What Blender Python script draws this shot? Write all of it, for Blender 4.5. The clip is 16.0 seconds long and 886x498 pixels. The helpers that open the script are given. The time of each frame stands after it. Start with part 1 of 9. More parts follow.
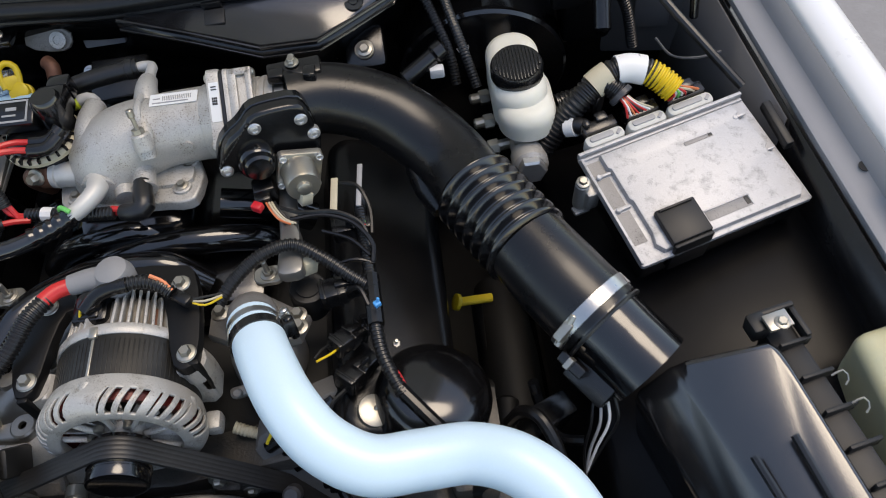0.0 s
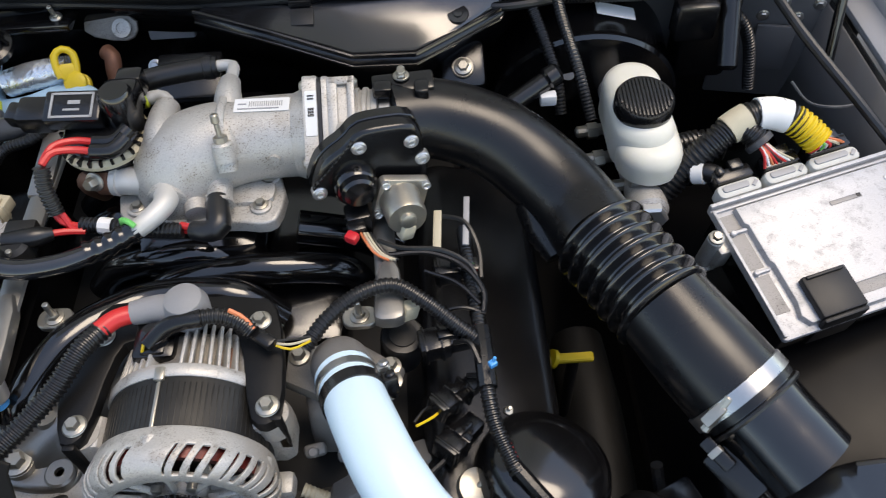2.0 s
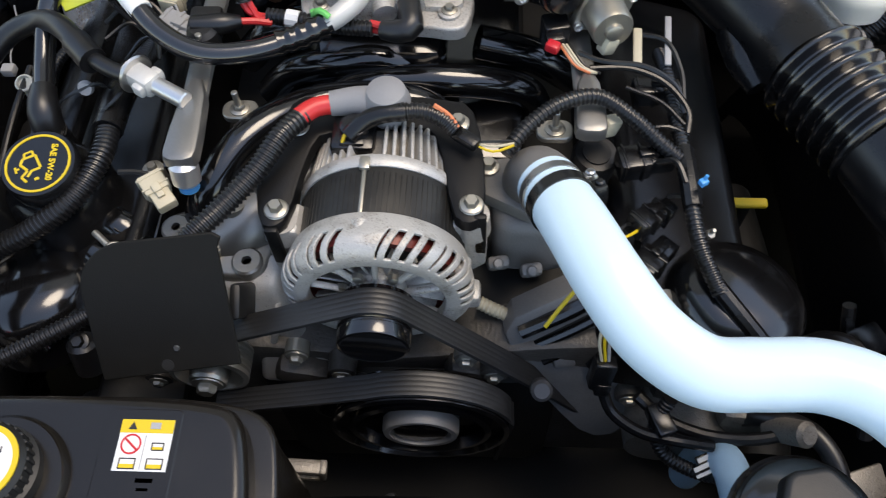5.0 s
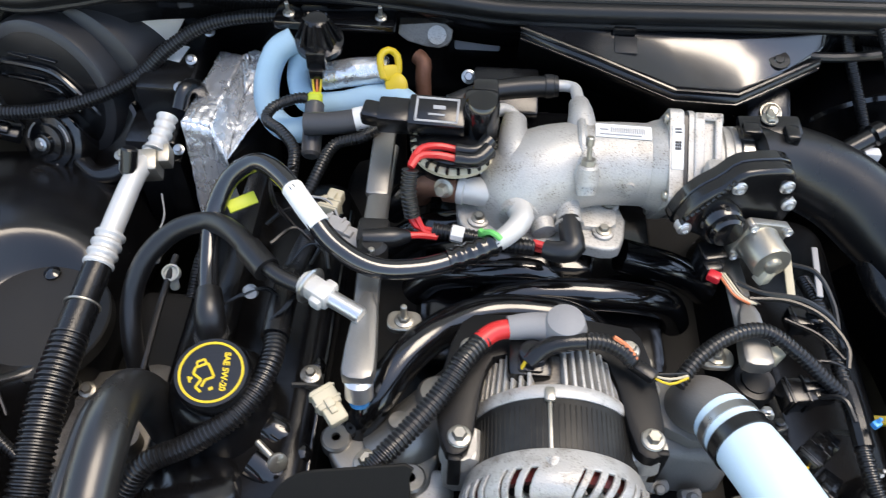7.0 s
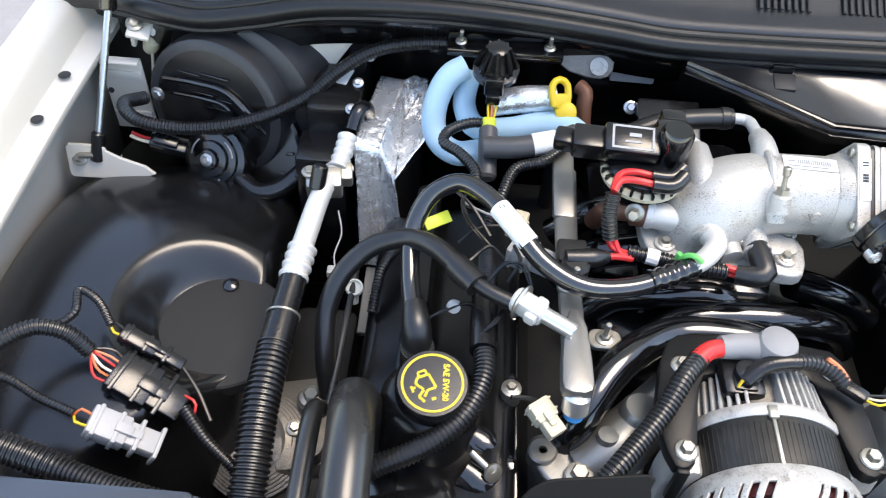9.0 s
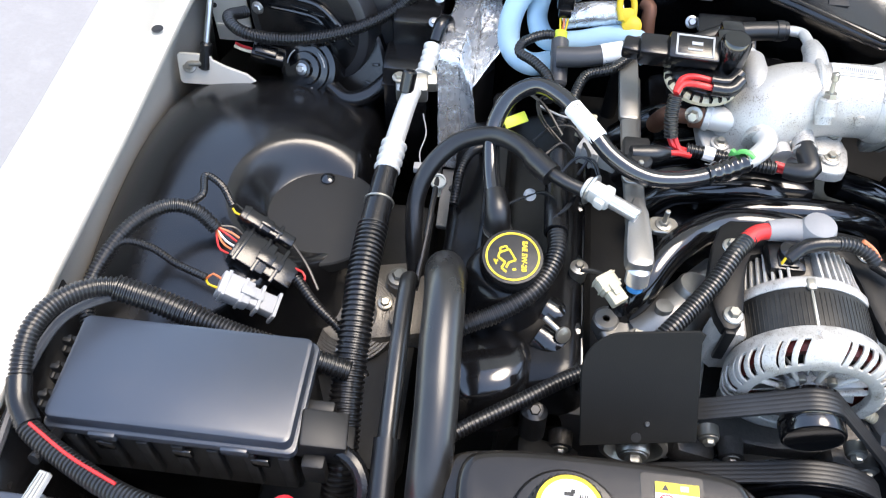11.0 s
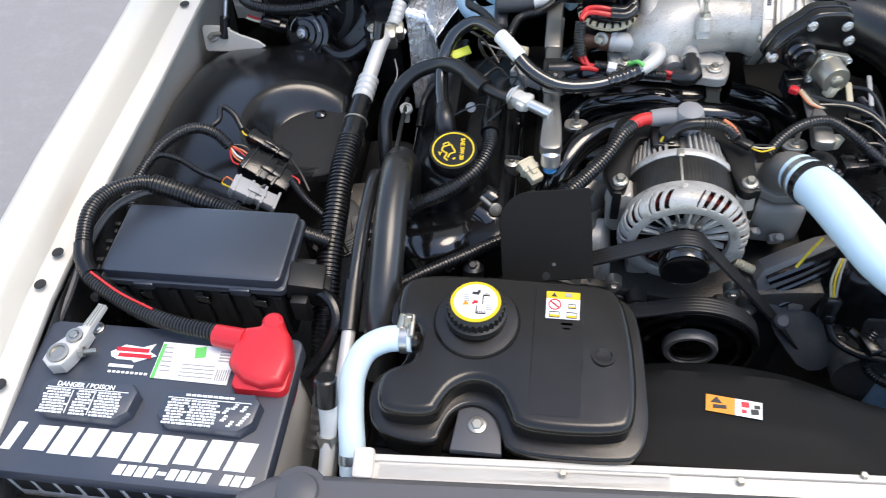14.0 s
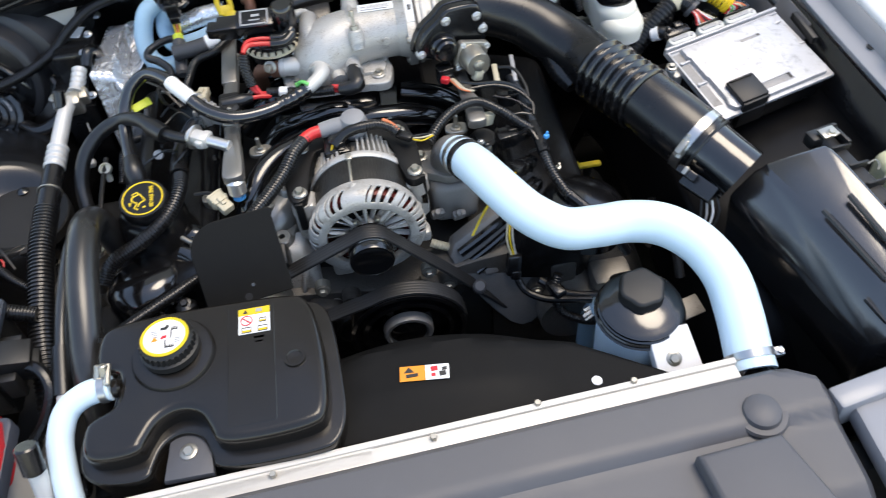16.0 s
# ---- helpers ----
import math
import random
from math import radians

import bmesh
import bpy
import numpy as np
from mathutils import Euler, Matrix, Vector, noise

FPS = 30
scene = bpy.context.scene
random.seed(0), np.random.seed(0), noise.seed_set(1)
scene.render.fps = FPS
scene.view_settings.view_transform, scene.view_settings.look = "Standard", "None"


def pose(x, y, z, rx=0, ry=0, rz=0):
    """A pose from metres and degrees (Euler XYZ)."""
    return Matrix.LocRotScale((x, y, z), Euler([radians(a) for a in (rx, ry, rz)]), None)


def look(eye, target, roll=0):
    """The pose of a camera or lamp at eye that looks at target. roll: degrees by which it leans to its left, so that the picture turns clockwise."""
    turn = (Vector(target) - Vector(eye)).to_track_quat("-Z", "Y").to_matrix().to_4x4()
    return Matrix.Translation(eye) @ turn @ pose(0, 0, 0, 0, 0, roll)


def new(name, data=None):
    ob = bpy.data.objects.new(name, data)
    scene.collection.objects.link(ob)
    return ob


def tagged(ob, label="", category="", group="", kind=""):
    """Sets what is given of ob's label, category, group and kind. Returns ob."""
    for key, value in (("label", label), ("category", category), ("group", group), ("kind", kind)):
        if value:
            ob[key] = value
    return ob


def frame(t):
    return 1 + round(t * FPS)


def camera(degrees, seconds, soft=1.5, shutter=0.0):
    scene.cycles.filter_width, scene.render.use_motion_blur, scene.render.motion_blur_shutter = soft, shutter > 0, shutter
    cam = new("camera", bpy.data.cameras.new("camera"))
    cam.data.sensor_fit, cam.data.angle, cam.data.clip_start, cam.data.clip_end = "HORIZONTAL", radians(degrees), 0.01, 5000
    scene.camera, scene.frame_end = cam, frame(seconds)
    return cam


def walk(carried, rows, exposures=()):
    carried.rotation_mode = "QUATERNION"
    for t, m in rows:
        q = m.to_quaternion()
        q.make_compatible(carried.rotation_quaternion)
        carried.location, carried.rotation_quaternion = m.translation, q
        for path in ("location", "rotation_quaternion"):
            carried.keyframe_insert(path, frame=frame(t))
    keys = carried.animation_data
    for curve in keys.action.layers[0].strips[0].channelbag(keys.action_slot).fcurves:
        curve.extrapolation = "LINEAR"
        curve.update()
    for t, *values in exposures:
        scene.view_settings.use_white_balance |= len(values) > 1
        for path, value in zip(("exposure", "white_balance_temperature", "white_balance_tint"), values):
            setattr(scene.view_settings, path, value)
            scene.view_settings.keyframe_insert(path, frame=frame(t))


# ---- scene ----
cam = camera(57.0, 16.0, soft=1.0, shutter=0.4)
PATH = [
    (0, (0.375, -0.039, 1.536), (0.333, 1.146, -0.075), -9.9),
    (0.5, (0.35, -0.001, 1.52), (0.331, 1.191, -0.086), -8.1),
    (1, (0.328, 0.025, 1.498), (0.335, 1.255, -0.079), -6.1),
    (1.5, (0.297, 0.043, 1.477), (0.302, 1.263, -0.108), -5.2),
    (2, (0.25, 0.059, 1.469), (0.251, 1.281, -0.114), -3.7),
    (2.5, (0.226, 0.049, 1.447), (0.203, 1.225, -0.171), -4.4),
    (3, (0.208, 0.034, 1.433), (0.151, 1.126, -0.242), -4.9),
    (3.5, (0.19, 0.015, 1.423), (0.104, 1.075, -0.271), -5.8),
    (4, (0.172, 0.003, 1.41), (0.063, 1.029, -0.304), -6.4),
    (4.2, (0.164, -0.001, 1.407), (0.057, 1.018, -0.311), -6.2),
    (6.3, (-0.014, 0.056, 1.438), (-0.071, 1.208, -0.196), 1.9),
    (6.5, (-0.026, 0.065, 1.451), (-0.077, 1.265, -0.149), 1.8),
    (7, (-0.066, 0.07, 1.474), (-0.11, 1.325, -0.083), 1.6),
    (7.5, (-0.131, 0.073, 1.481), (-0.175, 1.349, -0.059), 2.1),
    (8, (-0.18, 0.068, 1.482), (-0.208, 1.365, -0.04), 2.3),
    (8.5, (-0.231, 0.051, 1.488), (-0.255, 1.367, -0.018), 3.6),
    (9, (-0.268, 0.03, 1.482), (-0.291, 1.345, -0.025), 4.0),
    (9.2, (-0.279, 0.019, 1.486), (-0.311, 1.335, -0.019), 3.9),
    (11.3, (-0.303, -0.111, 1.545), (-0.423, 1.069, -0.065), 1.4),
    (11.5, (-0.3, -0.131, 1.552), (-0.428, 1.054, -0.054), 1.2),
    (12, (-0.313, -0.186, 1.562), (-0.452, 0.989, -0.051), 0.6),
    (12.5, (-0.298, -0.239, 1.573), (-0.489, 0.913, -0.05), -1.0),
    (13, (-0.269, -0.282, 1.586), (-0.517, 0.873, -0.028), -2.9),
    (13.5, (-0.21, -0.312, 1.598), (-0.443, 0.857, -0.008), -4.2),
    (14, (-0.147, -0.352, 1.619), (-0.394, 0.875, 0.059), -5.3),
    (14.5, (-0.074, -0.395, 1.632), (-0.305, 0.867, 0.098), -6.5),
    (15, (0.013, -0.429, 1.637), (-0.188, 0.867, 0.126), -7.7),
    (15.5, (0.047, -0.411, 1.64), (-0.003, 0.878, 0.111), -7.1),
    (16, (0.061, -0.413, 1.642), (0.163, 0.861, 0.104), -6.2),
]
EXPOSURES = [(0, -0.02, 8200, 13), (1.5, 0.06, 8200, 13), (2.5, 0.42, 8200, 13), (3.2, 0.38, 8200, 13), (4.0, 0.22, 8200, 13), (5.5, 0.42, 8000, 12), (7, 0.66, 7900, 12), (9, 1.10, 7800, 12), (11.5, 1.34, 7600, 12), (12.5, 1.06, 7600, 12), (13.2, 0.88, 7600, 12), (14.5, 0.52, 7700, 12), (16, 0.58, 7800, 11)]
walk(cam, [(t, look(eye, target, roll)) for t, eye, target, roll in PATH], EXPOSURES)

# ---- world, sun, exposure ----
world = bpy.data.worlds.new("sky")
scene.world = world
world.use_nodes = True
wn = world.node_tree.nodes
wl = world.node_tree.links
sky = wn.new("ShaderNodeTexSky")
sky.sky_type, sky.sun_disc = "NISHITA", False
SUN_UP, SUN_ROUND = radians(71), radians(78)
sky.sun_elevation, sky.sun_rotation = SUN_UP, SUN_ROUND
sky.air_density, sky.dust_density = 1.0, 0.6
wl.new(sky.outputs["Color"], wn["Background"].inputs["Color"])
wn["Background"].inputs["Strength"].default_value = 0.30
sun = new("sun", bpy.data.lights.new("sun", "SUN"))
sun.data.energy, sun.data.angle, sun.data.color = 1.7, radians(32), (1.0, 0.96, 0.9)
away = Vector((math.sin(SUN_ROUND) * math.cos(SUN_UP), math.cos(SUN_ROUND) * math.cos(SUN_UP), math.sin(SUN_UP)))
sun.matrix_world = look(away * 10, (0, 0, 0))

# ---- materials ----
def material(name, color, rough=0.5, metal=0.0, grain=300.0, bump=0.1, vary=0.15, stain=0.0, stain_color=(0.2, 0.17, 0.13), coat=0.0, spread=0.12, depth=0.0006, piece=0.0, trans=0.0, sss=0.0, spec=0.5, speck=0.0, speck_color=(0.12, 0.10, 0.08), blotch=14.0):
    """A surface with fine grain in its relief, roughness and colour, and broad stains."""
    m = bpy.data.materials.new(name)
    m.use_nodes = True
    n, l = m.node_tree.nodes, m.node_tree.links
    p = n["Principled BSDF"]
    coord = n.new("ShaderNodeTexCoord")
    fine, broad = n.new("ShaderNodeTexNoise"), n.new("ShaderNodeTexNoise")
    fine.inputs["Scale"].default_value, fine.inputs["Detail"].default_value = grain, 3
    broad.inputs["Scale"].default_value, broad.inputs["Detail"].default_value = blotch, 5
    broad.inputs["Roughness"].default_value = 0.62
    for t in (fine, broad):
        l.new(coord.outputs["Object"], t.inputs["Vector"])
    base = n.new("ShaderNodeMix")
    base.data_type = "RGBA"
    base.inputs[6].default_value = (*[c * (1 - vary) for c in color], 1)
    base.inputs[7].default_value = (*[min(1, c * (1 + vary)) for c in color], 1)
    blend = n.new("ShaderNodeMath")
    blend.operation = "MULTIPLY_ADD"
    l.new(fine.outputs["Fac"], blend.inputs[0])
    blend.inputs[1].default_value = 0.5
    half = n.new("ShaderNodeMath")
    half.operation = "MULTIPLY"
    half.inputs[1].default_value = 0.5
    l.new(broad.outputs["Fac"], half.inputs[0])
    l.new(half.outputs[0], blend.inputs[2])
    l.new(blend.outputs[0], base.inputs[0])
    out = base.outputs[2]
    if stain:
        ramp = n.new("ShaderNodeMapRange")
        ramp.inputs[1].default_value, ramp.inputs[2].default_value = 0.52, 0.72
        ramp.inputs[4].default_value = stain
        l.new(broad.outputs["Fac"], ramp.inputs[0])
        mix = n.new("ShaderNodeMix")
        mix.data_type = "RGBA"
        l.new(ramp.outputs[0], mix.inputs[0])
        l.new(out, mix.inputs[6])
        mix.inputs[7].default_value = (*stain_color, 1)
        out = mix.outputs[2]
    if speck:
        dots, keep = n.new("ShaderNodeTexNoise"), n.new("ShaderNodeMapRange")
        dots.inputs["Scale"].default_value, dots.inputs["Detail"].default_value = 620.0, 2
        l.new(coord.outputs["Object"], dots.inputs["Vector"])
        keep.inputs[1].default_value, keep.inputs[2].default_value, keep.inputs[4].default_value = 0.56, 0.66, speck
        l.new(dots.outputs["Fac"], keep.inputs[0])
        pits = n.new("ShaderNodeMath")
        pits.operation = "MULTIPLY"
        l.new(keep.outputs[0], pits.inputs[0])
        zone = n.new("ShaderNodeMapRange")
        zone.inputs[1].default_value, zone.inputs[2].default_value = 0.40, 0.60
        l.new(broad.outputs["Fac"], zone.inputs[0])
        l.new(zone.outputs[0], pits.inputs[1])
        spot = n.new("ShaderNodeMix")
        spot.data_type = "RGBA"
        l.new(pits.outputs[0], spot.inputs[0])
        l.new(out, spot.inputs[6])
        spot.inputs[7].default_value = (*speck_color, 1)
        out = spot.outputs[2]
    if piece:
        info = n.new("ShaderNodeObjectInfo")
        hsv = n.new("ShaderNodeHueSaturation")
        mr = n.new("ShaderNodeMapRange")
        mr.inputs[3].default_value, mr.inputs[4].default_value = 1 - piece, 1 + piece
        l.new(info.outputs["Random"], mr.inputs[0])
        l.new(mr.outputs[0], hsv.inputs["Value"])
        l.new(out, hsv.inputs["Color"])
        out = hsv.outputs["Color"]
    l.new(out, p.inputs["Base Color"])
    rr = n.new("ShaderNodeMapRange")
    rr.inputs[3].default_value, rr.inputs[4].default_value = max(0.02, rough - spread), min(1, rough + spread)
    l.new(broad.outputs["Fac"], rr.inputs[0])
    l.new(rr.outputs[0], p.inputs["Roughness"])
    p.inputs["Metallic"].default_value = metal
    p.inputs["Specular IOR Level"].default_value = spec
    p.inputs["Coat Weight"].default_value = coat
    p.inputs["Coat Roughness"].default_value = 0.12
    p.inputs["Transmission Weight"].default_value = trans
    if sss:
        p.inputs["Subsurface Weight"].default_value = sss
        p.inputs["Subsurface Radius"].default_value = (0.01, 0.01, 0.008)
        p.inputs["Subsurface Scale"].default_value = 0.5
    b = n.new("ShaderNodeBump")
    b.inputs["Strength"].default_value, b.inputs["Distance"].default_value = bump, depth
    l.new(fine.outputs["Fac"], b.inputs["Height"])
    l.new(b.outputs[0], p.inputs["Normal"])
    return m


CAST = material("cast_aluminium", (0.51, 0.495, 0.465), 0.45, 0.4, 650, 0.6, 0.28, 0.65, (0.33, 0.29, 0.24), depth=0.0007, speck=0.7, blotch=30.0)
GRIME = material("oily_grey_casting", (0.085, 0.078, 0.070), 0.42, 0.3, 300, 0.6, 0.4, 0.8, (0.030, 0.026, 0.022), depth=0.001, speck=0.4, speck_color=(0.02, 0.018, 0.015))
NECK = material("sand_cast_grey", (0.235, 0.225, 0.212), 0.48, 0.35, 600, 0.5, 0.2, 0.35, (0.16, 0.15, 0.14), depth=0.0006)
DUSTY = material("dusty_grey_casting", (0.15, 0.148, 0.145), 0.40, 0, 400, 0.3, 0.3, 0.6, (0.08, 0.076, 0.072), depth=0.0006)
CAST_DARK = material("weathered_aluminium", (0.23, 0.212, 0.188), 0.45, 0.5, 500, 0.6, 0.4, 0.75, (0.06, 0.048, 0.036), depth=0.001, speck=0.5, speck_color=(0.03, 0.025, 0.02))
ALU = material("machined_aluminium", (0.72, 0.72, 0.71), 0.32, 0.85, 500, 0.15, 0.1, 0.2, (0.42, 0.41, 0.39))
PCM_ALU = material("raw_cast_plate", (0.52, 0.52, 0.525), 0.50, 0.35, 800, 0.5, 0.25, 0.8, (0.30, 0.30, 0.30), depth=0.0004, speck=0.5, speck_color=(0.22, 0.22, 0.22), spread=0.10, blotch=75.0)
ZINC = material("zinc_plated_steel", (0.42, 0.40, 0.35), 0.36, 0.85, 400, 0.15, 0.15, 0.3, (0.35, 0.29, 0.19))
STEEL = material("bare_steel", (0.5, 0.5, 0.49), 0.3, 0.95, 500, 0.12, 0.12)
# Rough specked casting, darkened with the shade of the control unit's recesses.
PCM_DARK = material("rough_cast_recess_shade", (0.26, 0.255, 0.25), 0.5, 0.4, 900, 0.6, 0.35, 0.7, (0.14, 0.135, 0.13), depth=0.0006, speck=0.7, speck_color=(0.07, 0.065, 0.06))
RAIL = material("fuel_rail_steel", (0.27, 0.264, 0.25), 0.38, 0.8, 500, 0.2, 0.12)
SATIN = material("satin_black_plastic", (0.0055, 0.0055, 0.006), 0.23, 0, 1400, 0.18, 0.25, 0.12, (0.0250, 0.0240, 0.0225), depth=0.0003, spec=0.65)
GLOSS = material("gloss_black_plastic", (0.0045, 0.0045, 0.005), 0.14, 0, 900, 0.05, 0.3, 0.10, (0.0175, 0.0170, 0.0165), depth=0.0003, spec=0.9)
MATT = material("matt_black_plastic", (0.008, 0.008, 0.008), 0.5, 0, 900, 0.25, 0.3, 0.15, (0.0250, 0.0240, 0.0225), depth=0.0004)
TANK = material("moulded_black_tank", (0.011, 0.0092, 0.0075), 0.22, 0, 900, 0.10, 0.2, 0.10, (0.030, 0.028, 0.025), depth=0.0003, spec=0.48)
DUCT = material("soft_black_duct_plastic", (0.0055, 0.0055, 0.006), 0.28, 0, 1400, 0.18, 0.25, 0.10, (0.0200, 0.0195, 0.0185), depth=0.0003, spec=0.5)
COWL = material("grey_black_cowl_plastic", (0.022, 0.0225, 0.025), 0.40, 0, 1500, 0.25, 0.15, 0.15, (0.040, 0.040, 0.042), depth=0.0004, spec=0.6)
RUBBER = material("black_rubber", (0.0065, 0.0065, 0.007), 0.36, 0, 800, 0.15, 0.25, 0.2, (0.0250, 0.0250, 0.0260), spec=0.65)
RUBBER_GREY = material("grey_worn_rubber", (0.06, 0.06, 0.063), 0.4, 0, 500, 0.2, 0.2, 0.3, (0.17, 0.165, 0.16))
LOOM = material("split_loom_plastic", (0.008, 0.008, 0.0085), 0.32, 0, 600, 0.1, 0.3, 0.25, (0.0300, 0.0290, 0.0275), spec=0.7)
TAPE = material("black_tape", (0.006, 0.006, 0.0065), 0.26, 0, 500, 0.3, 0.3)
DEEP = material("black_underbody", (0.004, 0.004, 0.004), 0.6, 0, 200, 0.3, 0.4, 0.3, (0.0150, 0.0135, 0.0120))
COIL = material("valve_cover_black", (0.0055, 0.0055, 0.006), 0.22, 0, 700, 0.25, 0.3, 0.2, (0.0250, 0.0230, 0.0210), spec=0.35)
BLUE = material("pale_blue_silicone", (0.60, 0.78, 0.89), 0.38, 0, 500, 0.06, 0.05, 0.10, (0.62, 0.78, 0.9), coat=0.15)
BLUE_SOFT = material("pale_blue_foam", (0.40, 0.60, 0.73), 0.65, 0, 700, 0.2, 0.1, 0.2, (0.5, 0.66, 0.76))
BLUE_PALE = material("whitish_blue_rubber", (0.60, 0.74, 0.82), 0.45, 0, 500, 0.08, 0.06, 0.1, (0.7, 0.78, 0.82))
CREAM = material("cream_car_paint", (0.63, 0.588, 0.52), 0.35, 0, 900, 0.03, 0.03, 0.12, (0.6, 0.56, 0.49), coat=0.4)
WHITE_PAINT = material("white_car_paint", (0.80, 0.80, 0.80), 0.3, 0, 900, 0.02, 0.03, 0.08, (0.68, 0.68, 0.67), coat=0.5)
# Grey paint of small panels; also carries the shade of the right fender flange.
GREY_AND_SHADE = material("grey_paint_and_flange_shade", (0.27, 0.275, 0.29), 0.4, 0, 900, 0.05, 0.05, 0.15, (0.34, 0.34, 0.35), coat=0.2)
# Body colour darkened to hold the shade by the right inner wall and firewall.
SHADED_BODY = material("shaded_body_grey", (0.13, 0.128, 0.13), 0.45, 0, 700, 0.08, 0.08, 0.2, (0.13, 0.13, 0.13))
COVER = material("grey_textured_plastic", (0.075, 0.075, 0.081), 0.48, 0, 1600, 0.35, 0.1, 0.1, (0.13, 0.13, 0.135), depth=0.0004)
# The blue in the battery and fuse box colours is painted-in sky reflection.
BATTERY = material("charcoal_battery_plastic", (0.032, 0.040, 0.058), 0.42, 0, 1300, 0.25, 0.15, 0.15, (0.07, 0.072, 0.08), depth=0.0004, spec=0.9)
BATTERY_SIDE = material("pale_battery_case", (0.62, 0.62, 0.61), 0.5, 0, 900, 0.15, 0.08, 0.3, (0.4, 0.39, 0.37))
FUSE = material("fuse_box_black_sky_tint", (0.026, 0.033, 0.046), 0.32, 0, 1500, 0.3, 0.12, 0.12, (0.05, 0.053, 0.06), depth=0.0004, spec=1.0)
WHITE = material("white_print", (0.82, 0.82, 0.80), 0.5, 0, 700, 0.05, 0.04, 0.06, (0.66, 0.65, 0.62))
LABEL = material("white_paper_label", (0.80, 0.80, 0.78), 0.45, 0, 500, 0.05, 0.03, 0.1, (0.68, 0.67, 0.62))
INK = material("black_ink", (0.02, 0.02, 0.02), 0.5, 0, 500, 0.02, 0.1)
RED = material("red_soft_plastic", (0.62, 0.022, 0.032), 0.36, 0, 600, 0.08, 0.1, 0.12, (0.72, 0.08, 0.08), sss=0.15)
REDWIRE = material("red_wire", (0.62, 0.03, 0.03), 0.4, 0, 500, 0.05, 0.1)
ORANGEWIRE = material("orange_wire", (0.7, 0.2, 0.08), 0.4, 0, 500, 0.05, 0.1)
YELLOW = material("yellow_plastic", (0.72, 0.50, 0.02), 0.4, 0, 600, 0.08, 0.08, 0.15, (0.55, 0.36, 0.02))
LIME = material("lime_tape", (0.62, 0.68, 0.05), 0.45, 0, 500, 0.05, 0.08)
GREEN = material("green_clip", (0.12, 0.55, 0.13), 0.45, 0, 500, 0.05, 0.08)
ORANGE = material("orange_label", (0.80, 0.28, 0.02), 0.45, 0, 500, 0.05, 0.05)
BLUECLIP = material("blue_clip", (0.05, 0.35, 0.75), 0.4, 0, 500, 0.05, 0.05)
COPPER = material("rusty_copper_brown", (0.20, 0.09, 0.055), 0.55, 0.4, 400, 0.5, 0.3, 0.5, (0.1, 0.05, 0.035))
WINDING = material("red_enamel_winding", (0.13, 0.014, 0.010), 0.35, 0.2, 300, 0.4, 0.4)
LAMINATE = material("dark_stator_iron", (0.030, 0.029, 0.027), 0.45, 0.6, 200, 0.2, 0.3, 0.4, (0.09, 0.085, 0.075))
BEIGE = material("beige_connector_plastic", (0.56, 0.50, 0.36), 0.5, 0, 500, 0.1, 0.1, 0.2, (0.42, 0.36, 0.25))
GREYCON = material("grey_connector_plastic", (0.36, 0.36, 0.36), 0.5, 0, 500, 0.1, 0.12, 0.2, (0.42, 0.41, 0.39))
PALECON = material("pale_connector_plastic", (0.58, 0.59, 0.55), 0.45, 0, 500, 0.1, 0.12, 0.25, (0.30, 0.30, 0.28))
IVORY = material("ivory_reservoir_plastic", (0.78, 0.76, 0.66), 0.4, 0, 400, 0.08, 0.05, 0.2, (0.66, 0.60, 0.45), sss=0.3)
WASHER = material("yellowed_bottle_plastic", (0.60, 0.58, 0.38), 0.45, 0, 300, 0.08, 0.1, 0.3, (0.35, 0.45, 0.36), sss=0.3)
BOOT = material("grey_rubber_boot", (0.24, 0.24, 0.245), 0.6, 0, 600, 0.15, 0.1, 0.2, (0.32, 0.31, 0.3))
WHITEPIPE = material("pale_oxidised_aluminium", (0.62, 0.61, 0.58), 0.5, 0.35, 600, 0.25, 0.1, 0.3, (0.45, 0.43, 0.4))
FOIL = material("crumpled_foil", (0.84, 0.85, 0.86), 0.27, 0.75, 75, 0.7, 0.08, 0.4, (0.6, 0.6, 0.6), spread=0.08, depth=0.0035, blotch=30.0)
ALT_CAST = material("dirty_die_cast", (0.50, 0.485, 0.455), 0.45, 0.4, 600, 0.6, 0.25, 0.75, (0.20, 0.175, 0.145), depth=0.0007, speck=0.6, blotch=38.0)
CLEARTUBE = material("glossy_black_vinyl", (0.010, 0.0105, 0.012), 0.14, 0, 500, 0.04, 0.2, coat=0.5, spec=0.8)
PAVE = material("pale_concrete", (0.26, 0.248, 0.24), 0.85, 0, 60, 0.5, 0.12, 0.35, (0.33, 0.32, 0.31), depth=0.003)
SEAL = material("black_seal_rubber", (0.006, 0.006, 0.006), 0.4, 0, 700, 0.15, 0.3)
PAINT_BLACK = material("gloss_black_paint", (0.004, 0.004, 0.0045), 0.11, 0, 400, 0.06, 0.3, 0.15, (0.0150, 0.0145, 0.0140), depth=0.0004, spec=0.9)
# Darker copy of WELL: the right liner's shade is put into colour and gloss.
WELL_SHADED = material("shaded_black_liner", (0.004, 0.004, 0.0045), 0.34, 0, 60, 0.06, 0.3, 0.12, (0.010, 0.0095, 0.009), depth=0.001, spec=0.14)
WELL = material("black_splash_liner", (0.006, 0.006, 0.0065), 0.24, 0, 60, 0.10, 0.3, 0.3, (0.022, 0.0205, 0.019), depth=0.001, coat=0.1, spread=0.1, spec=0.6)

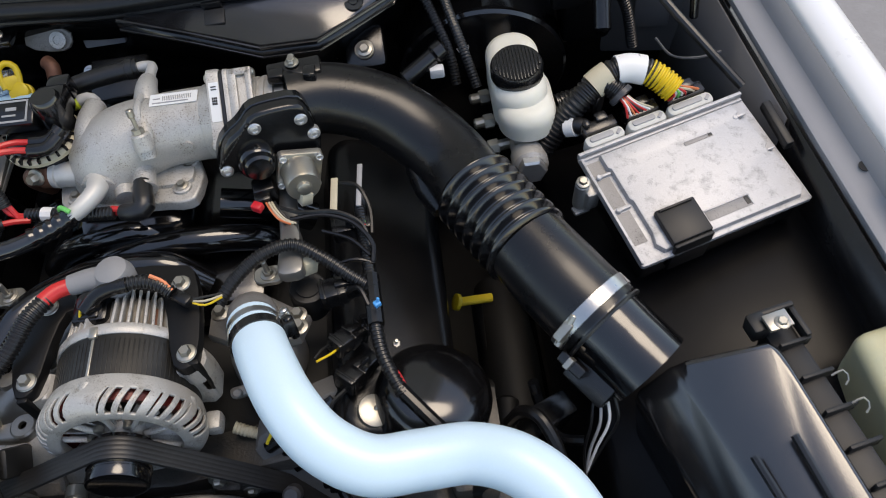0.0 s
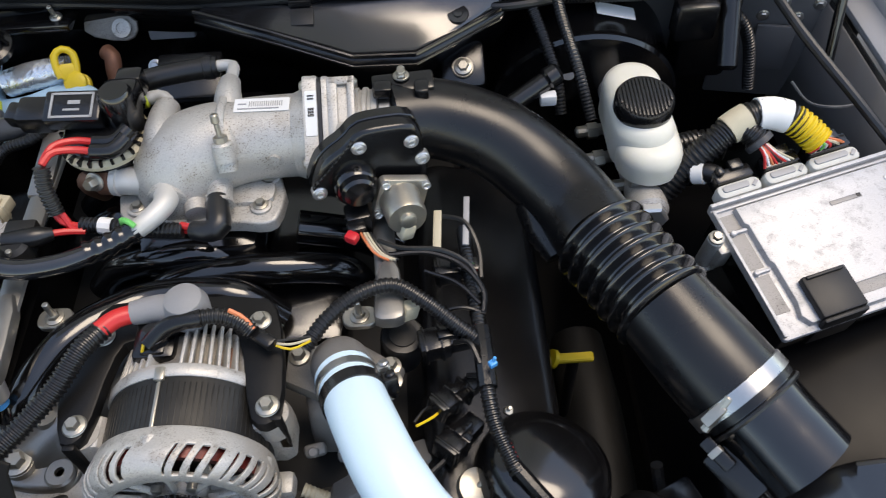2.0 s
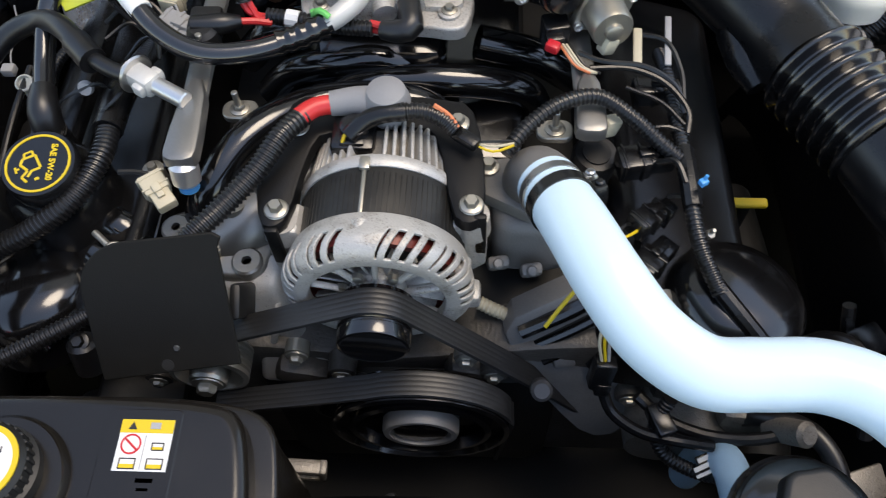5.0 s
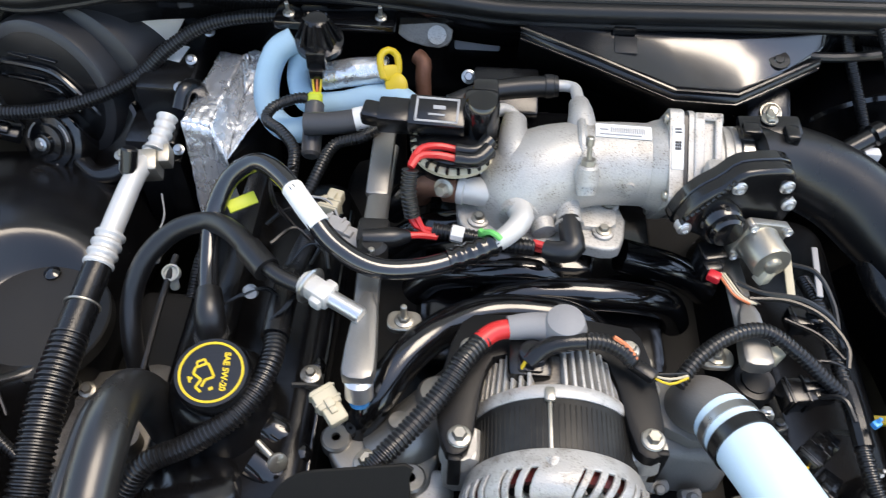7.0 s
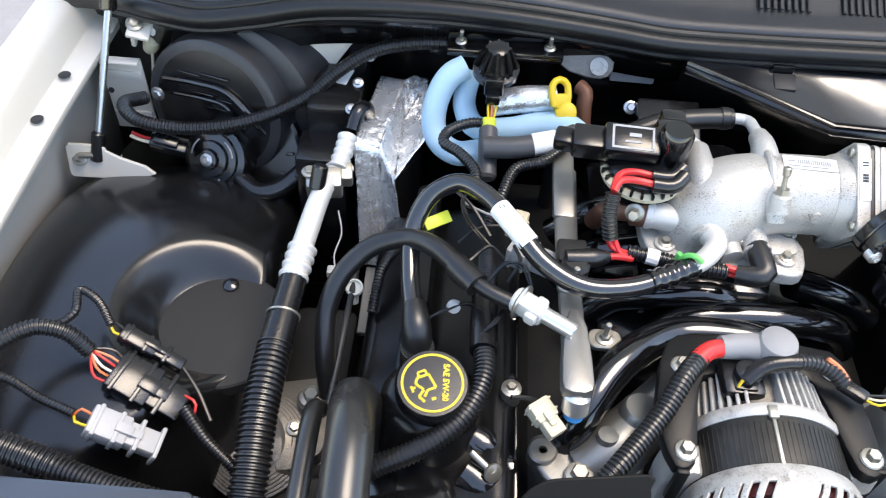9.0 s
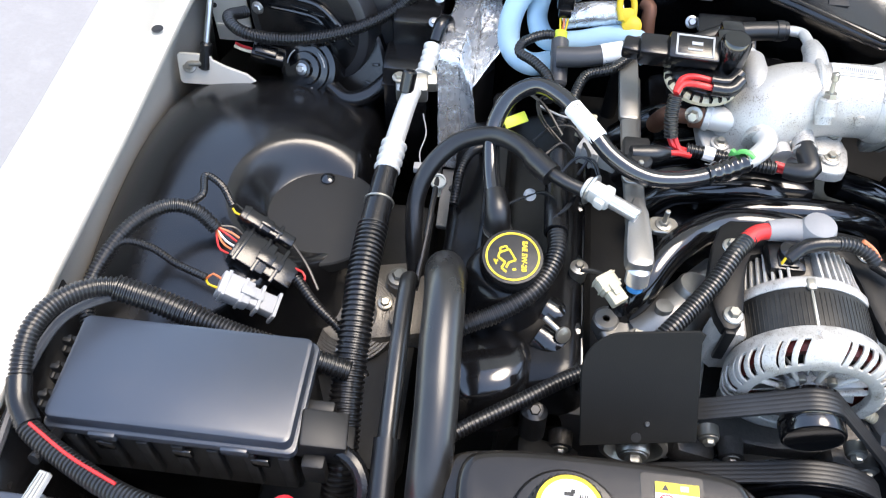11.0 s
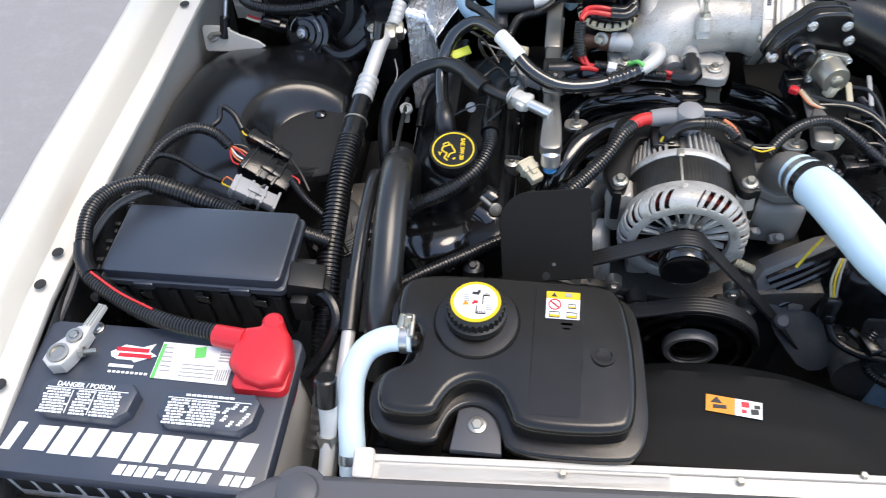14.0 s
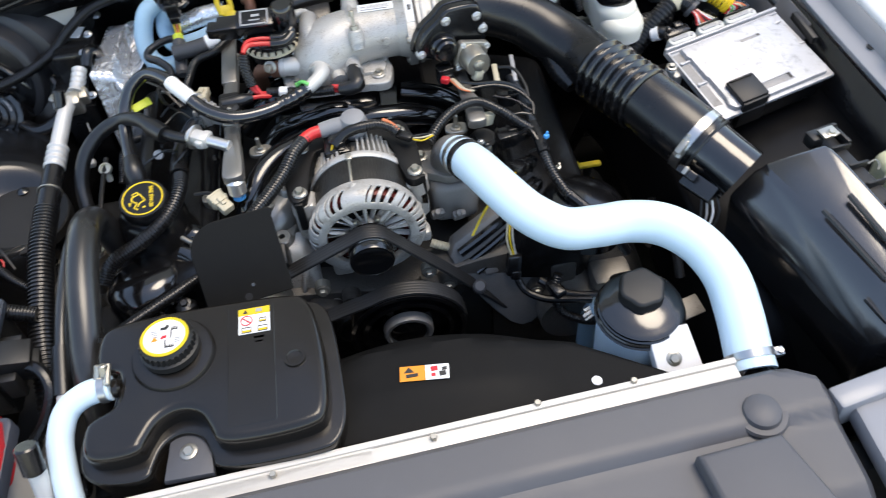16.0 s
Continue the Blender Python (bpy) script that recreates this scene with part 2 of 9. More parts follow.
BRACKET = material("black_painted_casting", (0.006, 0.006, 0.0062), 0.42, 0, 700, 0.3, 0.25, 0.15, (0.014, 0.013, 0.012), depth=0.0005, spec=0.25)
BELT = material("worn_belt_rubber", (0.014, 0.0143, 0.015), 0.46, 0, 500, 0.25, 0.3, 0.3, (0.045, 0.045, 0.046), depth=0.0004, spec=0.6)
SHIELD = material("matt_fibre_board", (0.009, 0.0088, 0.008), 0.62, 0, 800, 0.3, 0.2, 0.15, (0.03, 0.028, 0.025), depth=0.0004, spec=0.15)
SHROUD = material("shroud_black_plastic", (0.007, 0.007, 0.007), 0.55, 0, 1200, 0.2, 0.25, 0.15, (0.022, 0.021, 0.02), depth=0.0004, spec=0.10)
HOSE = material("satin_grey_black_hose", (0.015, 0.0148, 0.0145), 0.30, 0, 700, 0.15, 0.2, 0.25, (0.06, 0.058, 0.055), depth=0.0004, spec=0.7)
LID = material("smooth_black_lid", (0.012, 0.012, 0.013), 0.20, 0, 900, 0.06, 0.2, 0.2, (0.03, 0.029, 0.028), depth=0.0003, coat=0.6, spec=1.0)
DISC = material("dusty_black_rubber", (0.020, 0.019, 0.0175), 0.55, 0, 700, 0.2, 0.25, 0.4, (0.030, 0.028, 0.025), depth=0.0004, spec=0.3)
# ---- building helpers ----
def spline(points, step=0.006):
    """Points along a smooth curve through those given, evenly spaced."""
    pts = [Vector(p) for p in points]
    if len(pts) == 2:
        pts = [pts[0], (pts[0] + pts[1]) / 2, pts[1]]
    ext = [2 * pts[0] - pts[1], *pts, 2 * pts[-1] - pts[-2]]
    dense = []
    for a, b, c, d in zip(ext, ext[1:], ext[2:], ext[3:]):
        ta = 0.0
        tb = ta + max(1e-5, (b - a).length) ** 0.5
        tc = tb + max(1e-5, (c - b).length) ** 0.5
        td = tc + max(1e-5, (d - c).length) ** 0.5
        for k in range(16):
            t = tb + (tc - tb) * k / 16
            a1 = a * ((tb - t) / (tb - ta)) + b * ((t - ta) / (tb - ta))
            a2 = b * ((tc - t) / (tc - tb)) + c * ((t - tb) / (tc - tb))
            a3 = c * ((td - t) / (td - tc)) + d * ((t - tc) / (td - tc))
            b1 = a1 * ((tc - t) / (tc - ta)) + a2 * ((t - ta) / (tc - ta))
            b2 = a2 * ((td - t) / (td - tb)) + a3 * ((t - tb) / (td - tb))
            dense.append(b1 * ((tc - t) / (tc - tb)) + b2 * ((t - tb) / (tc - tb)))
    dense.append(pts[-1])
    run = [0.0]
    for a, b in zip(dense, dense[1:]):
        run.append(run[-1] + (b - a).length)
    count = max(2, round(run[-1] / step))
    out, k = [], 0
    for i in range(count + 1):
        want = run[-1] * i / count
        while k < len(run) - 2 and run[k + 1] < want:
            k += 1
        span = run[k + 1] - run[k]
        out.append(dense[k].lerp(dense[k + 1], (want - run[k]) / span if span > 1e-9 else 0))
    return out, run[-1]


def sweep(points, radius, segs=12, rib=0.0, dip=0.12, caps=True, flat=1.0, step=0.006, turn=0.0):
    """A hose along a curve. radius: one number, or numbers spread evenly along it; rib: the pitch of its rings; flat: squeeze across."""
    if rib:
        step = rib / 4
    path, length = spline(points, step)
    n = len(path)
    bm = bmesh.new()
    tangent = [(path[min(i + 1, n - 1)] - path[max(i - 1, 0)]).normalized() for i in range(n)]
    side = tangent[0].orthogonal().normalized()
    up = Vector((0, 0, 1))
    if abs(tangent[0].dot(up)) < 0.9:
        side = tangent[0].cross(up).normalized()
    rings = []
    for i, p in enumerate(path):
        side = (side - tangent[i] * side.dot(tangent[i])).normalized()
        over = tangent[i].cross(side)
        f = i / (n - 1)
        if isinstance(radius, (int, float)):
            r = radius
        else:
            k = f * (len(radius) - 1)
            lo = min(int(k), len(radius) - 2)
            r = radius[lo] + (radius[lo + 1] - radius[lo]) * (k - lo)
        if rib:
            r *= (1.0, 1.0, 1.0 - dip, 1.0 - dip)[i % 4]
        ring = []
        for s in range(segs):
            a = 2 * math.pi * s / segs + turn
            ring.append(bm.verts.new(p + side * (r * math.cos(a)) + over * (r * flat * math.sin(a))))
        rings.append(ring)
    for a, b in zip(rings, rings[1:]):
        for s in range(segs):
            bm.faces.new((a[s], a[(s + 1) % segs], b[(s + 1) % segs], b[s]))
    if caps:
        bm.faces.new(list(reversed(rings[0])))
        bm.faces.new(rings[-1])
    return bm


def lathe(profile, segs=28, m=None, ring=False):
    """A turned body: (radius, height) from one end to the other round z, then placed by m."""
    bm = bmesh.new()
    rings = []
    for r, z in profile:
        r = max(r, 1e-5)
        rings.append([bm.verts.new((r * math.cos(2 * math.pi * s / segs), r * math.sin(2 * math.pi * s / segs), z)) for s in range(segs)])
    for a, b in zip(rings, rings[1:]):
        for s in range(segs):
            bm.faces.new((a[s], a[(s + 1) % segs], b[(s + 1) % segs], b[s]))
    if ring:
        for s in range(segs):
            bm.faces.new((rings[-1][s], rings[-1][(s + 1) % segs], rings[0][(s + 1) % segs], rings[0][s]))
    else:
        bm.faces.new(list(reversed(rings[0])))
        bm.faces.new(rings[-1])
    bmesh.ops.recalc_face_normals(bm, faces=bm.faces)
    if m is not None:
        bm.transform(m)
    return bm


def box(size, at=(0, 0, 0), bevel=0.002, turn=(0, 0, 0), segs=2, taper=1.0):
    """A box with rounded edges, centred at a place. taper: the top's size against the bottom's."""
    bm = bmesh.new()
    bmesh.ops.create_cube(bm, size=1)
    for v in bm.verts:
        k = taper if v.co.z > 0 else 1.0
        v.co = Vector((v.co.x * size[0] * k, v.co.y * size[1] * k, v.co.z * size[2]))
    if bevel:
        bmesh.ops.bevel(bm, geom=bm.edges[:], offset=min(bevel, min(size) * 0.45), segments=segs, affect="EDGES", profile=0.5)
    bm.transform(pose(*at, *turn))
    return bm


def slab(outline, low, high, bevel=0.002, segs=2, m=None, taper=0.0):
    """A flat outline (x, y) raised from low to high, its upper rim rounded; taper draws the top in."""
    bm = bmesh.new()
    mid = Vector((sum(p[0] for p in outline) / len(outline), sum(p[1] for p in outline) / len(outline)))
    bottom = [bm.verts.new((p[0], p[1], low)) for p in outline]
    top = []
    for p in outline:
        q = Vector(p[:2])
        q += (mid - q).normalized() * taper
        top.append(bm.verts.new((q.x, q.y, high)))
    bm.faces.new(bottom)
    cap = bm.faces.new(top)
    k = len(outline)
    for i in range(k):
        bm.faces.new((bottom[i], bottom[(i + 1) % k], top[(i + 1) % k], top[i]))
    bmesh.ops.recalc_face_normals(bm, faces=bm.faces)
    if bevel:
        bmesh.ops.bevel(bm, geom=list(cap.edges), offset=bevel, segments=segs, affect="EDGES", profile=0.5)
    if m is not None:
        bm.transform(m)
    return bm


def smooth(outline, rounds=2):
    """An outline with its corners cut round."""
    for _ in range(rounds):
        nxt = []
        for a, b in zip(outline, outline[1:] + outline[:1]):
            nxt += [(a[0] * 0.75 + b[0] * 0.25, a[1] * 0.75 + b[1] * 0.25), (a[0] * 0.25 + b[0] * 0.75, a[1] * 0.25 + b[1] * 0.75)]
        outline = nxt
    return outline


def moulded(outline, low, high, r, segs=6):
    """A moulded lid on any outline, its upper rim rounded with radius r by stepping the outline inwards."""
    n = len(outline)
    area = sum(outline[i][0] * outline[(i + 1) % n][1] - outline[(i + 1) % n][0] * outline[i][1] for i in range(n))
    turn = 1 if area > 0 else -1
    inward = []
    for i in range(n):
        d = (Vector(outline[(i + 1) % n]) - Vector(outline[i - 1])).normalized()
        inward.append(Vector((-d.y, d.x)) * turn)
    bm = bmesh.new()
    rows = [[bm.verts.new((p[0], p[1], low)) for p in outline]]
    for k in range(segs + 1):
        a = math.pi / 2 * k / segs
        rows.append([bm.verts.new((p[0] + w.x * r * (1 - math.cos(a)), p[1] + w.y * r * (1 - math.cos(a)), high - r + r * math.sin(a))) for p, w in zip(outline, inward)])
    for a, b in zip(rows, rows[1:]):
        for i in range(n):
            bm.faces.new((a[i], a[(i + 1) % n], b[(i + 1) % n], b[i]))
    bm.faces.new(rows[-1])
    bmesh.ops.recalc_face_normals(bm, faces=bm.faces)
    return bm


def rounded(x0, y0, x1, y1, r, n=5):
    """The outline of a rectangle with round corners."""
    out = []
    for cx, cy, a in ((x1 - r, y1 - r, 0), (x0 + r, y1 - r, 90), (x0 + r, y0 + r, 180), (x1 - r, y0 + r, 270)):
        for k in range(n + 1):
            t = radians(a + 90 * k / n)
            out.append((cx + r * math.cos(t), cy + r * math.sin(t)))
    return out


def along(a, b):
    """The pose whose z axis runs from a towards b, at a."""
    a, b = Vector(a), Vector(b)
    return Matrix.Translation(a) @ (b - a).to_track_quat("Z", "Y").to_matrix().to_4x4()


def rod(a, b, r, segs=14, bevel=0.0):
    h = (Vector(b) - Vector(a)).length
    e = min(r * 0.3, h * 0.2) if not bevel else bevel
    return lathe([(r - e, 0), (r, e), (r, h - e), (r - e, h)], segs, along(a, b))


def joined(*bms):
    """Several pieces of one part in one bmesh."""
    out = bmesh.new()
    for b in bms:
        me = bpy.data.meshes.new("piece")
        b.to_mesh(me)
        b.free()
        out.from_mesh(me)
        bpy.data.meshes.remove(me)
    return out


def hexbolt(at, r=0.007, h=0.007, way=(0, 0, 1), flange=True):
    m = along(at, Vector(at) + Vector(way))
    head = lathe([(r * 0.97, 0), (r, 0.0008), (r, h * 0.75), (r * 0.8, h)], 6, m)
    if not flange:
        return head
    return joined(lathe([(r * 1.55, 0), (r * 1.5, 0.0015), (r * 1.05, 0.0025)], 18, m), head)


def thing(name, label, category, at=(0, 0, 0), group="", kind=""):
    ob = new(name)
    ob.empty_display_size = 0.02
    ob.location = at
    return tagged(ob, label, category, group, kind)


def part(name, bm, mat, parent=None, label="", soft=35.0):
    """Links a bmesh in world places as one mesh, under a thing or a part, or on its own."""
    root = parent
    while root is not None and root.parent is not None:
        root = root.parent
    base = Vector(root.location) if root is not None else Vector((0, 0, 0))
    bmesh.ops.translate(bm, verts=bm.verts, vec=-base)
    me = bpy.data.meshes.new(name)
    bm.to_mesh(me)
    bm.free()
    me.shade_smooth()
    me.set_sharp_from_angle(angle=radians(soft))
    me.materials.append(mat)
    ob = new(name, me)
    if parent is not None:
        ob.parent = parent
    return tagged(ob, label)


def lone(name, bm, mat, label, category, kind="", group="", soft=35.0):
    """A thing of a single mesh, its origin at the middle of its base."""
    lo = [min(v.co[i] for v in bm.verts) for i in range(3)]
    hi = [max(v.co[i] for v in bm.verts) for i in range(3)]
    base = Vector(((lo[0] + hi[0]) / 2, (lo[1] + hi[1]) / 2, lo[2]))
    bmesh.ops.translate(bm, verts=bm.verts, vec=-base)
    me = bpy.data.meshes.new(name)
    bm.to_mesh(me)
    bm.free()
    me.shade_smooth()
    me.set_sharp_from_angle(angle=radians(soft))
    me.materials.append(mat)
    ob = new(name, me)
    ob.location = base
    return tagged(ob, label, category, group, kind)


def letters(words, size, m, thick=0.0003, bold=0.0):
    """Words in the built-in font as a bmesh, lying in the pose's xy plane, centred."""
    curve = bpy.data.curves.new("words", "FONT")
    curve.body, curve.size, curve.align_x, curve.align_y, curve.extrude = words, size, "CENTER", "CENTER", thick
    curve.resolution_u, curve.offset = 3, bold
    ob = new("words", curve)
    bpy.context.view_layer.update()
    me = bpy.data.meshes.new_from_object(ob)
    bm = bmesh.new()
    bm.from_mesh(me)
    bm.transform(m)
    bpy.data.objects.remove(ob)
    bpy.data.meshes.remove(me)
    return bm


def bars(rects, m, thick=0.0006):
    """Flat printed bars (x, y, width, height) in the pose's xy plane."""
    bm = bmesh.new()
    for x, y, w, h in rects:
        vs = [bm.verts.new((x + a * w / 2, y + b * h / 2, z)) for z in (-thick, thick) for a, b in ((-1, -1), (1, -1), (1, 1), (-1, 1))]
        for q in ((3, 2, 1, 0), (4, 5, 6, 7), (0, 1, 5, 4), (1, 2, 6, 5), (2, 3, 7, 6), (3, 0, 4, 7)):
            bm.faces.new([vs[i] for i in q])
    bm.transform(m)
    return bm


def hose(name, points, r, mat, label, category="hose", segs=14, group="", **more):
    return lone(name, sweep(points, r, segs, **more), mat, label, category, group=group)


def loom(name, points, r, label, parent=None, category="cable", rib=0.0042, segs=12):
    bm = sweep(points, r, segs, rib=rib, dip=0.16)
    if parent is not None:
        return part(name, bm, LOOM, parent, label)
    return lone(name, bm, LOOM, label, category, group="corrugated wiring looms")


def band(center, way, r, width, mat, parent, name="clamp", screw=True, label="worm-drive hose clamp"):
    """A worm-drive clamp round a hose, with its screw housing."""
    c, w = Vector(center), Vector(way).normalized()
    m = along(c - w * width / 2, c + w)
    bm = lathe([(r, 0), (r + 0.0012, 0.0004), (r + 0.0012, width - 0.0004), (r, width)], 30, m)
    if screw:
        k = Matrix.Translation((0, 0, width / 2))
        s = box((0.012, 0.018, width * 1.1), (r + 0.005, 0, 0), 0.002)
        h = rod((r + 0.006, -0.016, 0), (r + 0.006, 0.012, 0), 0.0045, 8)
        for b in (s, h):
            b.transform(m @ k)
        bm = joined(bm, s, h)
    return part(name, bm, mat, parent, label)

# ---- the setting: ground, body shell ----
def loft(stations, profile, closed=False):
    """A profile of (x, z) carried along stations of (y, dx, dz)."""
    bm = bmesh.new()
    rows = [[bm.verts.new((x + dx, y, z + dz)) for x, z in profile] for y, dx, dz in stations]
    for a, b in zip(rows, rows[1:]):
        for i in range(len(profile) - 1):
            bm.faces.new((a[i], a[i + 1], b[i + 1], b[i]))
    bmesh.ops.recalc_face_normals(bm, faces=bm.faces)
    return bm


def hull(points, bevel=0.006, segs=3):
    bm = bmesh.new()
    vs = [bm.verts.new(p) for p in points]
    bmesh.ops.convex_hull(bm, input=vs)
    bmesh.ops.dissolve_limit(bm, angle_limit=0.02, verts=bm.verts[:], edges=bm.edges[:])
    bmesh.ops.recalc_face_normals(bm, faces=bm.faces)
    if bevel:
        bmesh.ops.bevel(bm, geom=bm.edges[:], offset=bevel, segments=segs, affect="EDGES", profile=0.5)
    return bm


def thick(ob, t, bevel=0.0):
    s = ob.modifiers.new("thickness", "SOLIDIFY")
    s.thickness, s.offset = t, 0
    if bevel:
        b = ob.modifiers.new("rounding", "BEVEL")
        b.width, b.segments, b.limit_method = bevel, 2, "ANGLE"
    return ob


def sheet(x0, x1, y0, y1, nx, ny, height):
    """A formed sheet: z from height(x, y)."""
    bm = bmesh.new()
    grid = [[bm.verts.new((x0 + (x1 - x0) * i / nx, y0 + (y1 - y0) * j / ny, 0)) for i in range(nx + 1)] for j in range(ny + 1)]
    for row in grid:
        for v in row:
            v.co.z = height(v.co.x, v.co.y)
    for a, b in zip(grid, grid[1:]):
        for i in range(nx):
            bm.faces.new((a[i], a[i + 1], b[i + 1], b[i]))
    return bm


ground = lone("ground", box((80, 80, 0.1), (0, 0, -0.05), 0), PAVE, "pale grey concrete paving under the car", "ground", "structure")
lone("bay_floor", box((1.9, 1.5, 0.03), (0.02, 0.3, 0.32), 0.005), DEEP, "black dirty underside of the engine bay", "floor", "structure")
lone("wall_firewall", joined(box((1.62, 0.03, 0.60), (0.02, 0.945, 0.62), 0.006), box((1.62, 0.06, 0.025), (0.02, 0.925, 0.90), 0.006)), PAINT_BLACK, "black painted firewall behind the engine", "wall", "structure")
lone("wall_radiator_support", box((1.62, 0.04, 0.42), (0.02, -0.08, 0.55), 0.01), DEEP, "black radiator support panel", "wall", "structure")

FENDER = [(-0.700, 0.60), (-0.733, 0.70), (-0.736, 0.826), (-0.738, 0.832), (-0.745, 0.834), (-0.762, 0.835), (-0.766, 0.838), (-0.774, 0.868), (-0.780, 0.876), (-0.792, 0.881), (-0.806, 0.880), (-0.822, 0.872), (-0.845, 0.845), (-0.868, 0.78), (-0.882, 0.68), (-0.888, 0.55), (-0.885, 0.35)]
ROUND_L = [(-0.55, 0.055, -0.07), (-0.35, 0.035, -0.035), (-0.15, 0.02, -0.012), (0.0, 0.008, -0.008), (0.15, -0.004, -0.002), (0.35, -0.006, 0.004), (0.55, 0.002, 0.012), (0.75, 0.004, 0.018), (0.95, 0.01, 0.022), (1.25, 0.02, 0.03)]
fender_l = thing("fender", "cream painted front fender with drilled inner flange", "fender", (-0.8, 0.3, 0.3), "front fenders", "structure")
thick(part("panel", loft(ROUND_L, FENDER[2:]), CREAM, fender_l), 0.002)
thick(part("inner_liner", loft([r for r in ROUND_L if r[0] < 0.4], [(x + 0.003, z - 0.004) for x, z in FENDER[:3]]), WELL, fender_l, "black inner liner"), 0.002)
ROUND_R = [(-0.55, -0.02, -0.07), (-0.35, 0.0, -0.035), (-0.15, 0.015, -0.012), (0.0, 0.045, -0.008), (0.15, 0.068, -0.004), (0.35, 0.060, 0.0), (0.55, 0.045, 0.004), (0.75, 0.032, 0.008), (0.95, 0.020, 0.012), (1.25, 0.0, 0.02)]
fender_r = thing("fender", "white painted front fender, shade of its inner flange painted grey", "fender", (0.84, 0.3, 0.3), "front fenders", "structure")
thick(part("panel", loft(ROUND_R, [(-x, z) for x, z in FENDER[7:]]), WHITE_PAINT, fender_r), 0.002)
# The flange is body-coloured; its shade is put into this grey.
thick(part("inner_flange", loft(ROUND_R, [(-x - 0.0005 * (i == 7), z) for i, (x, z) in enumerate(FENDER) if 2 <= i < 8]), GREY_AND_SHADE, fender_r, "inner flange with its shade painted grey"), 0.002)
thick(part("inner_liner", loft(ROUND_R, [(-x - 0.003, z - 0.004) for x, z in FENDER[:3]]), WELL, fender_r, "black inner liner"), 0.002)
thick(part("inner_wall", loft([r for r in ROUND_L if r[0] > 0.3], [(-0.790, 0.60), (-0.780, 0.72), (-0.772, 0.78), (-0.758, 0.826)]), CREAM, fender_l, "cream painted inner wall"), 0.002)
for fx, fy in ((-0.757, 0.166), (-0.755, 0.215), (-0.750, 0.80), (-0.752, 0.72), (-0.745, 0.03)):
    hole = part("hole", joined(lathe([(0.0075, 0), (0.0075, 0.0006)], 16, pose(fx, fy, 0.8372 + 0.03 * fy - 0.002)), lathe([(0.0045, 0.0006), (0.0045, 0.001)], 14, pose(fx, fy, 0.8372 + 0.03 * fy - 0.002))), INK, fender_l, "dark drilled hole")
thick(part("inner_wall", loft([(0.60, 0.042, 0.005)] + [r for r in ROUND_R if r[0] > 0.6], [(0.705, 0.62), (0.722, 0.72), (0.7285, 0.818)]), SHADED_BODY, fender_r, "inner wall with its shade painted dark grey"), 0.002)
for fx, fy in ((0.79, 0.752), (0.815, 0.50)):
    part("hole", lathe([(0.0075, 0), (0.0075, 0.0008)], 16, pose(fx, fy, 0.8415)), INK, fender_r, "dark drilled hole")
part("label", box((0.018, 0.035, 0.001), (-0.7785, 0.70, 0.884), 0, (0, -60, 4)), LABEL, fender_l, "small white paper label")
part("label", box((0.014, 0.05, 0.001), (0.822, 0.44, 0.866), 0, (0, 60, 4)), GREYCON, fender_r, "small worn grey label")


def wheelhouse(name, label, x_in, x_out, mid, crest, wide, top, cover=None):
    """The rounded black liner over a front wheel, falling to front, back and both sides; cover: a round recess."""
    def height(x, y):
        u = max(0.0, 1 - (abs(y - mid) / wide) ** 2.3) ** 0.5
        k = (x - top) / (x_in - top)
        z = crest - (1 - u) * 0.30
        if k > 0:
            z -= 0.045 * k ** 2 + 0.9 * max(0.0, k - 0.84) ** 1.2
        else:
            z -= 0.9 * (x - top) ** 2 + 6 * max(0.0, abs(x - top) - 0.09) ** 2
        s = (x + 0.535) + (0.43 - y) if top < 0 else -1.0
        if s > 0:
            z -= 1.6 * s
        if cover:
            d = math.hypot(x - cover[0], y - cover[1])
            s = min(1.0, max(0.0, (cover[2] + 0.012 - d) / 0.05))
            z += (min(z, cover[3]) - z) * s * s * (3 - 2 * s)
        return z
    lo, hi = min(x_in, x_out), max(x_in, x_out)
    bm = sheet(lo, hi, mid - wide, mid + wide, 76, 150, height)
    return height, thick(lone(name, bm, WELL_SHADED if x_in > 0 else WELL, label, "wheel liner", "structure", "wheel liners", soft=60), 0.003)


well_l, _ = wheelhouse("wheel_liner", "glossy black plastic wheel liner with dust marks", -0.455, -0.772, 0.545, 0.790, 0.37, -0.615, (-0.517, 0.536, 0.092, 0.744))
well_r, _ = wheelhouse("wheel_liner", "black plastic wheel liner below the control unit, shade put into its material", 0.46, 0.80, 0.47, 0.745, 0.40, 0.74)

splash = thing("access_cover", "round matt black access cover on the wheel liner", "cover", (-0.55, 0.53, 0.68))
tilt = pose(-0.510, 0.531, 0.7460, 0, 0, 0)
part("disc", lathe([(0.076, -0.015), (0.076, 0.0), (0.074, 0.002), (0.001, 0.0026)], 48, tilt), DISC, splash)
part("push_pin", lathe([(0.009, 0), (0.009, 0.003), (0.005, 0.006), (0.001, 0.0065)], 18, tilt @ pose(-0.004, 0.058, 0.002)), GLOSS, splash)

# cowl, seal and grille
SEALPATH = [(-0.72, 0.90, 0.905), (-0.638, 0.866, 0.914), (-0.592, 0.862, 0.912), (-0.523, 0.862, 0.924), (-0.455, 0.864, 0.939), (-0.326, 0.866, 0.947), (-0.208, 0.866, 0.943), (-0.101, 0.866, 0.933), (-0.036, 0.866, 0.926), (0.061, 0.866, 0.926), (0.294, 0.866, 0.933), (0.45, 0.872, 0.933), (0.62, 0.89, 0.93), (0.76, 0.95, 0.92)]
SEALRUN = spline(SEALPATH, 0.01)[0]
